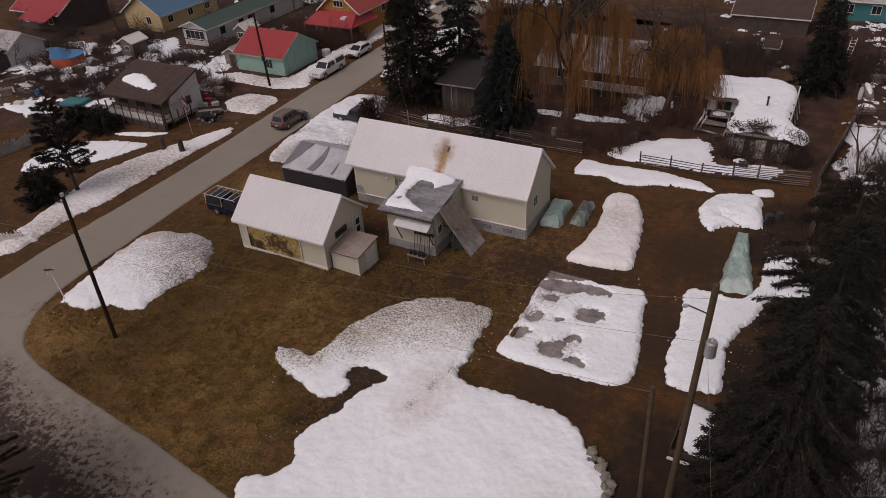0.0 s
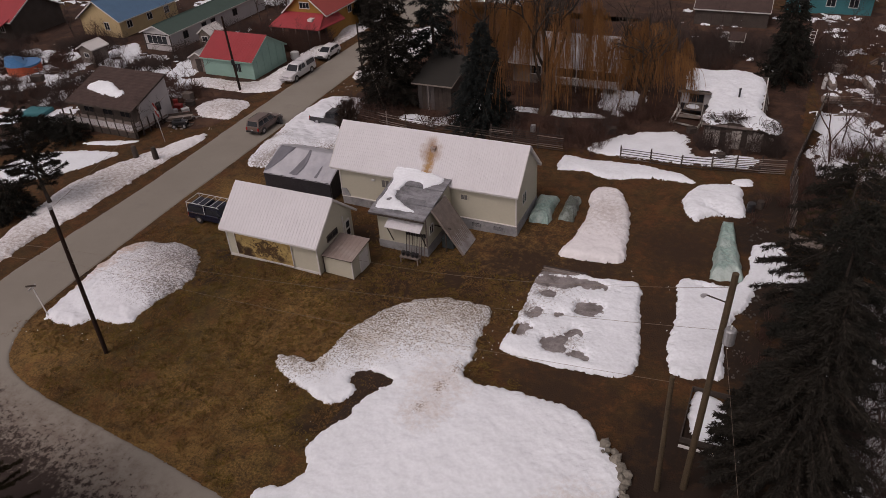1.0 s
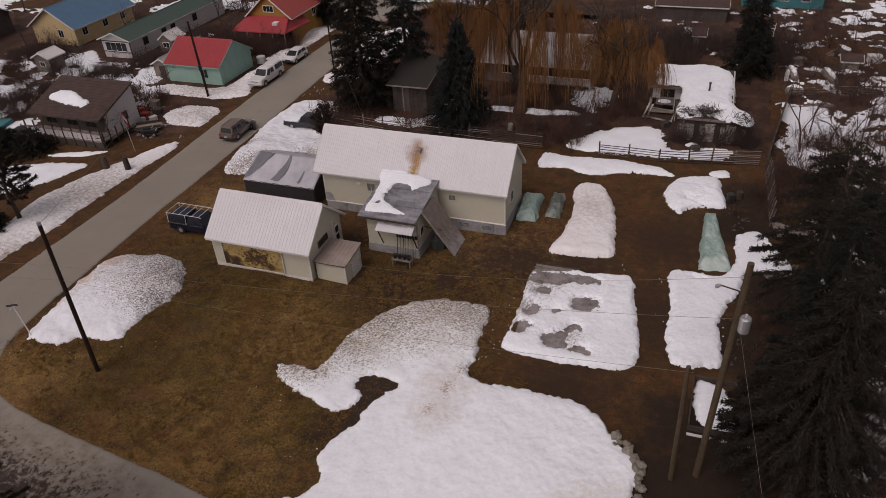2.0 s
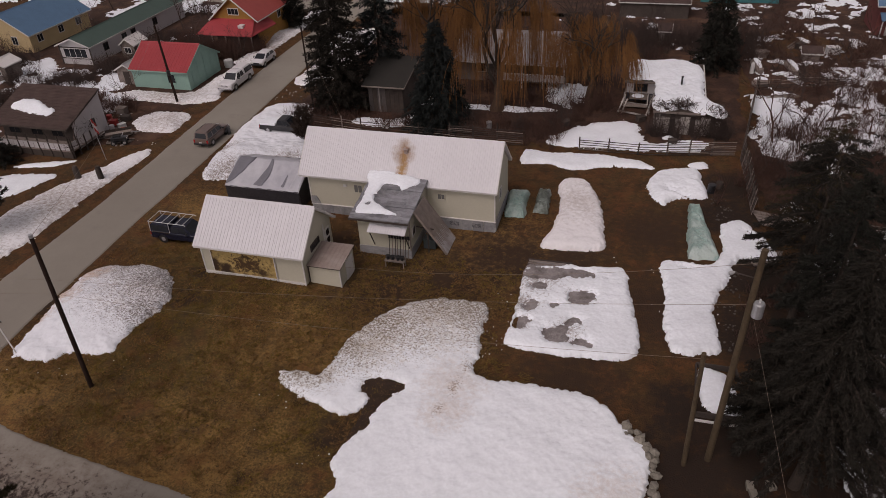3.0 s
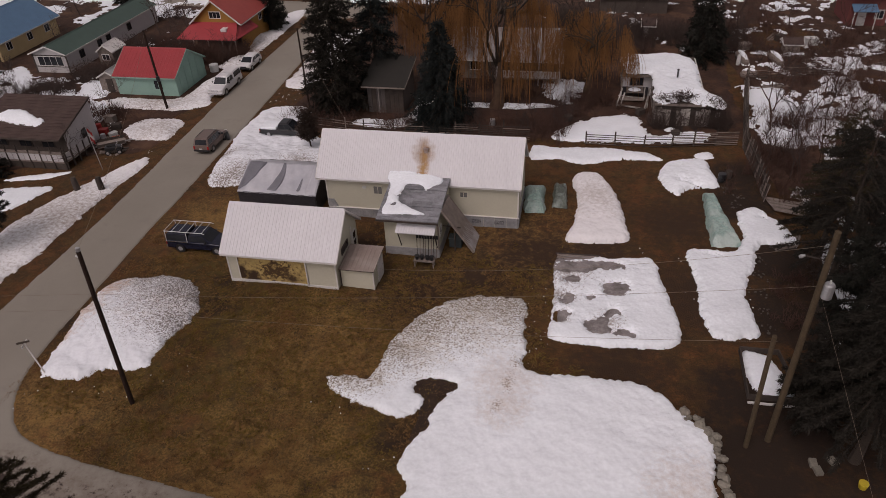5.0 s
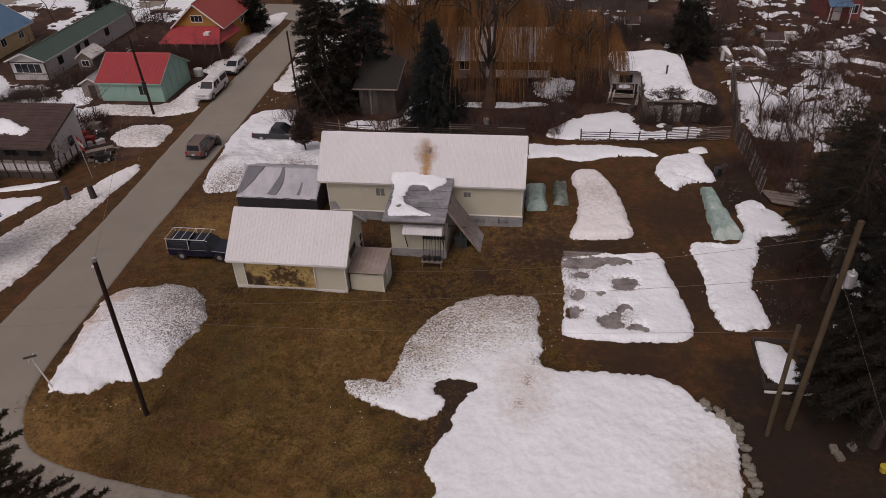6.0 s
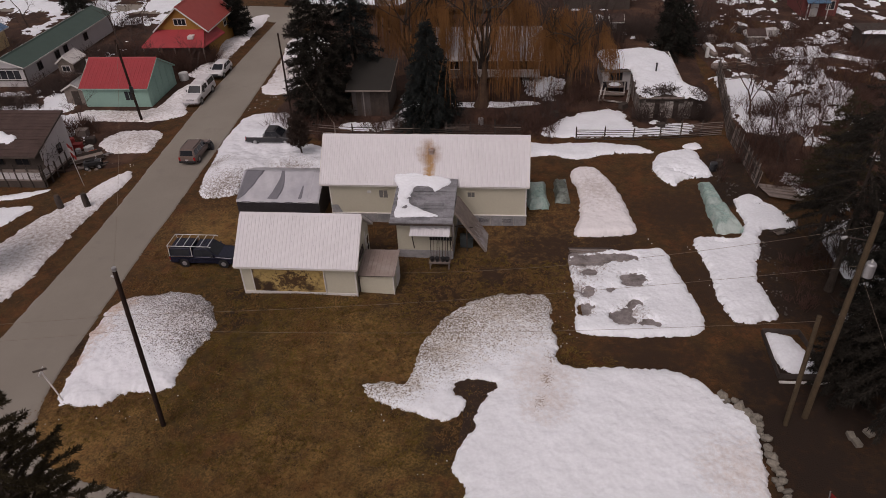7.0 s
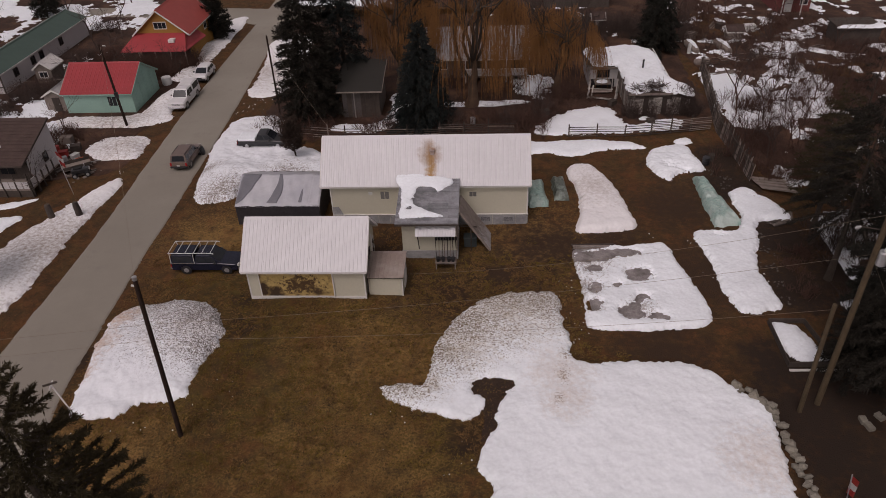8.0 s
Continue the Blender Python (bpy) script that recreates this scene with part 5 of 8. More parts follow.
for x in (-23.5, -21.0, -18.5, -16.0):
    part("balcony_post", boxed(x - 0.07, x + 0.07, 79.36, 79.48, 0, 2.9), GREY_SIDING, cott)
part("balcony_rail", boxed(-23.6, -15.9, 79.3, 79.5, 1.8, 1.88), TRIM, cott)

cabin = thing("cabin", (-2.5, 76, 0), 0, "low cabin buried under thick roof snow and bare vines", "cabin")
part("wall_shell", boxed(-5.2, -0.5, 69.6, 83.2, -0.2, 2.55), DARK_WALL, cabin)
part("wing_wall", boxed(-0.5, 1.5, 69.6, 72.4, -0.2, 2.2), DARK_WALL, cabin)
part("side_wall", boxed(-8.6, -5.2, 77.6, 83.2, -0.2, 2.5), GREY_SIDING, cabin)
window(cabin, (-7.0, 77.58, 1.75), 1.5, 1.0, (0, -1, 0), trim=OLD_WOOD)
part("roof_deck", boxed(-5.45, -0.25, 69.3, 83.5, 2.55, 2.7), DARK_WOOD, cabin)
part("roof_deck", prism(bmesh.new(), [(-0.25, 69.2, 2.62), (1.7, 69.2, 2.2), (1.7, 72.7, 2.2), (-0.25, 72.7, 2.62)], (0, 0, 0.1)), DARK_WOOD, cabin)
part("roof_deck", boxed(-8.9, -5.46, 77.2, 83.5, 2.5, 2.65), DARK_WOOD, cabin)
for x0, x1, y in ((-8.95, -5.46, 77.14), (-5.45, -0.3, 69.2)):
    part("fascia", boxed(x0, x1, y - 0.06, y, 2.44, 2.68), OLD_WOOD, cabin)
part("stove_pipe", tube(bmesh.new(), [(-2.7, 76.3, 2.6), (-2.7, 76.3, 3.7), (-2.7, 76.3, 3.72), (-2.7, 76.3, 3.84)], [0.1, 0.1, 0.14, 0.12], 10), CAR_BLACK, cabin, "black stove pipe")
PALE_BOARD = material("peeling_pale_board", (0.42, 0.39, 0.36), 0.35, 1.4, 9.0, 0.9, 0.4, rand=0.6, second=(0.1, 0.085, 0.075), cover=0.54)
rng = random.Random(77)
for k in range(13):
    x = -5.15 + k * 0.5
    part("wall_board", boxed(x + 0.02, x + 0.47, 69.5, 69.6, 0, rng.uniform(1.7, 2.3)), DARK_WOOD if k % 4 == 3 else PALE_BOARD, cabin)
for k in range(11):
    y = 69.75 + k * 0.72
    part("side_board", boxed(-5.28, -5.2, y, y + 0.62, 0, rng.uniform(2.1, 2.45)), OLD_WOOD if k % 3 else PALE_BOARD, cabin)
for k, y in enumerate((73.6, 75.2, 76.9, 78.6, 80.4, 82.2)):
    part("eave_prop", beam(bmesh.new(), (0.15 + 0.05 * k, y, 0), (-0.35, y + 0.2, 2.5), 0.1), PALE_BOARD, cabin)
part("eave_board", boxed(-0.24, -0.12, 72.9, 83.3, 2.3, 2.72), TRIM, cabin)
heap("roof_snow", [(-8.6, 80), (-8.7, 83.2), (-6.0, 83.6), (-3.0, 84.2), (-1.0, 83.0), (-0.25, 80.4), (-0.3, 76), (-0.15, 73.0), (1.75, 71.2), (1.8, 69.6), (1.2, 68.9), (-0.7, 69.0), (-1.8, 69.6), (-2.8, 70.0), (-3.6, 69.3), (-4.9, 69.0), (-5.5, 70.0), (-5.5, 73), (-5.6, 77.2), (-8.0, 77.5)], 0.42, 0.25, 0.1, SNOW, "thick rounded blanket of snow on the cabin roof", "snow", base=lambda x, y: np.where((x > -0.25) & (y < 73.2), 2.72 - np.clip(x + 0.25, 0, 3) * 0.215, 2.7) + 0 * y, ragged=0.22, lumps=0.12, seed=221, holes=[(-2.7, 76.2, 0.2, 0.16), (-4.2, 69.8, 0.3, 0.4)])


def tangle(name, box_, count, length, r, material_, seed, label, parent):
    """Dry vine stems lying and curling through a block of space."""
    g = np.random.default_rng(seed)
    lo, hi = np.array(box_[::2], float), np.array(box_[1::2], float)
    p = lo + (hi - lo) * g.uniform(0, 1, (count, 3))
    d = unit(g.normal(0, 1, (count, 3)) * np.array([1, 0.5, 0.8]))
    P, Q = [], []
    for _ in range(4):
        q = p + d * (length / 4 * g.uniform(0.5, 1.2, count))[:, None]
        P.append(p); Q.append(q)
        p, d = q, unit(d + g.normal(0, 0.5, (count, 3)))
    P, Q = np.concatenate(P), np.concatenate(Q)
    v, f = rods(P, Q, np.full(len(P), r), np.full(len(P), r * 0.75))
    return tagged(raw(name, v, f, material_, parent), label, kind="stuff")


vine = thing("dry_vine", (-2, 69, 0), 0, "mat of dry leafless vines over the cabin front", "vine")
tangle("front_stem", (-5.2, 1.8, 68.9, 69.45, 0.2, 3.0), 170, 1.5, 0.022, TWIG, 91, "dark vine stems", vine)
tangle("roof_stem", (-3.7, -1.7, 69.3, 70.4, 3.05, 3.5), 150, 1.0, 0.024, TWIG, 92, "dark vine stems lying on the snow", vine)
tangle("roof_stem", (-5.2, -4.3, 69.2, 69.9, 3.0, 3.4), 45, 0.8, 0.022, TWIG, 93, "dark vine stems lying on the snow", vine)
tangle("corner_stem", (0.2, 1.9, 68.7, 70.0, 1.6, 3.0), 130, 1.2, 0.022, TWIG, 94, "dark vine stems at the corner", vine)
for x0, y0, x1, y1, z in ((-0.6, 69.3, 1.5, 69.0, 3.7), (0.2, 70.4, 2.0, 69.4, 3.5), (-0.3, 69.0, 1.9, 70.4, 3.3), (-5.9, 70.0, -5.3, 73.8, 3.4)):
    part("arched_cane", tube(bmesh.new(), [(x0 + (x1 - x0) * k / 8, y0 + (y1 - y0) * k / 8, 0.4 + z - 0.4 - (z - 0.6) * abs(k / 4 - 1) ** 2.5) for k in range(9)], 0.03, 6), TWIG, vine)

step_ = thing("porch_clutter", (-7.5, 75.5, 0), 0, "snowy lean-to porch with shelves and props before the cabin", "porch")
for x, y, h in ((-8.7, 76.0, 1.75), (-6.1, 76.0, 1.75), (-8.6, 77.3, 1.8), (-5.8, 74.0, 2.3)):
    part("post", boxed(x - 0.06, x + 0.06, y - 0.06, y + 0.06, 0, h), PALE_BOARD, step_)
part("shelf", boxed(-8.1, -6.2, 75.9, 77.5, 1.0, 1.1), OLD_WOOD, step_)
bm = bmesh.new()
bmesh.ops.create_icosphere(bm, subdivisions=3, radius=1.0, matrix=Matrix.LocRotScale((-7.2, 76.6, 1.12), None, (0.7, 0.5, 0.22)))
part("shelf_snow", bm, SNOW, step_, "cushion of snow on the shelf")
part("dark_back", boxed(-8.6, -5.6, 77.48, 77.56, 0, 1.1), TARP_DARK, step_, "dark opening under the window")
for p, q in (((-9.2, 74.0, 0.0), (-8.6, 76.4, 1.3)), ((-8.8, 73.9, 0.0), (-8.3, 75.9, 1.0)), ((-6.2, 73.0, 0.05), (-5.5, 75.8, 1.7)), ((-9.0, 76.0, 0.6), (-6.0, 75.7, 0.5))):
    part("prop_board", beam(bmesh.new(), p, q, 0.16, 0.05), PALE_BOARD, step_)
part("rail", beam(bmesh.new(), (-9.2, 74.0, 0.35), (-6.0, 73.2, 0.25), 0.22, 0.12), PALE_BOARD, step_)
part("bench", boxed(-8.4, -6.2, 75.2, 75.9, 0.35, 0.47), OLD_WOOD, step_)
heap("snow_patch", [(-3.0, 67.6), (-1.4, 68.2), (0.4, 68.0), (0.2, 67.1), (-2.2, 66.9)], 0.3, 0.25, 0.1, SNOW, "small rounded snow patch before the cabin wall", "snow", ragged=0.25, seed=225)
heap("snow_patch", [(-4.3, 68.4), (-3.4, 68.9), (-3.0, 68.3), (-3.9, 67.9)], 0.35, 0.25, 0.1, SNOW, "small rounded snow lump before the cabin wall", "snow", ragged=0.15, seed=226)


# ---- vehicles ----
def wheel(parent, x, y, r):
    bm = bmesh.new()
    tube(bm, [(x, y - 0.11, r), (x, y - 0.07, r), (x, y + 0.07, r), (x, y + 0.11, r)], [r * 0.9, r, r, r * 0.9], 18)
    tyre = part("wheel", bm, RUBBER, parent, "black tyre", False)
    s = 1 if y > 0 else -1
    bm = bmesh.new()
    tube(bm, [(x, y + s * 0.095, r), (x, y + s * 0.125, r)], [r * 0.62, r * 0.5], 14)
    part("rim", bm, STEEL, tyre, "steel rim", False)


def quad(bm, pts, n):
    vs = [bm.verts.new(Vector(p) + Vector(n) * 0.012) for p in pts]
    vs2 = [bm.verts.new(Vector(p) - Vector(n) * 0.02) for p in pts]
    bm.faces.new(vs)
    bm.faces.new(vs2[::-1])
    for i in range(4):
        j = (i + 1) % 4
        bm.faces.new((vs[j], vs[i], vs2[i], vs2[j]))
    bmesh.ops.recalc_face_normals(bm, faces=bm.faces)


def cab(parent, x0, x1, top0, top1, belt, roof, w, body, panes=2, name="cabin_shell", front=True, rear=True):
    """A tapered glasshouse from x0..x1 at the belt to top0..top1 at the roof."""
    wb, wt = w * 0.47, w * 0.4
    a = [(x0, -wb, belt), (x1, -wb, belt), (x1, wb, belt), (x0, wb, belt)]
    b = [(top0, -wt, roof), (top1, -wt, roof), (top1, wt, roof), (top0, wt, roof)]
    bm = bmesh.new()
    va, vb = [bm.verts.new(p) for p in a], [bm.verts.new(p) for p in b]
    bm.faces.new(va[::-1])
    bm.faces.new(vb)
    for i in range(4):
        j = (i + 1) % 4
        bm.faces.new((va[i], va[j], vb[j], vb[i]))
    bmesh.ops.bevel(bm, geom=[e for e in bm.edges if min(v.co.z for v in e.verts) > roof - 0.01], offset=0.09, segments=3, affect="EDGES")
    shell = part(name, bm, body, parent, "", False)

    def pane(p, q, r, s, u0, u1, v0, v1, nm):
        p, q, r, s = map(Vector, (p, q, r, s))
        def at(u, v):
            return (p * (1 - u) + q * u) * (1 - v) + (s * (1 - u) + r * u) * v
        pts = [at(u0, v0), at(u1, v0), at(u1, v1), at(u0, v1)]
        n = (pts[1] - pts[0]).cross(pts[3] - pts[0]).normalized()
        bm = bmesh.new()
        quad(bm, pts, n)
        part(nm, bm, GLASS, shell, "dark tinted glass", False)

    for k in range(panes):
        u0, u1 = 0.06 + k * 0.9 / panes, 0.02 + (k + 1) * 0.9 / panes
        pane(a[0], a[1], b[1], b[0], u0, u1, 0.1, 0.82, "side_window")
        pane(a[2], a[3], b[3], b[2], 1 - u1, 1 - u0, 0.1, 0.82, "side_window")
    if front:
        pane(a[1], a[2], b[2], b[1], 0.07, 0.93, 0.06, 0.88, "windscreen")
    if rear:
        pane(a[3], a[0], b[0], b[3], 0.1, 0.9, 0.12, 0.85, "rear_window")
    return shell


def lower_body(parent, L, w, belt, hood, body, nose=0.3):
    pts = [(-L / 2 + 0.04, 0.34), (-L / 2, 0.62), (-L / 2 + 0.03, belt), (hood, belt), (L / 2 - 0.25, belt - 0.09), (L / 2 - 0.02, belt - nose), (L / 2, 0.45), (L / 2 - 0.1, 0.32)]
    bm = bmesh.new()
    prism(bm, [(x, -w / 2, z) for x, z in pts], (0, w, 0))
    bmesh.ops.bevel(bm, geom=[e for e in bm.edges if abs(e.verts[0].co.y - e.verts[1].co.y) < 1e-4], offset=0.1, segments=3, affect="EDGES")
    return part("body", bm, body, parent, "", False)


def fittings(parent, L, w, belt, wheels, r, grille=CAR_BLACK, bumper=CAR_BLACK, flare=0.0):
    for x in wheels:
        for s in (-1, 1):
            wheel(parent, x, s * (w / 2 - 0.1), r)
            bm = bmesh.new()
            tube(bm, [(x, s * (w / 2 - 0.05), r + 0.02), (x, s * (w / 2 + 0.012), r + 0.02)], r * 1.16, 18)
            part("wheel_arch", bm, CAR_BLACK, parent, "", False)
    for s in (-1, 1):
        part("headlight", boxed(L / 2 - 0.1, L / 2 + 0.01, s * w * 0.36 - 0.17, s * w * 0.36 + 0.17, belt - 0.36, belt - 0.18, 0.02), LAMP_CLEAR, parent, "clear headlight", False)
        part("tail_light", boxed(-L / 2 - 0.01, -L / 2 + 0.06, s * w * 0.43 - 0.09, s * w * 0.43 + 0.09, belt - 0.4, belt - 0.05, 0.02), LAMP_RED, parent, "red tail light", False)
        part("mirror", boxed(L * 0.16, L * 0.16 + 0.12, s * (w / 2 + 0.1) - 0.1, s * (w / 2 + 0.1) + 0.1, belt + 0.02, belt + 0.2, 0.03), CAR_BLACK, parent, "", False)
    part("grille", boxed(L / 2 - 0.05, L / 2 + 0.015, -w * 0.24, w * 0.24, belt - 0.4, belt - 0.2, 0.02), grille, parent, "", False)
    part("front_bumper", boxed(L / 2 - 0.1, L / 2 + 0.08, -w * 0.48, w * 0.48, 0.35, 0.58, 0.05), bumper, parent, "", False)
    part("rear_bumper", boxed(-L / 2 - 0.08, -L / 2 + 0.08, -w * 0.48, w * 0.48, 0.38, 0.58, 0.04), bumper, parent, "", False)
    part("number_plate", boxed(-L / 2 - 0.1, -L / 2 - 0.06, -0.15, 0.15, 0.62, 0.76), PLASTIC_WHITE, parent, "", False)


# blue pickup with a ladder rack, standing beside the garage
truck = thing("pickup_truck", (-43.7, 40.95, high(-43.7, 41) + 0.02), 0, "navy pickup truck with canopy and white ladder rack", "truck")
lower_body(truck, 5.5, 1.9, 1.05, 1.2, CAR_NAVY, 0.22)
fittings(truck, 5.5, 1.9, 1.05, (-1.55, 1.75), 0.37, CHROME, CHROME)
cab(truck, -0.75, 1.35, -0.6, 0.55, 1.04, 1.72, 1.9, CAR_NAVY, 2)
cab(truck, -2.7, -0.8, -2.6, -0.85, 1.04, 1.75, 1.95, CAR_NAVY, 1, "canopy", front=False)
part("trim_line", boxed(-2.74, -0.7, -0.975, 0.975, 1.02, 1.07), CHROME, truck, "chrome moulding", False)
rack = part("ladder_rack", tube(bmesh.new(), [(-2.75, -0.86, 1.98), (0.75, -0.86, 1.98), (0.95, -0.86, 1.9)], 0.03, 6), PLASTIC_WHITE, truck, "white tubular ladder rack", False)
part("rack_rail", tube(bmesh.new(), [(-2.75, 0.86, 1.98), (0.75, 0.86, 1.98), (0.95, 0.86, 1.9)], 0.03, 6), PLASTIC_WHITE, rack, "", False)
for k in range(6):
    x = -2.7 + k * 0.68
    part("rack_bar", tube(bmesh.new(), [(x, -0.86, 1.99), (x, 0.86, 1.99)], 0.028, 6), PLASTIC_WHITE, rack, "", False)
for x in (-2.65, -0.75):
    for s in (-1, 1):
        part("rack_leg", tube(bmesh.new(), [(x, s * 0.95, 1.06), (x, s * 0.86, 1.98)], 0.028, 6), PLASTIC_WHITE, rack, "", False)

# brown sport utility car on the street
suv = thing("sport_utility_car", (-51.95, 59.5, 0.06), 90, "taupe sport utility car standing on the street", "car")
lower_body(suv, 4.6, 1.82, 1.0, 1.15, CAR_TAUPE)
fittings(suv, 4.6, 1.82, 1.0, (-1.4, 1.4), 0.36)
cab(suv, -2.22, 1.15, -1.95, 0.45, 0.99, 1.68, 1.82, CAR_TAUPE, 3)
part("roof_rail", tube(bmesh.new(), [(-1.8, -0.66, 1.73), (0.3, -0.66, 1.73)], 0.025, 6), CAR_BLACK, suv, "", False)
part("roof_rail", tube(bmesh.new(), [(-1.8, 0.66, 1.73), (0.3, 0.66, 1.73)], 0.025, 6), CAR_BLACK, suv, "", False)

white = thing("pickup_truck", (-57.55, 74.95, 0.06), -90, "white pickup truck with a white canopy parked on the street", "truck")
lower_body(white, 5.9, 2.0, 1.15, 1.3, CAR_WHITE, 0.2)
fittings(white, 5.9, 2.0, 1.15, (-1.75, 1.9), 0.4, CHROME, CHROME)
cab(white, -0.7, 1.5, -0.5, 0.75, 1.14, 1.92, 2.0, CAR_WHITE, 2)
cab(white, -2.9, -0.75, -2.8, -0.8, 1.14, 1.95, 2.0, CAR_WHITE, 1, "canopy", front=False)

hatch = thing("hatchback_car", (-57.75, 82.9, 0.06), -90, "white hatchback parked behind the pickup", "car")
lower_body(hatch, 4.3, 1.78, 0.95, 1.0, CAR_WHITE)
fittings(hatch, 4.3, 1.78, 0.95, (-1.3, 1.3), 0.32)
cab(hatch, -2.0, 1.2, -1.5, 0.2, 0.94, 1.5, 1.78, CAR_WHITE, 2)

black = thing("pickup_truck", (-44.6, 62.5, 0.3), 0, "black pickup truck half buried in the snow bank", "truck")
lower_body(black, 5.2, 1.85, 0.95, 1.1, CAR_BLACK)
fittings(black, 5.2, 1.85, 0.95, (-1.6, 1.7), 0.36)
cab(black, -0.5, 1.4, -0.35, 0.65, 0.94, 1.6, 1.85, CAR_BLACK, 2)
part("bed_snow", boxed(-2.5, -0.65, -0.86, 0.86, 0.85, 1.12, 0.1), SNOW, black, "snow lying in the truck bed", False)


# ---- trees ----
def blades(p, d, length, width, rng):
    """One thin leaf-like triangle pair at each p along d."""
    d = unit(d)
    side = unit(np.cross(d, unit(rng.normal(size=d.shape))))
    L, w = np.asarray(length).reshape(-1, 1) * np.ones((len(p), 1)), np.asarray(width).reshape(-1, 1) * np.ones((len(p), 1))
    a, b = p - side * w * 0.15, p + d * L * 0.45 + side * w * 0.5
    c, e = p + d * L, p + d * L * 0.45 - side * w * 0.5
    v = np.stack([a, b, c, e], 1).reshape(-1, 3)
    k = np.arange(len(p)) * 4
    return v, np.stack([k, k + 1, k + 2, k + 3], 1)


def trunk_of(parent, h, r, lean=(0, 0), material_=BARK, seed=1):
    rng = random.Random(seed)
    pts = [(lean[0] * k / 6 + rng.uniform(-1, 1) * r * 0.25, lean[1] * k / 6 + rng.uniform(-1, 1) * r * 0.25, h * k / 6 - 0.1) for k in range(7)]
    bm = tube(bmesh.new(), pts, [max(0.03, r * (1 - 0.93 * k / 6)) * (1.35 if k == 0 else 1) for k in range(7)], 9)
    return part("trunk", bm, material_, parent, "", False)


def conifer(x, y, h, r, seed, label, needles=NEEDLE, whorls=26, arms=8, sprays=16, tips=4, droop=0.35, bare=0.08, size=0.5, fill=1.0, name="conifer_tree", shape=0.85, lean=(0, 0)):
    rng = np.random.default_rng(seed)
    z0 = high(x, y)
    tree = thing(name, (x, y, z0), 0, label, "tree")
    trunk_of(tree, h * 0.96, h * 0.014 + 0.05, lean, seed=seed)
    P, D, B0, B1, R = [], [], [], [], []
    for k in range(whorls):
        f = bare + (0.99 - bare) * (k / (whorls - 1)) ** 0.95
        z = h * f
        reach = r * ((1 - f) ** shape) * min(1, 0.45 + 3.2 * (f - bare) + 0.35) + 0.12
        count = max(3, int(arms * (0.5 + 0.5 * (1 - f))))
        turn = rng.uniform(0, 6.28)
        for a in range(count):
            if rng.random() > fill:
                continue
            ang = turn + a * 6.283 / count + rng.normal(0, 0.25)
            L = reach * rng.uniform(0.65, 1.18)
            out = np.array([math.cos(ang), math.sin(ang), 0])
            start = np.array([lean[0] * f, lean[1] * f, z + rng.normal(0, h * 0.012)])
            n = max(3, int(sprays * L / r + 2))
            t = np.sqrt(np.linspace(0.05, 1, n))
            fall = -droop * L * t ** 1.7 + 0.18 * L * t * f
            pts = start + out * (t * L)[:, None] + np.array([0, 0, 1.0]) * fall[:, None]
            B0.append(pts[:-1]); B1.append(pts[1:]); R.append(np.linspace(0.05, 0.012, n)[:-1] * (0.4 + L / 3))
            way = np.gradient(pts, axis=0)
            for s in range(int(tips * 1.7)):
                q = pts + rng.normal(0, 0.22 * size, pts.shape)
                P.append(q)
                D.append(unit(way) + rng.normal(0, 0.75, pts.shape) + np.array([0, 0, -0.35 * droop]))
    P, D = np.concatenate(P), np.concatenate(D)
    L = size * rng.uniform(0.6, 1.35, len(P))
    v, fa = blades(P, D, L, L * rng.uniform(0.13, 0.26, len(P)), rng)
    crown = raw("crown", v + np.array([x, y, z0]), fa, needles, tree)
    v, fa = rods(np.concatenate(B0), np.concatenate(B1), np.concatenate(R), np.concatenate(R) * 0.8)
    tagged(raw("branchwork", v + np.array([x, y, z0]), fa, BARK, tree), kind="stuff")
    return tree


def branching(rng, start, way, length, radius, levels, spread, P, Q, R0, R1, up=0.15):
    """Random forking limbs, gathered as rods."""
    n = 3
    p, d = np.array(start, float), np.array(way, float)
    d /= np.linalg.norm(d)
    for k in range(n):
        q = p + d * length / n
        P.append(p); Q.append(q)
        R0.append(radius * (1 - 0.25 * k / n)); R1.append(radius * (1 - 0.25 * (k + 1) / n))
        p = q
        d = d + rng.normal(0, 0.13, 3) + np.array([0, 0, up * 0.3])
        d /= np.linalg.norm(d)
        if levels and k > 0:
            for _ in range(2 if k == n - 1 else 1):
                e = d + rng.normal(0, spread, 3) + np.array([0, 0, up])
                branching(rng, p, e, length * rng.uniform(0.55, 0.8), max(0.007, radius * 0.55), levels - 1, spread, P, Q, R0, R1, up)


def bare_tree(x, y, h, seed, label, stems=1, levels=4, spread=0.6, material_=TWIG, name="bare_tree", category="tree", thick=0.02, up=0.15, wide=0.25):
    rng = np.random.default_rng(seed)
    z0 = high(x, y)
    tree = thing(name, (x, y, z0), 0, label, category)
    P, Q, R0, R1 = [], [], [], []
    for s in range(stems):
        branching(rng, (rng.normal(0, wide * (stems > 1)), rng.normal(0, wide * (stems > 1)), -0.1), (rng.normal(0, 0.12 + 0.2 * (stems > 1)), rng.normal(0, 0.12 + 0.2 * (stems > 1)), 1), h * 0.42, h * thick, levels, spread, P, Q, R0, R1, up)
    v, f = rods(np.array(P), np.array(Q), np.array(R0), np.array(R1))
    tagged(raw("branchwork", v + np.array([x, y, z0]), f, material_, tree), kind="stuff")
    return tree


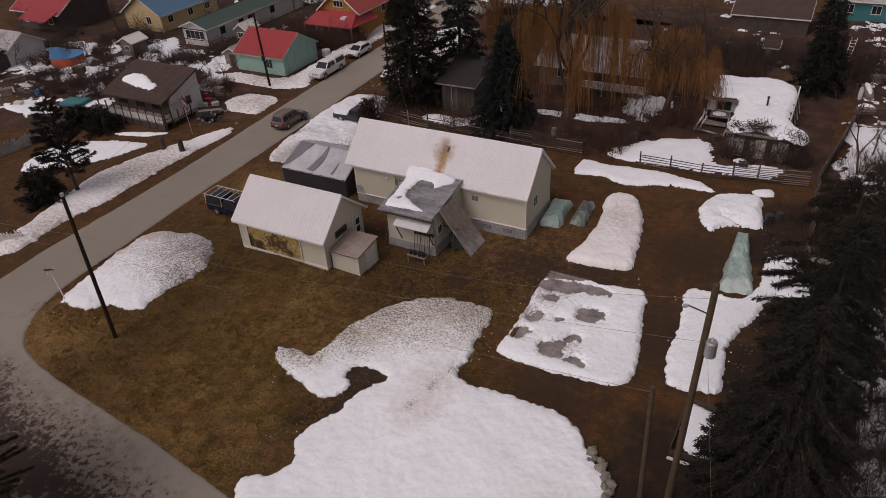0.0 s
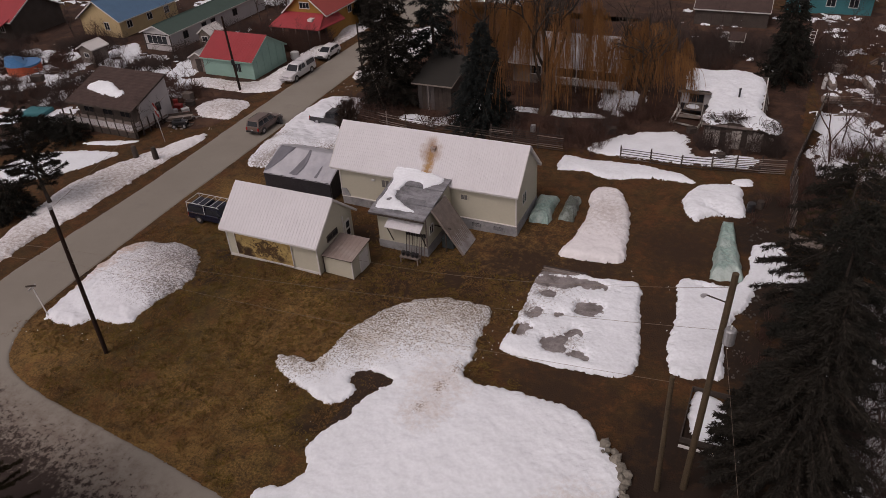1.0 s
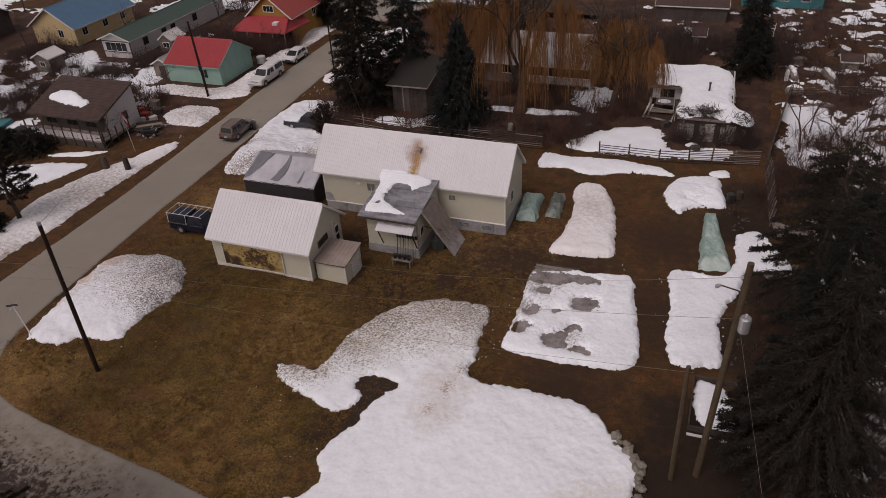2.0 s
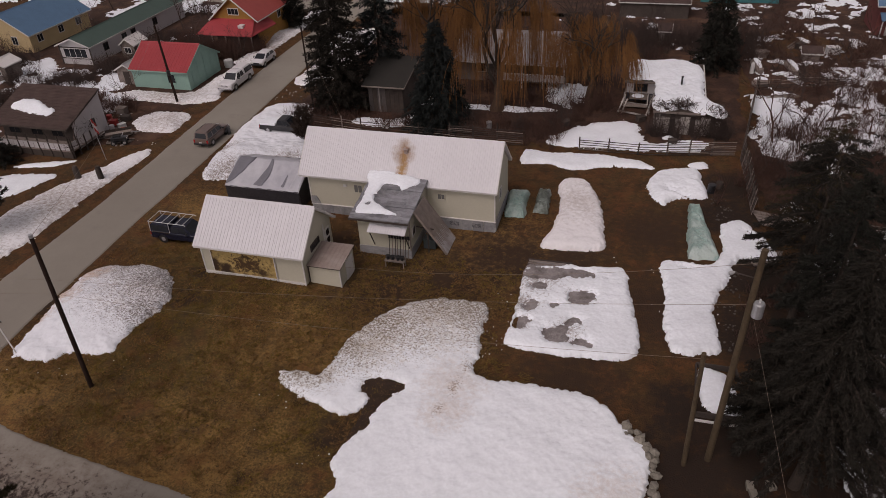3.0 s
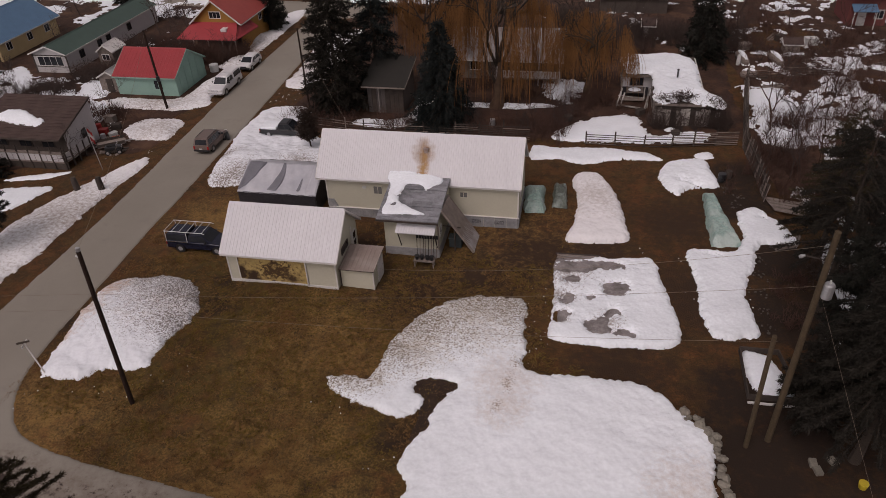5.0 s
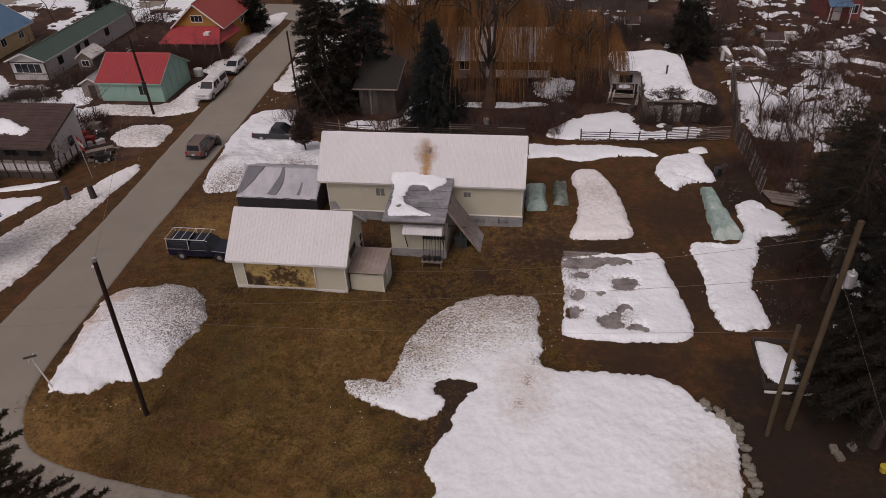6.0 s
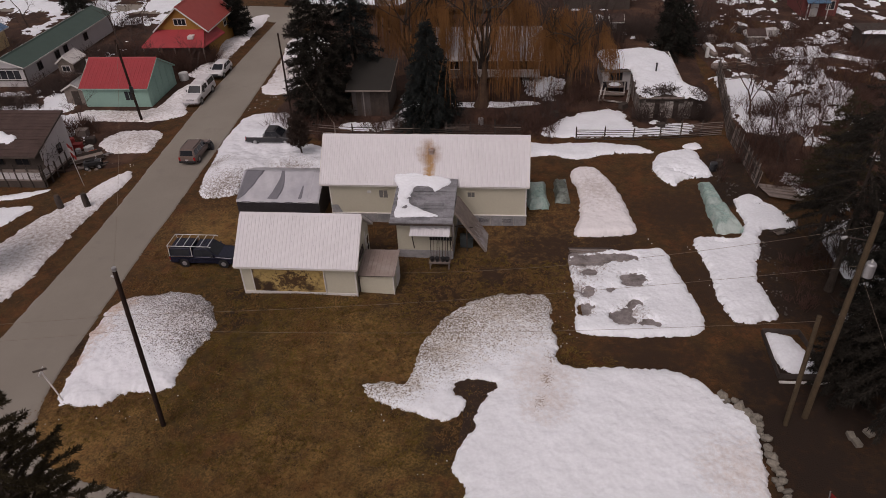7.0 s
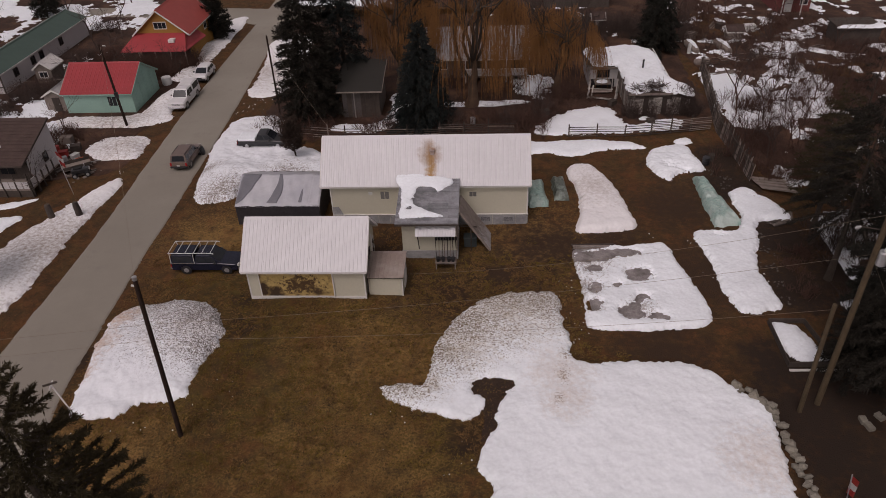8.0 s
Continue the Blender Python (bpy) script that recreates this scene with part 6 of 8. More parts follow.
def willow(x, y, h, spread, strands, seed, label, low=2.0, limbs=7):
    rng = np.random.default_rng(seed)
    tree = thing("weeping_willow", (x, y, 0), 0, label, "tree")
    trunk_of(tree, h * 0.55, 0.62 * h / 13, (0.4, 0), WILLOW_BARK, seed)
    P, Q, R0, R1 = [], [], [], []
    for k in range(limbs):
        a = k * 6.283 / limbs + rng.normal(0, 0.3)
        branching(rng, (0.2 * math.cos(a), 0.2 * math.sin(a), h * rng.uniform(0.2, 0.42)), (math.cos(a) * 0.55, math.sin(a) * 0.55, 1.0), h * 0.36, 0.2 * h / 13, 3, 0.45, P, Q, R0, R1, 0.1)
    v, f = rods(np.array(P), np.array(Q), np.array(R0), np.array(R1))
    tagged(raw("limb_work", v + np.array([x, y, 0]), f, BARK, tree), kind="stuff")
    clusters = strands // 20
    a = rng.uniform(0, 6.283, clusters)
    rr = spread * np.sqrt(rng.uniform(0.02, 1, clusters))
    top = h * (0.62 + 0.38 * np.sqrt(np.clip(1 - (rr / spread) ** 2, 0, 1))) * rng.uniform(0.82, 1.0, clusters)
    tail = np.maximum(low, top - rng.uniform(0.3, 1.0, clusters) * h * 0.8) + np.where(np.sin(a) < -0.2, 1.2, 0.0)
    P, Q = [], []
    for c in range(clusters):
        m = 20
        o = rng.normal(0, 0.42, (m, 2))
        px, py = rr[c] * math.cos(a[c]), rr[c] * math.sin(a[c])
        outx, outy = math.cos(a[c]) * 0.4, math.sin(a[c]) * 0.4
        zt = top[c] - np.abs(rng.normal(0, 0.5, m))
        zb = np.minimum(zt - 0.8, tail[c] + rng.normal(0, 0.8, m))
        prev = np.stack([px + o[:, 0] * 0.5, py + o[:, 1] * 0.5, zt], 1)
        for s in range(1, 5):
            f = s / 4
            nxt = np.stack([px + o[:, 0] * (0.5 + 0.7 * f) + outx * math.sin(f * 1.57) + rng.normal(0, 0.04, m), py + o[:, 1] * (0.5 + 0.7 * f) + outy * math.sin(f * 1.57) + rng.normal(0, 0.04, m), zt + (zb - zt) * (f * f * 0.35 + f * 0.65)], 1)
            P.append(prev); Q.append(nxt)
            prev = nxt
    P, Q = np.concatenate(P), np.concatenate(Q)
    r = np.full(len(P), 0.015)
    v, f = rods(P, Q, r, r * 0.85)
    tagged(raw("hanging_twig", v + np.array([x, y, 0]), f, WITHY, tree), kind="stuff")
    return tree


# conifers along the east side of the yard
conifer(3.7, 25.8, 15.5, 4.3, 1, "big dark conifer with drooping ragged boughs", whorls=38, arms=11, sprays=28, tips=9, droop=0.45, size=0.27, bare=0.25, fill=1.0, needles=NEEDLE_WARM, shape=0.6)
conifer(1.9, 28.5, 7.5, 2.6, 27, "young dark cedar crowding the planter frame", whorls=24, arms=10, sprays=18, tips=9, droop=0.4, size=0.25, bare=0.2, needles=NEEDLE_WARM, shape=0.5)
conifer(4.4, 31.8, 16.0, 3.4, 2, "tall dark conifer in the boundary row", whorls=38, arms=10, sprays=26, tips=10, droop=0.4, size=0.27, bare=0.28, fill=0.62, shape=0.5)
conifer(4.8, 39.3, 14.5, 4.9, 18, "broad dark conifer over a bare trunk", whorls=34, arms=10, sprays=26, tips=11, droop=0.35, size=0.26, bare=0.4, fill=0.58, shape=0.36, needles=NEEDLE_WARM)
conifer(6.2, 46.2, 12.0, 3.4, 3, "thin ragged conifer in the boundary row", whorls=28, arms=8, sprays=18, tips=9, bare=0.22, droop=0.2, size=0.22, fill=0.55, shape=0.4, needles=NEEDLE_OLIVE)
conifer(11.0, 36.0, 14.0, 3.0, 5, "thin ragged conifer beyond the boundary", whorls=26, arms=7, sprays=15, tips=6, size=0.3, fill=0.6, needles=NEEDLE_WARM)
conifer(12.5, 45.0, 14.0, 3.0, 6, "dark conifer beyond the boundary", whorls=26, arms=8, sprays=15, tips=6, size=0.3, fill=0.7)
conifer(-33.6, 6.7, 22.4, 5.9, 7, "tall conifer beside the side lane", whorls=50, arms=15, sprays=44, tips=17, droop=0.05, size=0.145, bare=0.15, shape=0.74, needles=NEEDLE_OLIVE)
conifer(-61.8, 37.8, 9.8, 2.9, 8, "young pine with open tufted boughs", whorls=20, arms=8, sprays=13, tips=14, droop=-0.05, size=0.27, bare=0.26, shape=0.42, name="pine_tree", needles=NEEDLE_WARM)
conifer(-63.5, 35.2, 3.6, 2.2, 9, "low dark juniper bush on the verge", whorls=12, arms=9, sprays=10, tips=6, droop=0.1, size=0.4, bare=0.02, shape=0.5, name="juniper_bush")
conifer(-72.2, 49.8, 2.6, 2.3, 24, "low dark hedge bush before the porch", whorls=12, arms=10, sprays=10, tips=7, droop=0.1, size=0.3, bare=0.02, shape=0.4, name="hedge_bush")
conifer(-76.0, 49.6, 2.4, 2.0, 25, "low dark hedge bush before the porch", whorls=12, arms=10, sprays=10, tips=7, droop=0.1, size=0.3, bare=0.02, shape=0.4, name="hedge_bush")
# behind the house
conifer(-40.6, 69.4, 18.5, 3.5, 10, "tall dark cedar beside the street", whorls=44, arms=10, sprays=18, tips=6, droop=0.2, size=0.42, needles=NEEDLE_WARM, bare=0.05, shape=0.4)
conifer(-37.8, 76.0, 18.5, 3.4, 11, "tall blue-green spruce behind the cedar", whorls=36, arms=9, sprays=15, tips=5, droop=0.25, size=0.45, needles=NEEDLE_BLUE, shape=0.6)
conifer(-28.0, 66.8, 11.7, 3.8, 12, "dense dark spruce behind the bungalow", whorls=40, arms=13, sprays=18, tips=6, droop=0.3, size=0.36, needles=NEEDLE_BLUE, bare=0.02, shape=0.75)
conifer(-40.4, 59.0, 4.6, 1.25, 13, "small dark bush-like cedar in the snow bank", whorls=20, arms=9, sprays=9, tips=6, droop=-0.5, size=0.26, bare=0.32, shape=0.4, fill=0.85, name="small_cedar", needles=BROWN_LEAF)
conifer(1.4, 89.0, 13.5, 3.0, 14, "tall dark conifer behind the cabin", whorls=26, arms=8, sprays=13, tips=5, size=0.55)
conifer(-60.8, 98.5, 6.5, 2.3, 15, "dense round cedar beside the ochre house", whorls=18, arms=10, sprays=11, tips=6, size=0.45, droop=-0.1, shape=0.45)
conifer(-94, 112, 9, 2.6, 16, "dark conifer in the far village", whorls=18, arms=8, sprays=10, tips=5, size=0.6)
conifer(-30.5, 96, 15, 3.5, 17, "dark conifer behind the cottage", whorls=20, arms=8, sprays=10, tips=5, size=0.65)
willow(-22.6, 72.6, 14.5, 7.2, 1050, 21, "large weeping willow with golden bare twigs", low=3.0)
willow(-12.6, 75.8, 10.8, 4.8, 1250, 22, "smaller weeping willow with golden bare twigs", low=3.0, limbs=6)
willow(-31.5, 79.5, 14.5, 5.0, 850, 23, "weeping willow behind the spruce", low=4.0)


# ---- grass ----
def grass(name, box_, count, material_, seed, label, patch=0.0, core=None):
    """Short flattened grass blades, thicker in patches."""
    rng = np.random.default_rng(seed)
    each = 9
    x = np.repeat(rng.uniform(box_[0], box_[1], count // each), each) + rng.normal(0, 0.09, count // each * each)
    y = np.repeat(rng.uniform(box_[2], box_[3], count // each), each) + rng.normal(0, 0.09, count // each * each)
    ok = fbm(x * 0.5, y * 0.5, seed, 4) > patch
    if core:
        ok &= np.hypot(x - core[0], (y - core[1]) * 1.2) < core[2] * (1 + 1.4 * fbm(x * 0.2, y * 0.2, seed + 3, 3))
    ok &= ~((x > -43) & (x < -17.4) & (y > 46.8) & (y < 53.6)) & ~((x > -38.6) & (x < -27) & (y > 36.6) & (y < 41.8)) & ~((x > -28) & (x < -23.4) & (y > 42.4) & (y < 47))
    ok &= (x < -3.4) | (y > 47) & (x < 2.6)
    ok &= ~((x < -49.2) | (y < 19.0 + 0.16 * (-x - 46) * (x < -20)) & (x < -42)) & (y > 16.6 + (-x - 22) * 0.12)
    x, y = x[ok], y[ok]
    n = len(x)
    d = np.stack([rng.normal(0, 1, n), rng.normal(0, 1, n), rng.uniform(0.15, 0.9, n)], 1)
    L = rng.uniform(0.1, 0.24, n)
    v, f = blades(np.stack([x, y, lift(x, y) + 0.01], 1), d, L, L * 0.2, rng)
    return tagged(raw(name, v, f, material_), label, "grass", "", "stuff")


STRAW = material("straw_blades", (0.175, 0.098, 0.035), 0.6, 0.8, 12.0, 0.9, 0.0)
OLIVE = material("olive_blades", (0.14, 0.092, 0.018), 0.5, 0.8, 12.0, 0.9, 0.0)
grass("dead_grass", (-49, 3, 17, 64), 300000, STRAW, 31, "flattened dead brown grass blades", -0.1, (-33, 32, 19))
grass("green_grass", (-49, 3, 17, 64), 230000, OLIVE, 32, "sparse olive-green grass blades", -0.08, (-30, 29, 17))

# ---- poles and wires ----
def pole(name, base, top, r0, r1, material_, label):
    th = thing(name, base, 0, label, "utility pole")
    part("shaft", tube(bmesh.new(), [Vector(base) - Vector((0, 0, 0.3)), top], [r0, r1], 12), material_, th)
    return th


west_pole = pole("utility_pole", (-40.0, 23.5, 0), (-39.35, 23.4, 12.2), 0.155, 0.12, POLE_WOOD, "dark leaning wooden utility pole on the lawn")
part("pole_cap", tube(bmesh.new(), [(-39.355, 23.4, 12.1), (-39.34, 23.4, 12.3)], 0.13, 10), STEEL, west_pole)
part("insulator", tube(bmesh.new(), [(-39.5, 23.4, 11.7), (-39.65, 23.4, 11.75)], 0.06, 8), PLASTIC_WHITE, west_pole)
east_pole = pole("utility_pole", (-0.8, 26.6, 0), (-0.5, 27.0, 14.3), 0.19, 0.15, POLE_BROWN, "brown wooden utility pole with a transformer")
part("transformer", tube(bmesh.new(), [(-0.2, 26.75, 10.55), (-0.2, 26.75, 10.6), (-0.2, 26.75, 11.35), (-0.2, 26.75, 11.43)], [0.24, 0.27, 0.27, 0.22], 14), STEEL, east_pole, "grey can transformer")
part("bushing", tube(bmesh.new(), [(-0.2, 26.75, 11.4), (-0.2, 26.75, 11.62)], 0.05, 8), PLASTIC_WHITE, east_pole)
part("bracket_arm", beam(bmesh.new(), (-0.55, 27.2, 12.5), (-1.5, 27.35, 12.6), 0.05), DARK_WOOD, east_pole)
part("street_lamp_head", tube(bmesh.new(), [(-1.5, 27.35, 12.62), (-1.65, 27.4, 12.5), (-1.75, 27.4, 12.45)], [0.05, 0.11, 0.07], 8), STEEL, east_pole)
stub = pole("wooden_post", (-2.1, 25.95, 0), (-2.3, 25.9, 8.5), 0.15, 0.12, POLE_BROWN, "weathered brace post beside the transformer pole")
far_pole = pole("utility_pole", (-62.0, 68.1, 0), (-62.3, 68.0, 9.6), 0.16, 0.12, POLE_WOOD, "dark wooden utility pole before the mint shed")
part("meter_box", boxed(-62.2, -61.8, 67.75, 67.95, 3.6, 4.3, 0.03), CAR_BLACK, far_pole)
road_pole = pole("utility_pole", (-44.7, 70.2, 0), (-44.7, 70.2, 9.5), 0.11, 0.09, POLE_WOOD, "slim dark utility pole beside the cedar")
garden_post = pole("wooden_post", (-37.6, 62.5, 0), (-37.6, 62.5, 2.6), 0.07, 0.06, OLD_WOOD, "plain wooden post behind the bungalow")


WIRE = paint("weathered_wire", (0.2, 0.16, 0.12), 0.6)


def wire(a, b, sag, r=0.009, label="thin sagging overhead wire", mat_=WIRE):
    a, b = Vector(a), Vector(b)
    pts = [a.lerp(b, k / 18) - Vector((0, 0, sag * 4 * (k / 18) * (1 - k / 18))) for k in range(19)]
    return solo("overhead_wire", tube(bmesh.new(), pts, r, 5), mat_, label, "wire", "overhead wires")


wire((-0.5, 27.2, 13.4), (-27.0, 37.2, 2.1), 0.7)
wire((-0.4, 27.1, 11.0), (-39.45, 23.4, 9.1), 0.5)
wire((-2.0, 26.2, 7.9), (-39.5, 23.4, 8.0), 0.5)
wire((-39.45, 23.4, 9.1), (-80, 20, 9), 0.8)
wire((-39.5, 23.4, 8.0), (-80, 19, 8), 0.8)
wire((-39.4, 23.4, 12.1), (-62.2, 68.0, 9.4), 1.0)
wire((-0.3, 27.0, 10.4), (3.5, 17.0, 0.0), 0.0, 0.007, "straight pale guy wire of the pole", WIRE)
wire((-44.7, 70.2, 8.8), (-37.6, 62.5, 2.4), 0.2)


# ---- fences ----
# lump standing in for an unidentified dark shape at the car's front corner
dark = thing("dark_lump", (-50.8, 60.95, 0.06), 0, "dark unidentified lump beside the car", "bundle")
part("sack", tube(bmesh.new(), [(0, 0, 0), (0, 0, 0.35), (0.03, 0, 0.7), (0, 0.02, 0.95)], [0.2, 0.26, 0.2, 0.09], 9), CAR_BLACK, dark, "", False)


def pole_fence(points, height, rails, spacing, label, seed, lean=0.0, r=0.045, material_=DARK_WOOD):
    rng = random.Random(seed)
    th = thing("pole_fence", (points[0][0], points[0][1], 0), 0, label, "fence")
    for (x0, y0), (x1, y1) in zip(points, points[1:]):
        L = math.hypot(x1 - x0, y1 - y0)
        n = max(1, round(L / spacing))
        for k in range(n):
            a, b = k / n, (k + 1) / n
            ax, ay, bx, by = x0 + (x1 - x0) * a, y0 + (y1 - y0) * a, x0 + (x1 - x0) * b, y0 + (y1 - y0) * b
            part("post", tube(bmesh.new(), [(ax, ay, -0.2), (ax + rng.uniform(-0.08, 0.08) + lean, ay + rng.uniform(-0.05, 0.05), height * rng.uniform(1.15, 1.4))], 0.07, 7), material_, th)
            for j in range(rails):
                z = height * (0.12 + 0.88 * j / max(1, rails - 1))
                part("rail", tube(bmesh.new(), [(ax - 0.1, ay - 0.09, z + rng.uniform(-0.04, 0.04)), (bx + 0.1, by - 0.09, z + rng.uniform(-0.04, 0.04))], [r, r * 0.8], 6), OLD_WOOD if rng.random() < 0.4 else material_, th)
    return th


pole_fence([(-43.5, 65.4), (-36.2, 64.2), (-26.0, 63.9)], 1.25, 5, 3.0, "dark horizontal pole fence behind the bungalow", 1)
pole_fence([(-26.0, 63.9), (-18.2, 63.9)], 1.75, 8, 2.6, "tall close-railed pole fence section", 2)
pole_fence([(-12.3, 64.2), (-6.5, 64.1), (-3.7, 64.4)], 1.15, 5, 2.9, "open dark pole fence before the cabin", 3)
pole_fence([(-3.7, 64.4), (2.6, 65.5)], 1.5, 8, 2.3, "close-railed dark pole fence before the cabin", 4)


def slat_fence(points, height, label, seed, width=0.14, tilt=0.25, material_=OLD_WOOD, lean=0.15):
    rng = random.Random(seed)
    th = thing("slat_fence", (points[0][0], points[0][1], 0), 0, label, "fence")
    for (x0, y0), (x1, y1) in zip(points, points[1:]):
        L = math.hypot(x1 - x0, y1 - y0)
        ux, uy = (x1 - x0) / L, (y1 - y0) / L
        n = int(L / (width * 1.1))
        for k in range(n):
            s = (k + 0.5) / n * L
            h = height * rng.uniform(0.72, 1.12)
            dx = rng.gauss(0, tilt)
            part("slat", beam(bmesh.new(), (x0 + ux * s, y0 + uy * s, 0), (x0 + ux * s + ux * dx + uy * lean, y0 + uy * s + uy * dx - ux * lean, h), width, 0.03, (uy, -ux, 0)), DARK_WOOD if material_ is OLD_WOOD and rng.random() < 0.5 else material_, th)
        for z in (0.5, height * 0.75):
            part("rail", beam(bmesh.new(), (x0 - uy * 0.06, y0 + ux * 0.06, z), (x1 - uy * 0.06, y1 + ux * 0.06, z), 0.08), DARK_WOOD, th)
    return th


slat_fence([(5.9, 83), (4.4, 73), (3.2, 65.0), (3.4, 60.5), (3.5, 54.4)], 2.1, "tall weathered slat fence of close uneven boards", 5, tilt=0.08, lean=-0.2)
fallen = thing("fallen_fence", (4.6, 53.4, 0), 0, "collapsed weathered fence panel", "fence")
for k in range(13):
    t = k / 12
    part("slat", beam(bmesh.new(), (3.5 + t * 0.5, 54.9 - t * 2.4, 0.25 + t * 0.1), (6.4 + t * 0.3, 53.6 - t * 2.3, 0.55 + 0.02 * (k % 3)), 0.13, 0.03), OLD_WOOD, fallen)
picket = slat_fence([(-60.7, 28.2), (-58.9, 29.6)], 1.1, "short pale picket fence on the verge", 6, 0.1, 0.05, TRIM)
slat_fence([(-63.8, 26.6), (-62.0, 27.4)], 1.1, "short pale picket fence on the verge", 7, 0.1, 0.05, TRIM)
slat_fence([(-78.0, 38.0), (-77.0, 44.4), (-77.2, 53.8)], 1.35, "close-boarded weathered fence beside the pale bungalow", 16, 0.2, 0.01, SKIRT, 0.0)
pole_fence([(-77.5, 66.5), (-88, 66.0), (-97, 64.5)], 1.0, 4, 2.2, "sagging dark rail fence between the yards", 8)
pole_fence([(-72.5, 80.5), (-80.5, 79.5), (-81, 77)], 1.2, 4, 2.2, "dark rail fence beside the mobile home", 9)
pole_fence([(6.2, 83.3), (11, 85), (17, 86.2)], 1.2, 5, 2.4, "grey pole fence in the far garden", 10)
pole_fence([(9, 53), (17, 52), (26, 50)], 1.2, 6, 2.4, "grey pole fence beyond the conifers", 11)


# ---- yard things ----
def stone(bm, c, s, rng):
    made = bmesh.ops.create_icosphere(bm, subdivisions=1, radius=1.0)
    sx, sy, sz = s * rng.uniform(0.8, 1.3), s * rng.uniform(0.7, 1.1), s * rng.uniform(0.55, 0.8)
    turn = Matrix.Rotation(rng.uniform(0, 6.28), 3, "Z")
    for v in made["verts"]:
        q = Vector((v.co.x * sx, v.co.y * sy, v.co.z * sz)) * rng.uniform(0.82, 1.12)
        v.co = turn @ q + Vector(c)


wall = thing("dry_stone_edging", (-3.7, 23.5, 0), 0, "low dry-stone edging along the snow field", "stone wall")
rng = random.Random(4)
edge_line = spline([(-5.3, 27.35), (-4.6, 26.9), (-4.0, 26.2), (-3.75, 25.2), (-3.6, 23.6), (-3.65, 21.5), (-3.5, 19.4), (-3.3, 16.5)], 10)[:70]
for k in range(64):
    q = edge_line[min(69, int(k * 1.09))]
    bm = bmesh.new()
    stone(bm, (q[0] + rng.uniform(-0.22, 0.22), q[1] + rng.uniform(-0.1, 0.1), 0.1 + rng.uniform(0, 0.22)), rng.uniform(0.2, 0.36), rng)
    part("stone", bm, ROCK, wall)

bed = thing("cold_frame", (0, 32, 0), 0, "long wooden planter frame filled with snow", "planter")
for p, q in (((-1.35, 34.2), (-1.45, 29.8)), ((-1.45, 29.8), (1.7, 29.9)), ((1.7, 29.9), (1.1, 34.2)), ((-1.35, 34.2), (1.1, 34.2))):
    part("side_board", beam(bmesh.new(), (*p, 0.22), (*q, 0.22), 0.07, 0.44), DARK_WOOD, bed)
heap("frame_snow", [(-1.2, 34.0), (0.4, 34.0), (0.75, 32.9), (1.2, 31.5), (1.45, 30.2), (0.1, 30.1), (-0.9, 30.6), (-1.25, 32)], 0.34, 0.2, 0.09, SNOW, "patchy snow inside the planter frame", "snow", ragged=0.25, seed=231)
plank_ = solo("plank", beam(bmesh.new(), (-1.5, 29.45, 0.06), (2.3, 29.5, 0.06), 0.16, 0.08), TRIM, "pale plank lying before the planter", "plank")
for i, (x, y) in enumerate(((1.35, 25.2), (1.5, 24.7), (2.45, 25.5))):
    bl = thing("concrete_block", (x, y, 0), 12 * i, "grey hollow concrete block on the ground", "block", "concrete blocks")
    part("block", boxed(-0.2, 0.2, -0.28, 0.28, 0, 0.24, 0.02), ROCK, bl, "", False)


def tarped(name, cx, cy, width, length, rz, h, label, seed, taper=0.0, mat_=TARP_GREEN):
    """A tarpaulin drawn over a load: squarish, creased and flared at the hem."""
    nu, nv = 34, int(34 * length / width)
    u, v = np.meshgrid(np.linspace(-1, 1, nu), np.linspace(-1, 1, nv))
    wide = width / 2 * (1 - taper * (v + 1) / 2)
    edge = np.maximum(np.abs(u) ** 5, np.abs(v) ** 7)
    x, y = u * wide, v * length / 2
    fold = np.abs(fbm(x * 1.6 + y * 0.5, y * 0.9, seed, 4)) * 1.1
    z = h * (1 - edge) * (0.85 + 0.35 * fbm(x * 0.9, y * 0.9, seed + 2, 3)) + (0.16 - fold * 0.55) * h * (1 - edge) + 0.03
    x = x + 0.12 * fbm(x * 2, y * 2, seed + 5, 3) * (1 + 2 * edge)
    y = y + 0.12 * fbm(x * 2, y * 2, seed + 6, 3) * (1 + 2 * edge)
    c, s = math.cos(radians(rz)), math.sin(radians(rz))
    vs = np.stack([(x * c - y * s).ravel(), (x * s + y * c).ravel(), z.ravel()], 1)
    k = np.arange(nu * nv).reshape(nv, nu)
    fs = np.stack([k[:-1, :-1].ravel(), k[:-1, 1:].ravel(), k[1:, 1:].ravel(), k[1:, :-1].ravel()], 1)
    ob = raw(name, vs, fs, mat_)
    ob.location = (cx, cy, high(cx, cy) - 0.02)
    ob.modifiers.new("thick", "SOLIDIFY").thickness = 0.03
    return tagged(ob, label, "tarpaulin")


tarped("tarp_cover", -16.55, 52.2, 1.9, 4.3, 4, 0.85, "lumpy load under a pale green tarpaulin", 241)
TARP_MURKY = material("grimy_tarp", (0.1, 0.115, 0.1), 0.4, 1.5, 7.0, 0.4, 1.0, second=(0.33, 0.39, 0.36), cover=0.54, bumpscale=3.0)
tarped("tarp_cover", -14.3, 52.9, 1.35, 3.6, 2, 0.95, "small load under a grimy grey-green tarpaulin", 251, 0.15, TARP_MURKY)
tarped("tarp_cover", -0.95, 50.8, 2.5, 8.3, 5, 0.9, "long load under a pale green tarpaulin", 261, 0.68)

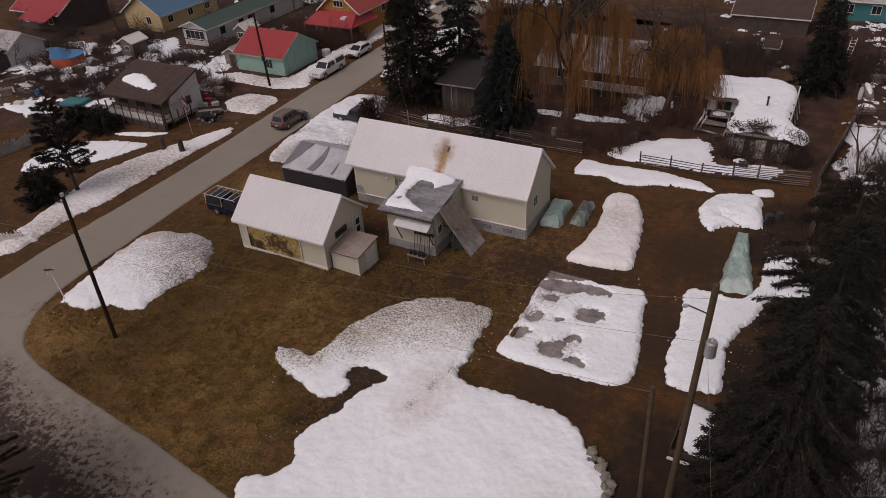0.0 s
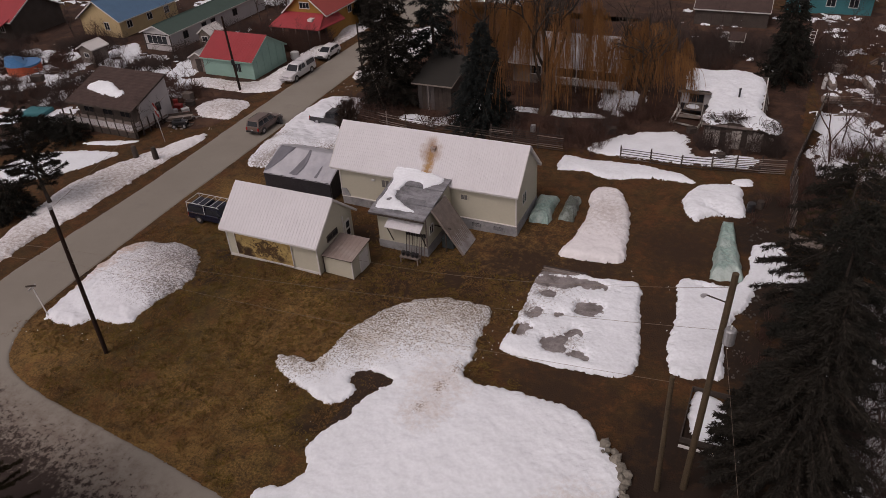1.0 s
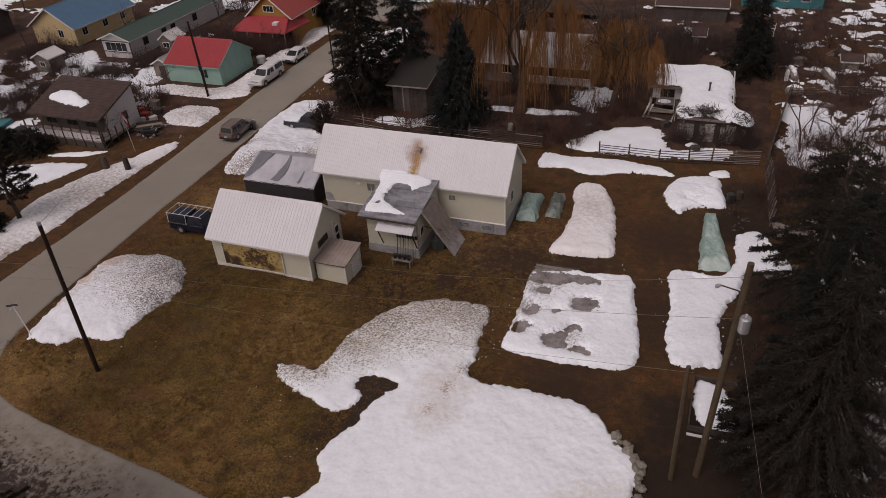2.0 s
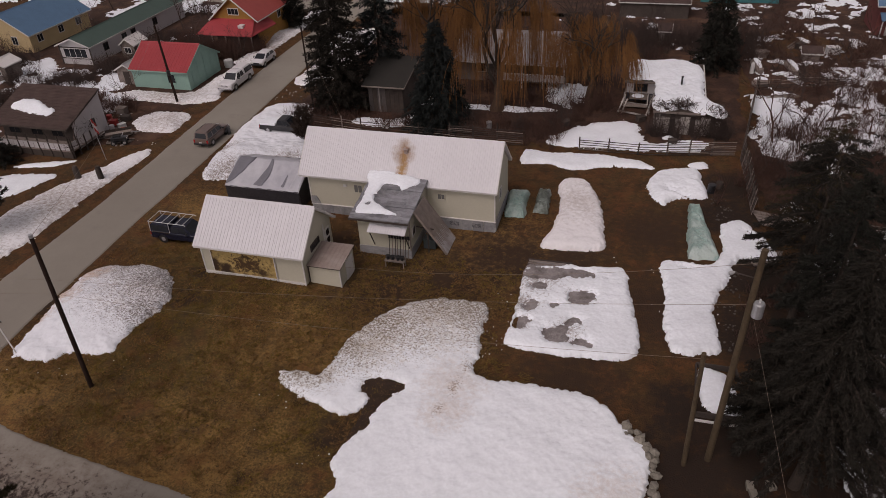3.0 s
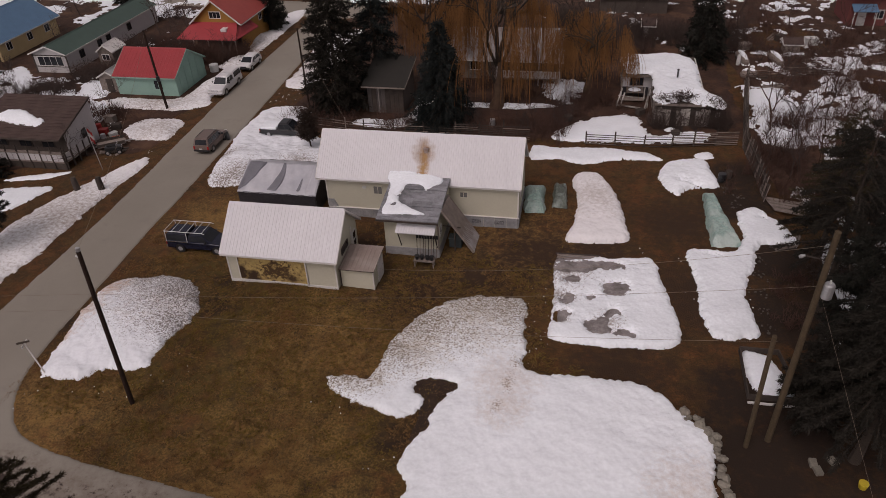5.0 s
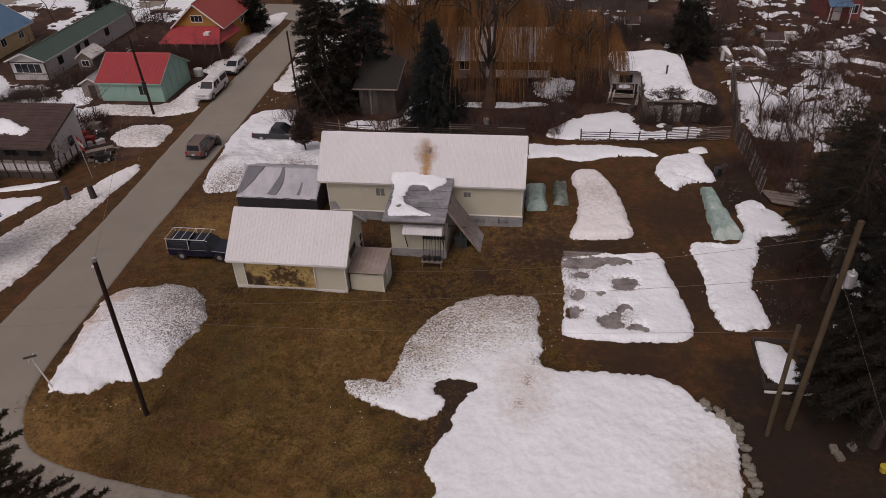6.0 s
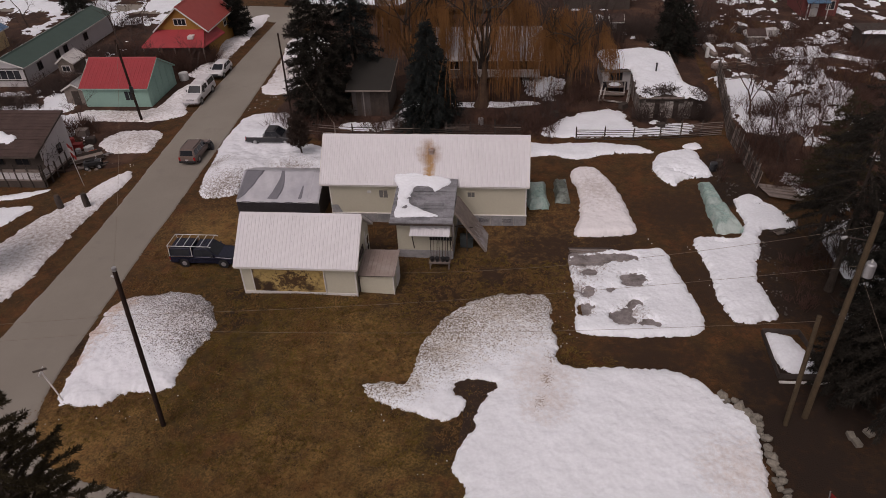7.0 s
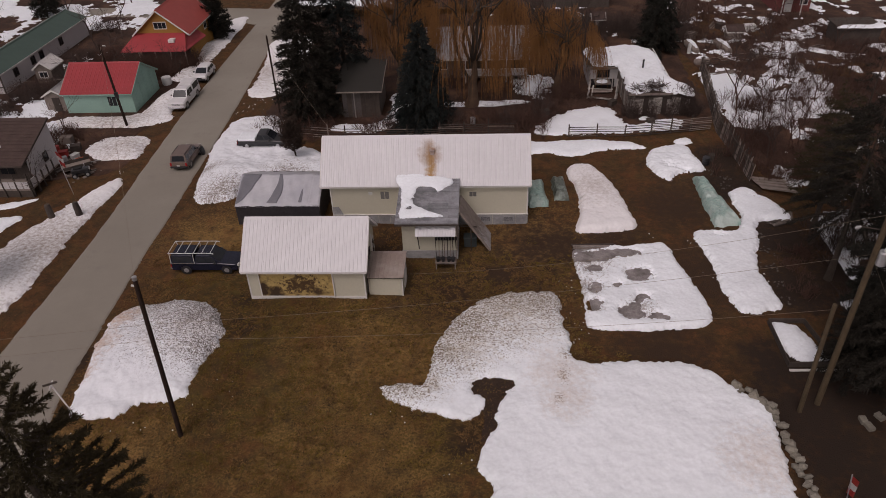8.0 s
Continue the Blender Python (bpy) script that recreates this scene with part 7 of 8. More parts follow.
bench = thing("potting_bench", (-24.4, 41.05, high(-24.4, 41)), 0, "weathered potting bench with dark pots", "bench")
part("top", boxed(-25.25, -23.55, 40.75, 41.4, 0.42, 0.5), OLD_WOOD, bench)
for x in (-25.15, -23.65):
    for y in (40.82, 41.33):
        part("leg", boxed(x - 0.04, x + 0.04, y - 0.04, y + 0.04, -0.35, 0.42), OLD_WOOD, bench)
part("shelf", boxed(-25.2, -23.6, 41.3, 41.4, 0.5, 0.62), OLD_WOOD, bench)
for k, x in enumerate((-25.0, -24.6, -24.15, -23.8)):
    pot = thing("flower_pot", (x, 41.05, 0.5), 0, "dark plastic flower pot on the bench", "pot", "pots on the bench")
    part("pot", tube(bmesh.new(), [(0, 0, 0), (0, 0, 0.3), (0, 0, 0.34)], [0.13, 0.18, 0.2], 12), CAR_BLACK, pot, "", False)
for k in range(8):
    x = -25.2 + k * 0.23
    tool = thing("garden_tool", (x, 42.2, -0.3), 0, "long-handled garden tool leaning on the wall", "tool", "tools on the wall")
    part("handle", tube(bmesh.new(), [(0, -0.25, 0.3), (0.05 * (k % 3 - 1), 0.15, 2.0 + 0.1 * (k % 2))], 0.03, 6), OLD_WOOD if k % 2 else DARK_WOOD, tool, "", False)
    part("blade", boxed(-0.1, 0.1, 0.1, 0.14, 1.95, 2.25 + 0.05 * (k % 3), 0.01), CAR_BLACK, tool, "", False)

sign = thing("street_sign", (-47.4, 25.0, 0), 0, "leaning street sign post with blank blades", "sign")
part("post", tube(bmesh.new(), [(-47.4, 25.0, -0.1), (-48.2, 25.2, 2.6)], 0.05, 8), TRIM, sign)
part("blade", beam(bmesh.new(), (-48.6, 25.0, 2.62), (-47.8, 25.3, 2.72), 0.03, 0.16), DARK_WOOD, sign)
part("blade", beam(bmesh.new(), (-48.3, 25.6, 2.5), (-48.1, 24.8, 2.5), 0.03, 0.16), TRIM, sign)
for x, y in ((-60.7, 48.3), (-58.3, 48.7)):
    solo("gate_post", tube(bmesh.new(), [(x, y, -0.2), (x - 0.05, y, 1.3), (x - 0.05, y, 1.65)], [0.32, 0.28, 0.22], 10), DARK_WOOD, "thick dark log gate post", "post", "gate posts")


def flag(x, y, h, label):
    th = thing("flag_pole", (x, y, 0), 0, label, "flag")
    part("pole", tube(bmesh.new(), [(x, y, 0), (x - 0.3, y, h)], 0.035, 6), STEEL, th)
    for k, m in enumerate((RED_PAINT, PLASTIC_WHITE, RED_PAINT)):
        bm = bmesh.new()
        vs = []
        for i in range(5):
            for j in (0, 1):
                vs.append(bm.verts.new((x - 0.25 + 0.12 * i + 0.02 * k, y + 0.06 * math.sin(i * 1.5), h - 0.15 - 0.45 * k - 0.45 * j - 0.1 * i)))
        for i in range(4):
            bm.faces.new((vs[2 * i], vs[2 * i + 1], vs[2 * i + 3], vs[2 * i + 2]))
        bmesh.ops.solidify(bm, geom=bm.faces[:], thickness=0.015)
        part("flag_stripe", bm, m, th)


flag(-61.0, 52.9, 4.8, "red and white flag hanging from a slim pole")
flag(-1.9, 19.6, 2.2, "red and white flag hanging beside the stone edging")


# ---- shrubs and bare trees ----
for i, (x, y, h) in enumerate(((-70.4, 86.6, 3.2), (-67.5, 84.3, 2.6), (-63.5, 83.8, 2.8), (-60.9, 86.0, 2.2), (-65.6, 84.6, 2.4), (-80.3, 72.2, 2.4), (-78.7, 77.2, 2.0), (-76.3, 78.0, 2.2), (-63.3, 64.1, 1.8), (-99, 80, 3), (-94.5, 77, 2.6), (-103, 68.0, 2.6))):
    bare_tree(x, y, h * 1.25, 300 + i, "bare reddish-brown garden bush", stems=7, levels=3, spread=0.6, material_=TWIG_RED, name="garden_bush", category="bush", thick=0.012, wide=0.5)
for i, (x, y, h) in enumerate(((-77.0, 93.5, 7.5), (-73.5, 91.0, 6.5), (-75.7, 99, 8), (-88, 108, 8), (-98, 104, 7), (-112, 69, 6.5), (-103.5, 79.5, 6), (-69, 112, 7), (-82, 118, 8), (-120, 95, 8), (-66, 56.5, 3.2), (-64.6, 53.5, 5.0))):
    bare_tree(x, y, h, 340 + i, "bare deciduous tree with dark branching limbs", levels=4, spread=0.65, name="bare_tree", thick=0.018)
for i, (x, y, h) in enumerate(((-44.5, 66.8, 2.6), (-41, 66, 2.2), (-24.8, 66.2, 2.6), (-21.5, 67.0, 2.6), (-19, 66.5, 2.8), (-16.6, 66.0, 3.0), (-15.6, 67.8, 2.8), (-13.6, 73.5, 3.0), (-15, 71, 2.4), (-11, 74.5, 2.4), (-32, 65.8, 1.8), (-26.5, 70, 2.6), (-20, 76, 2.8), (-24, 78.5, 2.6), (-12, 84, 3))):
    bare_tree(x, y, h * 1.2, 380 + i, "tangled bare shrub in the back garden", stems=9, levels=3, spread=0.7, material_=TWIG_RED if i % 2 else TWIG, name="bare_shrub", category="bush", thick=0.011, wide=0.7)
for i, (x, y, h) in enumerate(((6.5, 69.1, 8.5), (8.4, 66.5, 5.0), (5.2, 63.0, 4.2), (9.8, 62.0, 5.0), (7.2, 58.8, 4.6), (12.5, 66, 5.5), (14.5, 60.5, 5.5), (18, 63, 6), (10.5, 73.5, 5), (16, 72, 5.5), (22, 68, 6), (9.9, 78.0, 5.5), (19.5, 79, 5.0), (13, 84, 4.5), (8.0, 97, 6.5), (4.4, 91.3, 7.0), (11.4, 86.3, 4.5), (17, 92, 5), (24, 88, 5.5), (28, 80, 6), (8.5, 53.5, 6), (11.5, 55.5, 6.5), (21, 56, 7), (26, 62, 7))):
    bare_tree(x, y, h, 420 + i, "thin bare tree in the far garden", stems=1 if h > 5.4 else 3, levels=4, spread=0.6, material_=TWIG if i % 3 else TWIG_RED, name="bare_tree", thick=0.014, wide=0.4)
for i, (x, y, h, r) in enumerate(((8.6, 52.0, 10.5, 2.8), (13.0, 56.0, 11.5, 2.8), (17.5, 49.0, 13.0, 3.2), (21, 42, 14, 3.4), (20.5, 60, 11, 2.6), (30, 70, 12, 3), (24, 34, 15, 3.4))):
    conifer(x, y, h, r, 460 + i, "ragged dark conifer beyond the slat fence", whorls=22, arms=7, sprays=12, tips=5, size=0.3, fill=0.5, droop=0.2, shape=0.5, needles=NEEDLE_WARM if i % 2 else NEEDLE_OLIVE)



def thicket(name, centres, spread, clumps, twigs, height, material_, seed, label):
    """Dense low brushwood: many fans of thin twigs."""
    g = np.random.default_rng(seed)
    clumps = int(clumps * 0.7)
    c = np.array(centres, float)[g.integers(0, len(centres), clumps)] + g.normal(0, spread, (clumps, 2))
    base = np.repeat(c, twigs, 0) + g.normal(0, 0.18, (clumps * twigs, 2))
    n = len(base)
    d = np.stack([g.normal(0, 0.45, n), g.normal(0, 0.45, n), np.ones(n)], 1)
    L = height * g.uniform(0.35, 1.1, n)
    p = np.concatenate([base, np.zeros((n, 1))], 1)
    q = p + unit(d) * (L * 0.55)[:, None]
    e = q + unit(d + g.normal(0, 0.5, (n, 3))) * (L * 0.5)[:, None]
    e2 = q + unit(d + g.normal(0, 0.6, (n, 3))) * (L * 0.4)[:, None]
    r = np.full(n, 0.02)
    v, f = rods(np.concatenate([p, q, q]), np.concatenate([q, e, e2]), np.concatenate([r, r * 0.7, r * 0.7]), np.concatenate([r * 0.8, r * 0.3, r * 0.3]))
    return tagged(raw(name, v, f, material_), label, "brush", "", "stuff")


thicket("brushwood", [(-69, 86), (-66, 84.3), (-63, 84.2), (-61, 87), (-71.5, 88), (-67, 83.5)], 0.9, 330, 18, 2.8, TWIG_RED, 61, "dense bare brush around the ochre house")
thicket("brushwood", [(-80, 72), (-82, 71.5), (-79, 77), (-76.5, 79), (-88.5, 71), (-94, 77.5), (-99, 79), (-102, 69), (-106, 70), (-96, 59), (-87, 60), (-85, 63), (-78, 90), (-80, 104), (-108, 68), (-100, 75), (-115, 60), (-91, 57), (-83, 57), (-104, 56), (-98, 52), (-110, 74)], 1.5, 760, 16, 2.0, TWIG, 62, "bare brush between the neighbouring yards")
thicket("brushwood", [(-43.5, 66.5), (-40.5, 66.3), (-24.5, 66), (-21, 67), (-18, 67), (-15.8, 66.2), (-15, 69), (-13.5, 73), (-22, 75), (-18, 77), (-26, 79), (-33, 66.5), (-30, 68), (-11.5, 75)], 1.3, 330, 15, 1.8, TWIG_RED, 63, "tangled bare brush under the willows")
thicket("brushwood", [(5, 62), (7.5, 61), (9, 65), (8, 70), (12, 72), (15, 66), (18, 72), (7, 55), (10, 58), (14, 62), (20, 66), (24, 72), (11, 50), (16, 55)], 1.6, 460, 15, 2.2, TWIG_RED, 64, "bare brush and saplings beyond the slat fence")
thicket("brushwood", [(8, 95), (12, 84), (17, 86), (20, 90), (24, 84), (15, 97), (10, 102), (28, 86), (30, 95), (22, 100), (-6, 92), (-10, 96), (-3, 99), (3, 104), (12, 110), (-14, 100)], 2.4, 420, 13, 1.7, TWIG_RED, 65, "rough bare brush in the far gardens")
thicket("brushwood", [(-1, 69), (-3, 68.8), (-5, 69), (0.8, 69), (1.8, 69.4)], 0.4, 70, 16, 2.2, TWIG, 66, "dry brush against the cabin front")

thicket("brushwood", [(8, 24), (9.5, 27), (8, 30), (10, 33), (8.5, 38), (9, 42), (11, 29), (7, 34), (7.2, 44), (10, 46), (12, 40)], 1.2, 420, 15, 2.4, TWIG, 67, "bare brush beside the boundary conifers")
thicket("brushwood", [(15, 76), (18, 82), (22, 78), (26, 84), (14, 90), (20, 98), (26, 96), (8, 98), (13, 103), (30, 90), (17, 70), (24, 74)], 2.2, 380, 14, 1.9, TWIG_RED, 72, "reddish bare brush over the far gardens")
for i, (x, y, h) in enumerate(((7.6, 74, 6), (9.2, 71.5, 5), (11.8, 69, 6.5), (13.4, 77.5, 6), (16.5, 81.5, 5), (19.5, 75.5, 6), (23, 80, 6.5), (26.5, 76, 6), (7.4, 101, 7), (10.6, 97, 6), (15, 104, 7), (21, 101, 6.5))):
    bare_tree(x, y, h, 620 + i, "thin bare sapling in the far garden", levels=5, spread=0.55, material_=TWIG_RED if i % 2 else TWIG, name="bare_tree", thick=0.013)
ribbon("rough_grass", [(5.5, 96), (7, 104), (14, 105), (19, 100), (17, 94.5), (12, 95.5), (9, 93.5)], LAWN, "rough brown grass in the far garden", 0.1, "ground", ragged=0.8, cell=0.3)
thicket("dry_weeds", [(7, 20.5), (8, 22), (9.5, 21), (7.5, 24)], 0.8, 90, 18, 1.3, WITHY, 68, "yellowish dry weeds at the boundary")
for i, (x, y, h) in enumerate(((8.2, 28, 6), (9.2, 33, 6.5), (8.8, 22.5, 5.5), (8.4, 38.5, 6))):
    bare_tree(x, y, h, 520 + i, "thin bare tree beside the boundary conifers", levels=4, spread=0.6, name="bare_tree", thick=0.014)

thicket("brush_pile", [(2.6, 41.0), (3.2, 39.6), (3.9, 42.4), (3.0, 37.6)], 0.5, 60, 14, 0.7, TWIG_RED, 69, "low pile of cut brush beside the garden strip")
thicket("brushwood", [(-7, 99), (-2, 98), (-12, 99), (2, 97), (-9, 94), (-16, 104), (4, 94), (6, 99)], 1.8, 420, 16, 3.0, TWIG, 70, "tall dark brush behind the cabin")
thicket("brushwood", [(-85, 66), (-79, 66), (-73, 66), (-97, 70), (-92, 66.5), (-88, 58), (-82, 60), (-79, 62), (-94, 61), (-102, 63), (-70, 62), (-68, 65)], 1.2, 420, 16, 1.7, TWIG_RED, 71, "reddish bare brush along the yard fences")
for i, (x, y, h) in enumerate(((-87, 83, 6), (-72, 83.5, 6.5), (-66, 82.5, 5.5), (-61.5, 84, 5), (-92, 68, 4.5), (-84, 62, 4.5), (-99, 66, 5), (-78, 69, 4), (-105, 61, 5), (-69, 67.5, 4), (-12, 93, 7), (-5, 97, 7.5), (3, 95, 7), (-15, 98, 8))):
    bare_tree(x, y, h, 560 + i, "bare small tree between the yards", stems=2, levels=4, spread=0.65, name="bare_tree", thick=0.015, wide=0.3)

# ---- far houses and things in the far gardens ----
brick = gable_house("house", 22.6, 27.6, 105.6, 112, 4.4, 6.4, "x", paint("brick_red_wall", (0.17, 0.055, 0.05), 0.85), BLUE_ROOF, "brick-red house with a blue roof at the far gardens", over=0.6, gable_over=0.5)
for x in (26.6,):
    window(brick, (x, 105.58, 1.7), 1.1, 1.2, (0, -1, 0))
door(brick, (24.4, 105.58, 0), 1.1, 2.1, (0, -1, 0), TRIM)
porch = thing("blue_porch", (24.4, 104.7, 0), 0, "small porch with a blue steel roof", "porch")
part("roof", beam(bmesh.new(), (24.3, 103.8, 2.5), (24.3, 105.56, 3.1), 3.2, 0.12), BLUE_ROOF, porch)
for x in (22.9, 25.7):
    part("post", boxed(x - 0.06, x + 0.06, 103.9, 104.02, 0, 2.48), TRIM, porch)
greyshed = gable_house("long_shed", -11.5, -1.5, 110.0, 117.0, 2.4, 3.9, "x", DARK_WALL, BROWN_ROOF, "long dark shed with a brown roof behind the cabin", "shed", over=0.3, gable_over=0.2)
door(greyshed, (-5.5, 109.98, 0), 1.4, 1.9, (0, -1, 0), DARK_WOOD)
teal_house = gable_house("house", 0.5, 12, 119.5, 128, 3.0, 5.0, "x", TEAL, TIN_GREY, "teal house at the far edge of the gardens", over=0.5, gable_over=0.4)
for x in (3, 6.5, 9.5):
    window(teal_house, (x, 119.48, 1.7), 1.2, 1.2, (0, -1, 0))
outhouse = gable_house("outhouse", -5.6, -4.0, 98.2, 99.9, 1.9, 2.5, "x", DARK_WALL, BROWN_ROOF, "small dark outhouse behind the cabin", "shed", over=0.2, gable_over=0.2)
door(outhouse, (-5.1, 98.18, 0), 0.7, 1.7, (0, -1, 0), PALE_POST)
cold = thing("low_shed", (28, 92, 0), 0, "dark low shed with a snow-covered roof", "shed")
part("wall_shell", boxed(25.8, 31.0, 90.6, 94.5, -0.2, 2.3), DARK_WALL, cold)
part("roof_deck", boxed(25.5, 31.3, 90.2, 94.9, 2.3, 2.45), DARK_WOOD, cold)
heap("roof_snow", [(25.6, 90.3), (31.2, 90.3), (31.2, 92.2), (29.6, 91.4), (27.5, 91.6), (25.6, 91.1)], 0.2, 0.15, 0.15, SNOW, "snow cover on the low shed", "snow", base=lambda x, y: 2.45 + 0 * x, ragged=0.12, seed=501)
for i, (x0, y0, x1, y1) in enumerate(((6.3, 92.3, 6.9, 88.3), (10.2, 92.4, 11.1, 88.1), (5.6, 84.6, 7.5, 84.6))):
    boat = thing("covered_rowboat", ((x0 + x1) / 2, (y0 + y1) / 2, 0), 0, "upturned dark boat with snow along its back", "boat", "boats in the garden")
    a, b = Vector((x0, y0, 0.35)), Vector((x1, y1, 0.35))
    part("hull", tube(bmesh.new(), [a.lerp(b, t) + Vector((0, 0, 0.12 * math.sin(t * 3.14))) for t in (0, 0.15, 0.5, 0.85, 1)], [0.25, 0.5, 0.58, 0.5, 0.3], 10), OLD_WOOD, boat)
    part("snow_cap", tube(bmesh.new(), [a.lerp(b, t) + Vector((0, 0, 0.35 + 0.15 * math.sin(t * 3.14))) for t in (0.1, 0.3, 0.5, 0.7, 0.92)], [0.15, 0.3, 0.33, 0.3, 0.15], 10), SNOW, boat)
hut = gable_house("garden_hut", 12.2, 14.1, 93.3, 95, 1.4, 1.8, "x", OLD_WOOD, BROWN_ROOF, "small hut with a snow-covered roof", "shed", over=0.3, gable_over=0.3)
ladder = thing("wooden_ladder", (4, 100, 0), 0, "pale wooden ladder leaning in the garden", "ladder")
for s in (-0.3, 0.3):
    part("stile", beam(bmesh.new(), (3.8 + s, 98.4, 0), (4.2 + s, 100.2, 3.4), 0.08), TRIM, ladder)
for k in range(9):
    t = (k + 0.7) / 9.5
    part("rung", beam(bmesh.new(), (3.5 + 0.4 * t, 98.4 + 1.8 * t, 3.4 * t), (4.1 + 0.4 * t, 98.4 + 1.8 * t, 3.4 * t), 0.06), TRIM, ladder)
solo("snowy_stump", tube(bmesh.new(), [(5.9, 88.6, 0), (5.9, 88.6, 1.1), (5.9, 88.6, 1.35), (5.9, 88.6, 1.5)], [0.25, 0.24, 0.2, 0.06], 9), PLASTIC_WHITE, "pale stump capped with snow", "stump")
rng = random.Random(12)


def lumber(x, y, rz, n, length, label, mat_=OLD_WOOD):
    th = thing("lumber_stack", (x, y, high(x, y)), rz, label, "lumber")
    for k in range(n):
        z = 0.06 + 0.09 * (k // 4)
        part("board", beam(bmesh.new(), (-length / 2 * rng.uniform(0.7, 1), -0.4 + 0.22 * (k % 4) + rng.uniform(-0.06, 0.06), z), (length / 2 * rng.uniform(0.7, 1), -0.4 + 0.22 * (k % 4) + rng.uniform(-0.12, 0.12), z + rng.uniform(-0.02, 0.05)), 0.16, 0.06), mat_ if k % 3 else DARK_WOOD, th, "", False)
    return th


for x, y, r, n, L in ((8.5, 81.5, 20, 9, 4.5), (13.5, 86.5, 50, 8, 4), (15.5, 90, -30, 9, 4), (20, 95, 15, 9, 5), (18.5, 86, 70, 8, 4), (3.8, 47.3, 25, 7, 2.2), (4.7, 48.2, 70, 6, 2), (-62.2, 57.0, 20, 9, 3), (-64.5, 58.4, 60, 8, 2.6), (-90, 52.5, 40, 9, 3.5), (-94, 55, -10, 9, 3.5), (-98, 71.5, 12, 10, 6), (-92, 60, 15, 9, 4), (-100, 58, 60, 9, 4), (-12.3, 43.9, 2, 5, 4.0), (22.5, 90, 30, 8, 4), (12, 100, 60, 8, 4), (-79.5, 67.8, 8, 7, 4), (-87, 68, -5, 7, 4), (-74, 65.8, 20, 6, 3)):
    lumber(x, y, r, n, L, "loose stack of weathered boards")


def crate(x, y, s, h, rz, mat_, label):
    th = thing("crate", (x, y, high(x, y)), rz, label, "crate")
    part("box", boxed(-s / 2, s / 2, -s * 0.35, s * 0.35, 0, h, 0.04), mat_, th, "", False)
    part("lid", boxed(-s / 2 - 0.04, s / 2 + 0.04, -s * 0.35 - 0.04, s * 0.35 + 0.04, h, h + 0.06, 0.02), mat_, th, "", False)


def barrel(x, y, r, h, mat_, label):
    th = thing("barrel", (x, y, high(x, y)), 0, label, "barrel")
    part("drum", tube(bmesh.new(), [(0, 0, 0), (0, 0, h * 0.3), (0, 0, h * 0.32), (0, 0, h * 0.65), (0, 0, h * 0.67), (0, 0, h)], [r, r, r * 1.05, r, r * 1.05, r], 12), mat_, th, "", False)


for x, y, s, h, r, m_, lab in ((-65.9, 60.9, 0.9, 0.6, 10, RED_PAINT, "red painted box in the littered yard"), (-66.4, 60.0, 0.6, 0.5, 40, RED_PAINT, "small red box in the littered yard"), (-64.4, 60.4, 0.8, 0.5, 70, PLASTIC_WHITE, "white plastic crate in the littered yard"), (-65.2, 62.3, 1.0, 0.6, 15, DARK_WOOD, "dark wooden crate in the littered yard"), (-63.3, 59.3, 0.7, 0.5, 30, ORANGE, "orange crate in the littered yard"), (-67, 64, 1.2, 0.8, 0, OLD_WOOD, "weathered crate beside the pale bungalow"), (-89.6, 51, 1.0, 0.6, 20, PLASTIC_WHITE, "white crate among boards"), (-95, 53, 1.4, 0.9, 50, OLD_WOOD, "weathered crate among boards"), (-92.8, 63, 1.5, 0.8, 20, DARK_WOOD, "dark crate in the far yard"), (7.5, 94.5, 1.4, 0.9, 20, OLD_WOOD, "weathered crate in the far garden"), (16.2, 97, 1.5, 1.0, 10, PLASTIC_WHITE, "pale box in the far garden"), (12.6, 98.5, 1.2, 0.8, 40, DARK_WOOD, "dark crate in the far garden"), (-6.6, 72.2, 0.9, 0.6, 40, DARK_WOOD, "dark chest before the cabin"), (-3.2, 67.2, 0.8, 0.5, 15, DARK_WOOD, "dark crate before the cabin"), (-14.5, 69.5, 1.0, 0.7, 20, DARK_WOOD, "dark crate under the willow")):
    crate(x, y, s, h, r, m_, lab)
for x, y, r, h, m_, lab in ((-66.9, 61.6, 0.3, 0.9, RED_PAINT, "red oil drum in the littered yard"), (-62.0, 80.8, 0.6, 1.0, PLASTIC_WHITE, "large white water tank beside the mint shed"), (-64.9, 59.3, 0.28, 0.8, STEEL, "steel drum in the littered yard"), (0.3, 57.8, 0.35, 0.8, CAR_BLACK, "black bin beside the snow heap"), (1.0, 58.6, 0.3, 0.7, DARK_WOOD, "dark tub beside the snow heap"), (-90.5, 54.5, 0.35, 0.9, BLUE_TARP, "blue drum among boards"), (-22.5, 67.6, 0.3, 0.8, STEEL, "steel drum behind the fence")):
    barrel(x, y, r, h, m_, lab)
heap("oil_tank_mound", [(-4.4, 65.6), (-2.0, 66.2), (-0.3, 66.1), (-0.8, 65.5), (-3, 65.2)], 0.3, 0.3, 0.12, SNOW, "small snow patch before the cabin", "snow", ragged=0.2, seed=511)
pool = thing("round_tub", (-97.6, 65.0, 0), 0, "orange round tub under a blue cover", "tub")
part("wall", tube(bmesh.new(), [(0, 0, 0), (0, 0, 1.5)], [2.3, 2.3], 20), ORANGE, pool, "", False)
part("cover", tube(bmesh.new(), [(0, 0, 1.51), (0, 0, 1.6), (0.1, 0.1, 1.8)], [2.38, 2.3, 1.3], 20), BLUE_TARP, pool, "blue tarpaulin cover", False)
lid = thing("teal_panel", (-82.2, 53.9, 0.3), 15, "teal boat cover lying between snow patches", "cover")
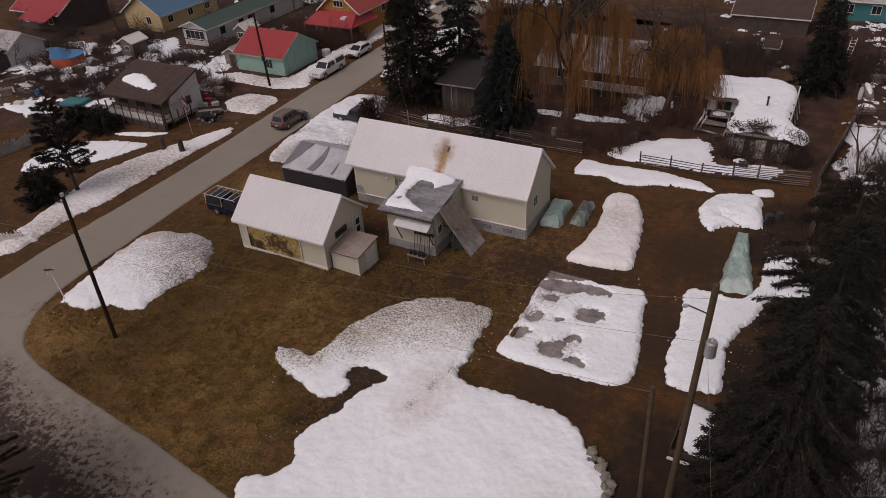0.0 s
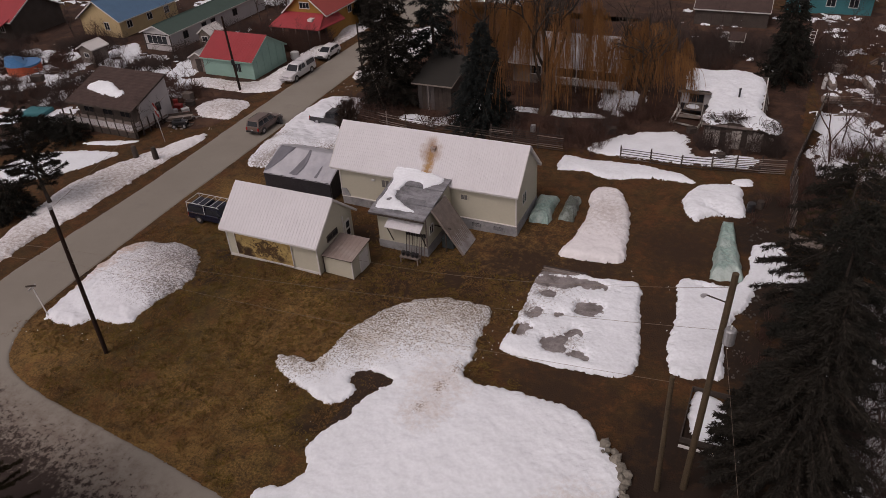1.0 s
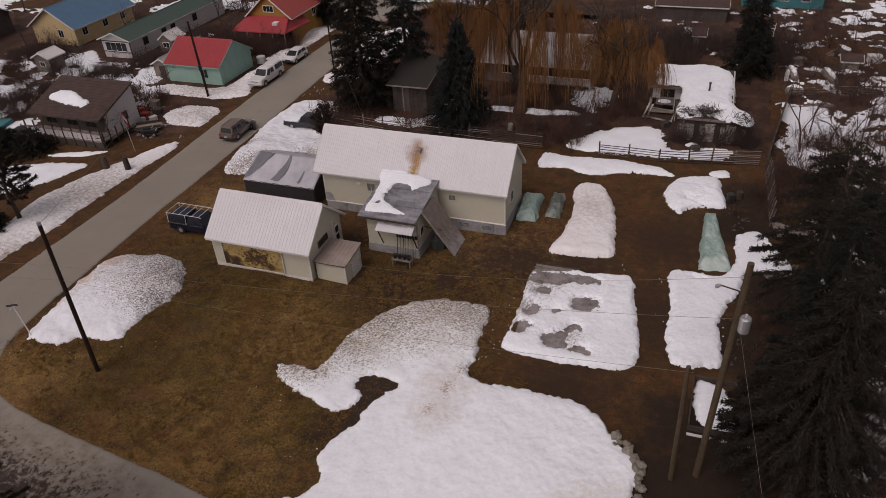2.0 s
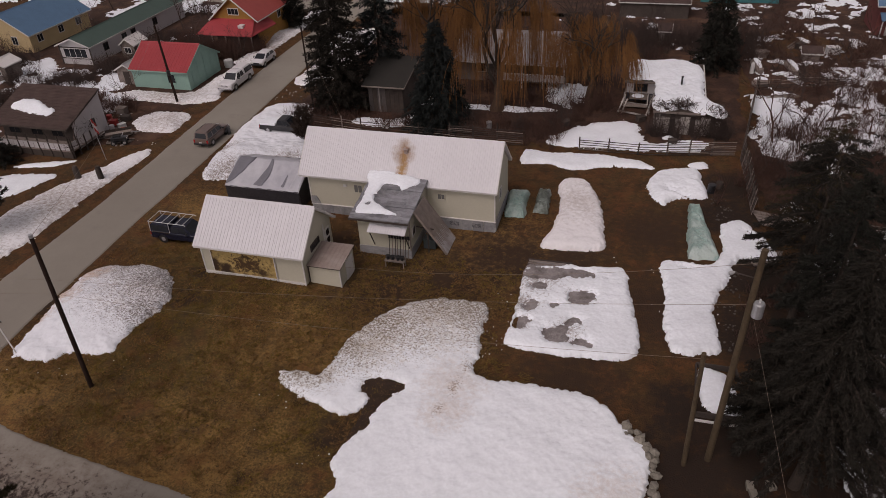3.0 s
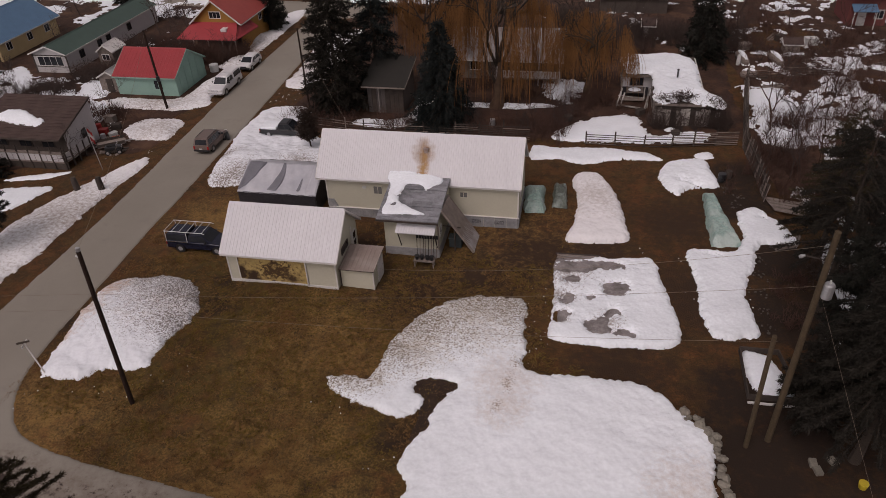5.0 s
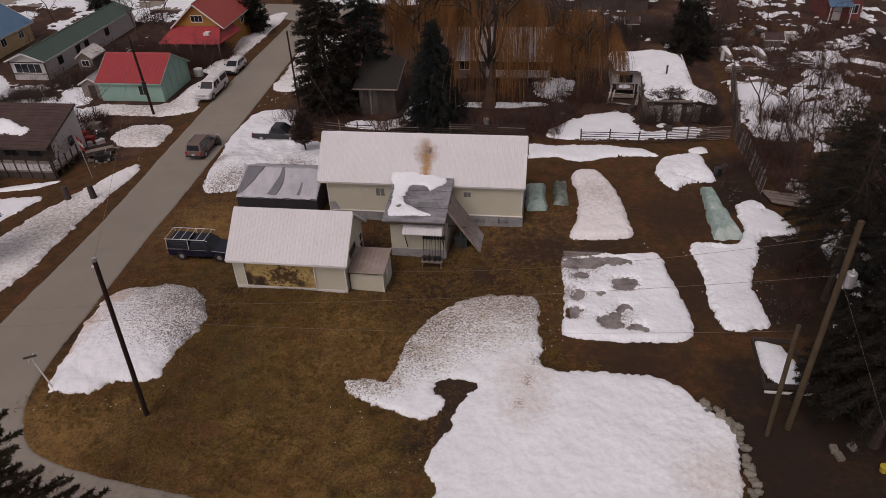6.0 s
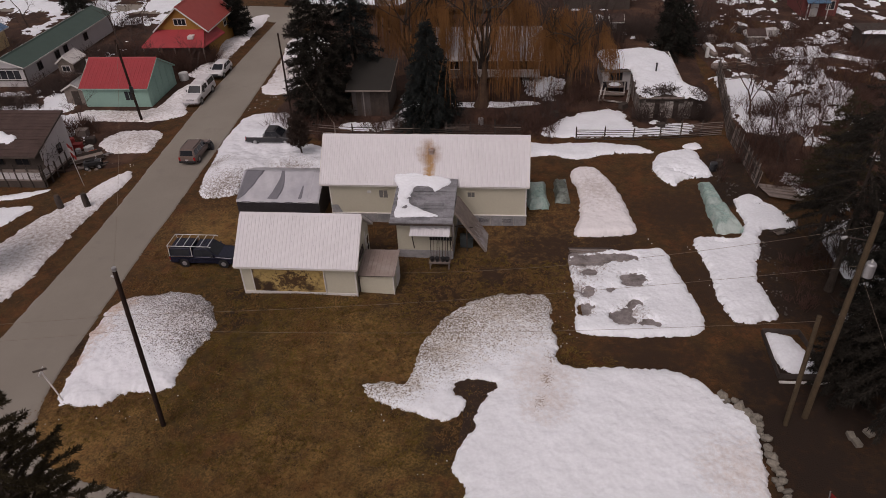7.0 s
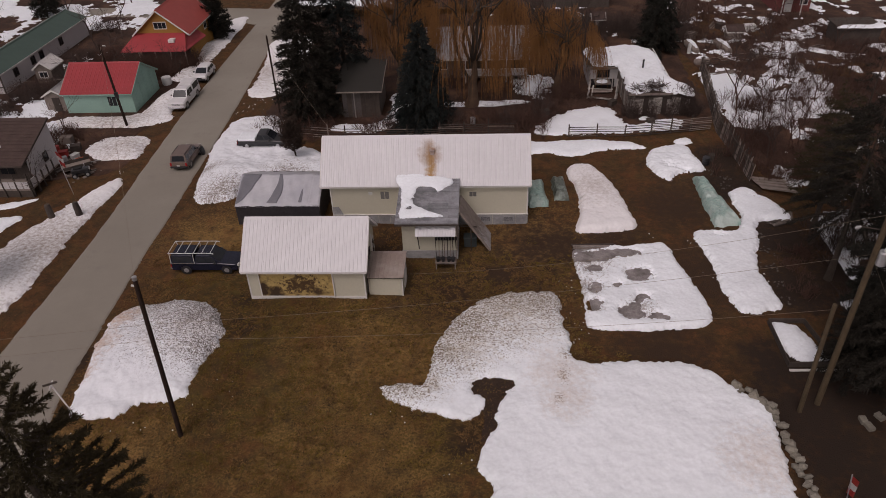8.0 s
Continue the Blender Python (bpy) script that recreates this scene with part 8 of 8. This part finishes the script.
part("sheet", boxed(-1.6, 1.6, -1.1, 1.1, 0, 0.5, 0.15), TEAL, lid, "", False)
gable_dark = gable_house("dark_shed", -112.5, -104.8, 57.8, 62.0, 1.9, 3.1, "x", DARK_WALL, BROWN_ROOF, "dark low shed before the pale house", "shed", over=0.3, gable_over=0.3)
atv = thing("quad_bike", (-61.9, 56.6, 0.02), 25, "black quad bike with twin pale headlights", "quad bike")
part("body", boxed(-0.85, 0.85, -0.35, 0.35, 0.4, 0.85, 0.1), CAR_BLACK, atv, "", False)
part("seat", boxed(-0.6, 0.25, -0.2, 0.2, 0.85, 1.0, 0.06), RUBBER, atv, "", False)
part("handlebar", tube(bmesh.new(), [(0.45, -0.4, 1.15), (0.5, 0, 1.05), (0.45, 0.4, 1.15)], 0.03, 6), STEEL, atv, "", False)
for s in (-0.2, 0.2):
    part("headlight", tube(bmesh.new(), [(0.84, s, 0.72), (0.9, s, 0.72)], 0.09, 8), LAMP_CLEAR, atv, "", False)
for x in (-0.6, 0.6):
    for s in (-0.45, 0.45):
        wheel(atv, x, s, 0.28)
flat = thing("utility_trailer", (-63.0, 57.9, 0), 35, "small flat utility trailer with board sides", "trailer")
part("bed", boxed(-1.4, 1.4, -0.75, 0.75, 0.45, 0.55), OLD_WOOD, flat, "", False)
for s in (-0.75, 0.75):
    part("side_board", boxed(-1.4, 1.4, s - 0.03, s + 0.03, 0.55, 0.85), DARK_WOOD, flat, "", False)
part("drawbar", beam(bmesh.new(), (1.4, 0, 0.48), (2.3, 0, 0.4), 0.08), STEEL, flat, "", False)
for s in (-0.85, 0.85):
    wheel(flat, 0, s, 0.3)


# ---- crumbs of snow and stones on the lawn ----
DARK_STONE = material("dark_stone", (0.085, 0.075, 0.066), 0.4, 1.5, 10.0, 0.9, 0.5)

def crumbs(name, centres, spread, count, size, material_, seed, label, category):
    g = np.random.default_rng(seed)
    bm = bmesh.new()
    r = random.Random(seed)
    for k in range(count):
        cx, cy = centres[k % len(centres)]
        x, y = cx + g.normal(0, spread), cy + g.normal(0, spread)
        stone(bm, (x, y, high(x, y) + size * 0.3), size * g.uniform(0.4, 1.3), r)
    ob = solo(name, bm, material_, label, category, kind="stuff")
    return ob


crumbs("snow_crumb", [(-15.2, 37.6), (-15, 35), (-15.2, 32), (-14.5, 37.9), (-43.5, 24.4), (-41, 25.5), (-47.5, 23.5), (-38.5, 27), (-27, 24.5), (-22.5, 21.5), (-14.5, 33)], 0.9, 60, 0.045, SNOW, 41, "crumbs of snow scattered on the grass", "snow crumbs")
crumbs("snow_crumb", [(-3.9, 40), (-0.2, 40), (0.6, 44), (-7, 45.2), (-4.5, 44)], 0.5, 10, 0.05, SNOW, 42, "crumbs of snow beside the garden plots", "snow crumbs")
crumbs("garden_stone", [(0.9, 37), (1.0, 39), (1.1, 41), (1.3, 43), (1.7, 45), (0.6, 56.5), (1.4, 55), (1.0, 53.5)], 0.3, 80, 0.09, DARK_STONE, 43, "rough stones edging the garden strip", "stones")
crumbs("street_grit", [(-50.5, 66), (-50.3, 68), (-50, 72), (-48.5, 73), (-47.8, 75), (-58.5, 58)], 0.7, 40, 0.06, SNOW, 44, "crumbled snow along the street edge", "snow crumbs")
crumbs("yard_litter", [(-66, 61), (-64, 60), (-63, 58), (-67, 63), (-90, 53), (-94, 55), (-86, 57), (-98, 60), (-80, 64), (-101, 74)], 1.6, 150, 0.18, OLD_WOOD, 45, "small grey litter in the neighbouring yards", "litter")
crumbs("yard_litter", [(8, 90), (12, 95), (18, 92), (10, 84), (15, 100), (22, 96), (-10, 90), (-4, 95)], 2.4, 170, 0.2, DARK_WOOD, 46, "small dark litter in the far gardens", "litter")
yb = thing("yellow_bucket", (3.6, 24.0, 0), 0, "yellow plastic bucket near the stones", "bucket")
part("pail", tube(bmesh.new(), [(0, 0, 0), (0, 0, 0.4)], [0.2, 0.26], 12), YELLOW, yb, "", False)
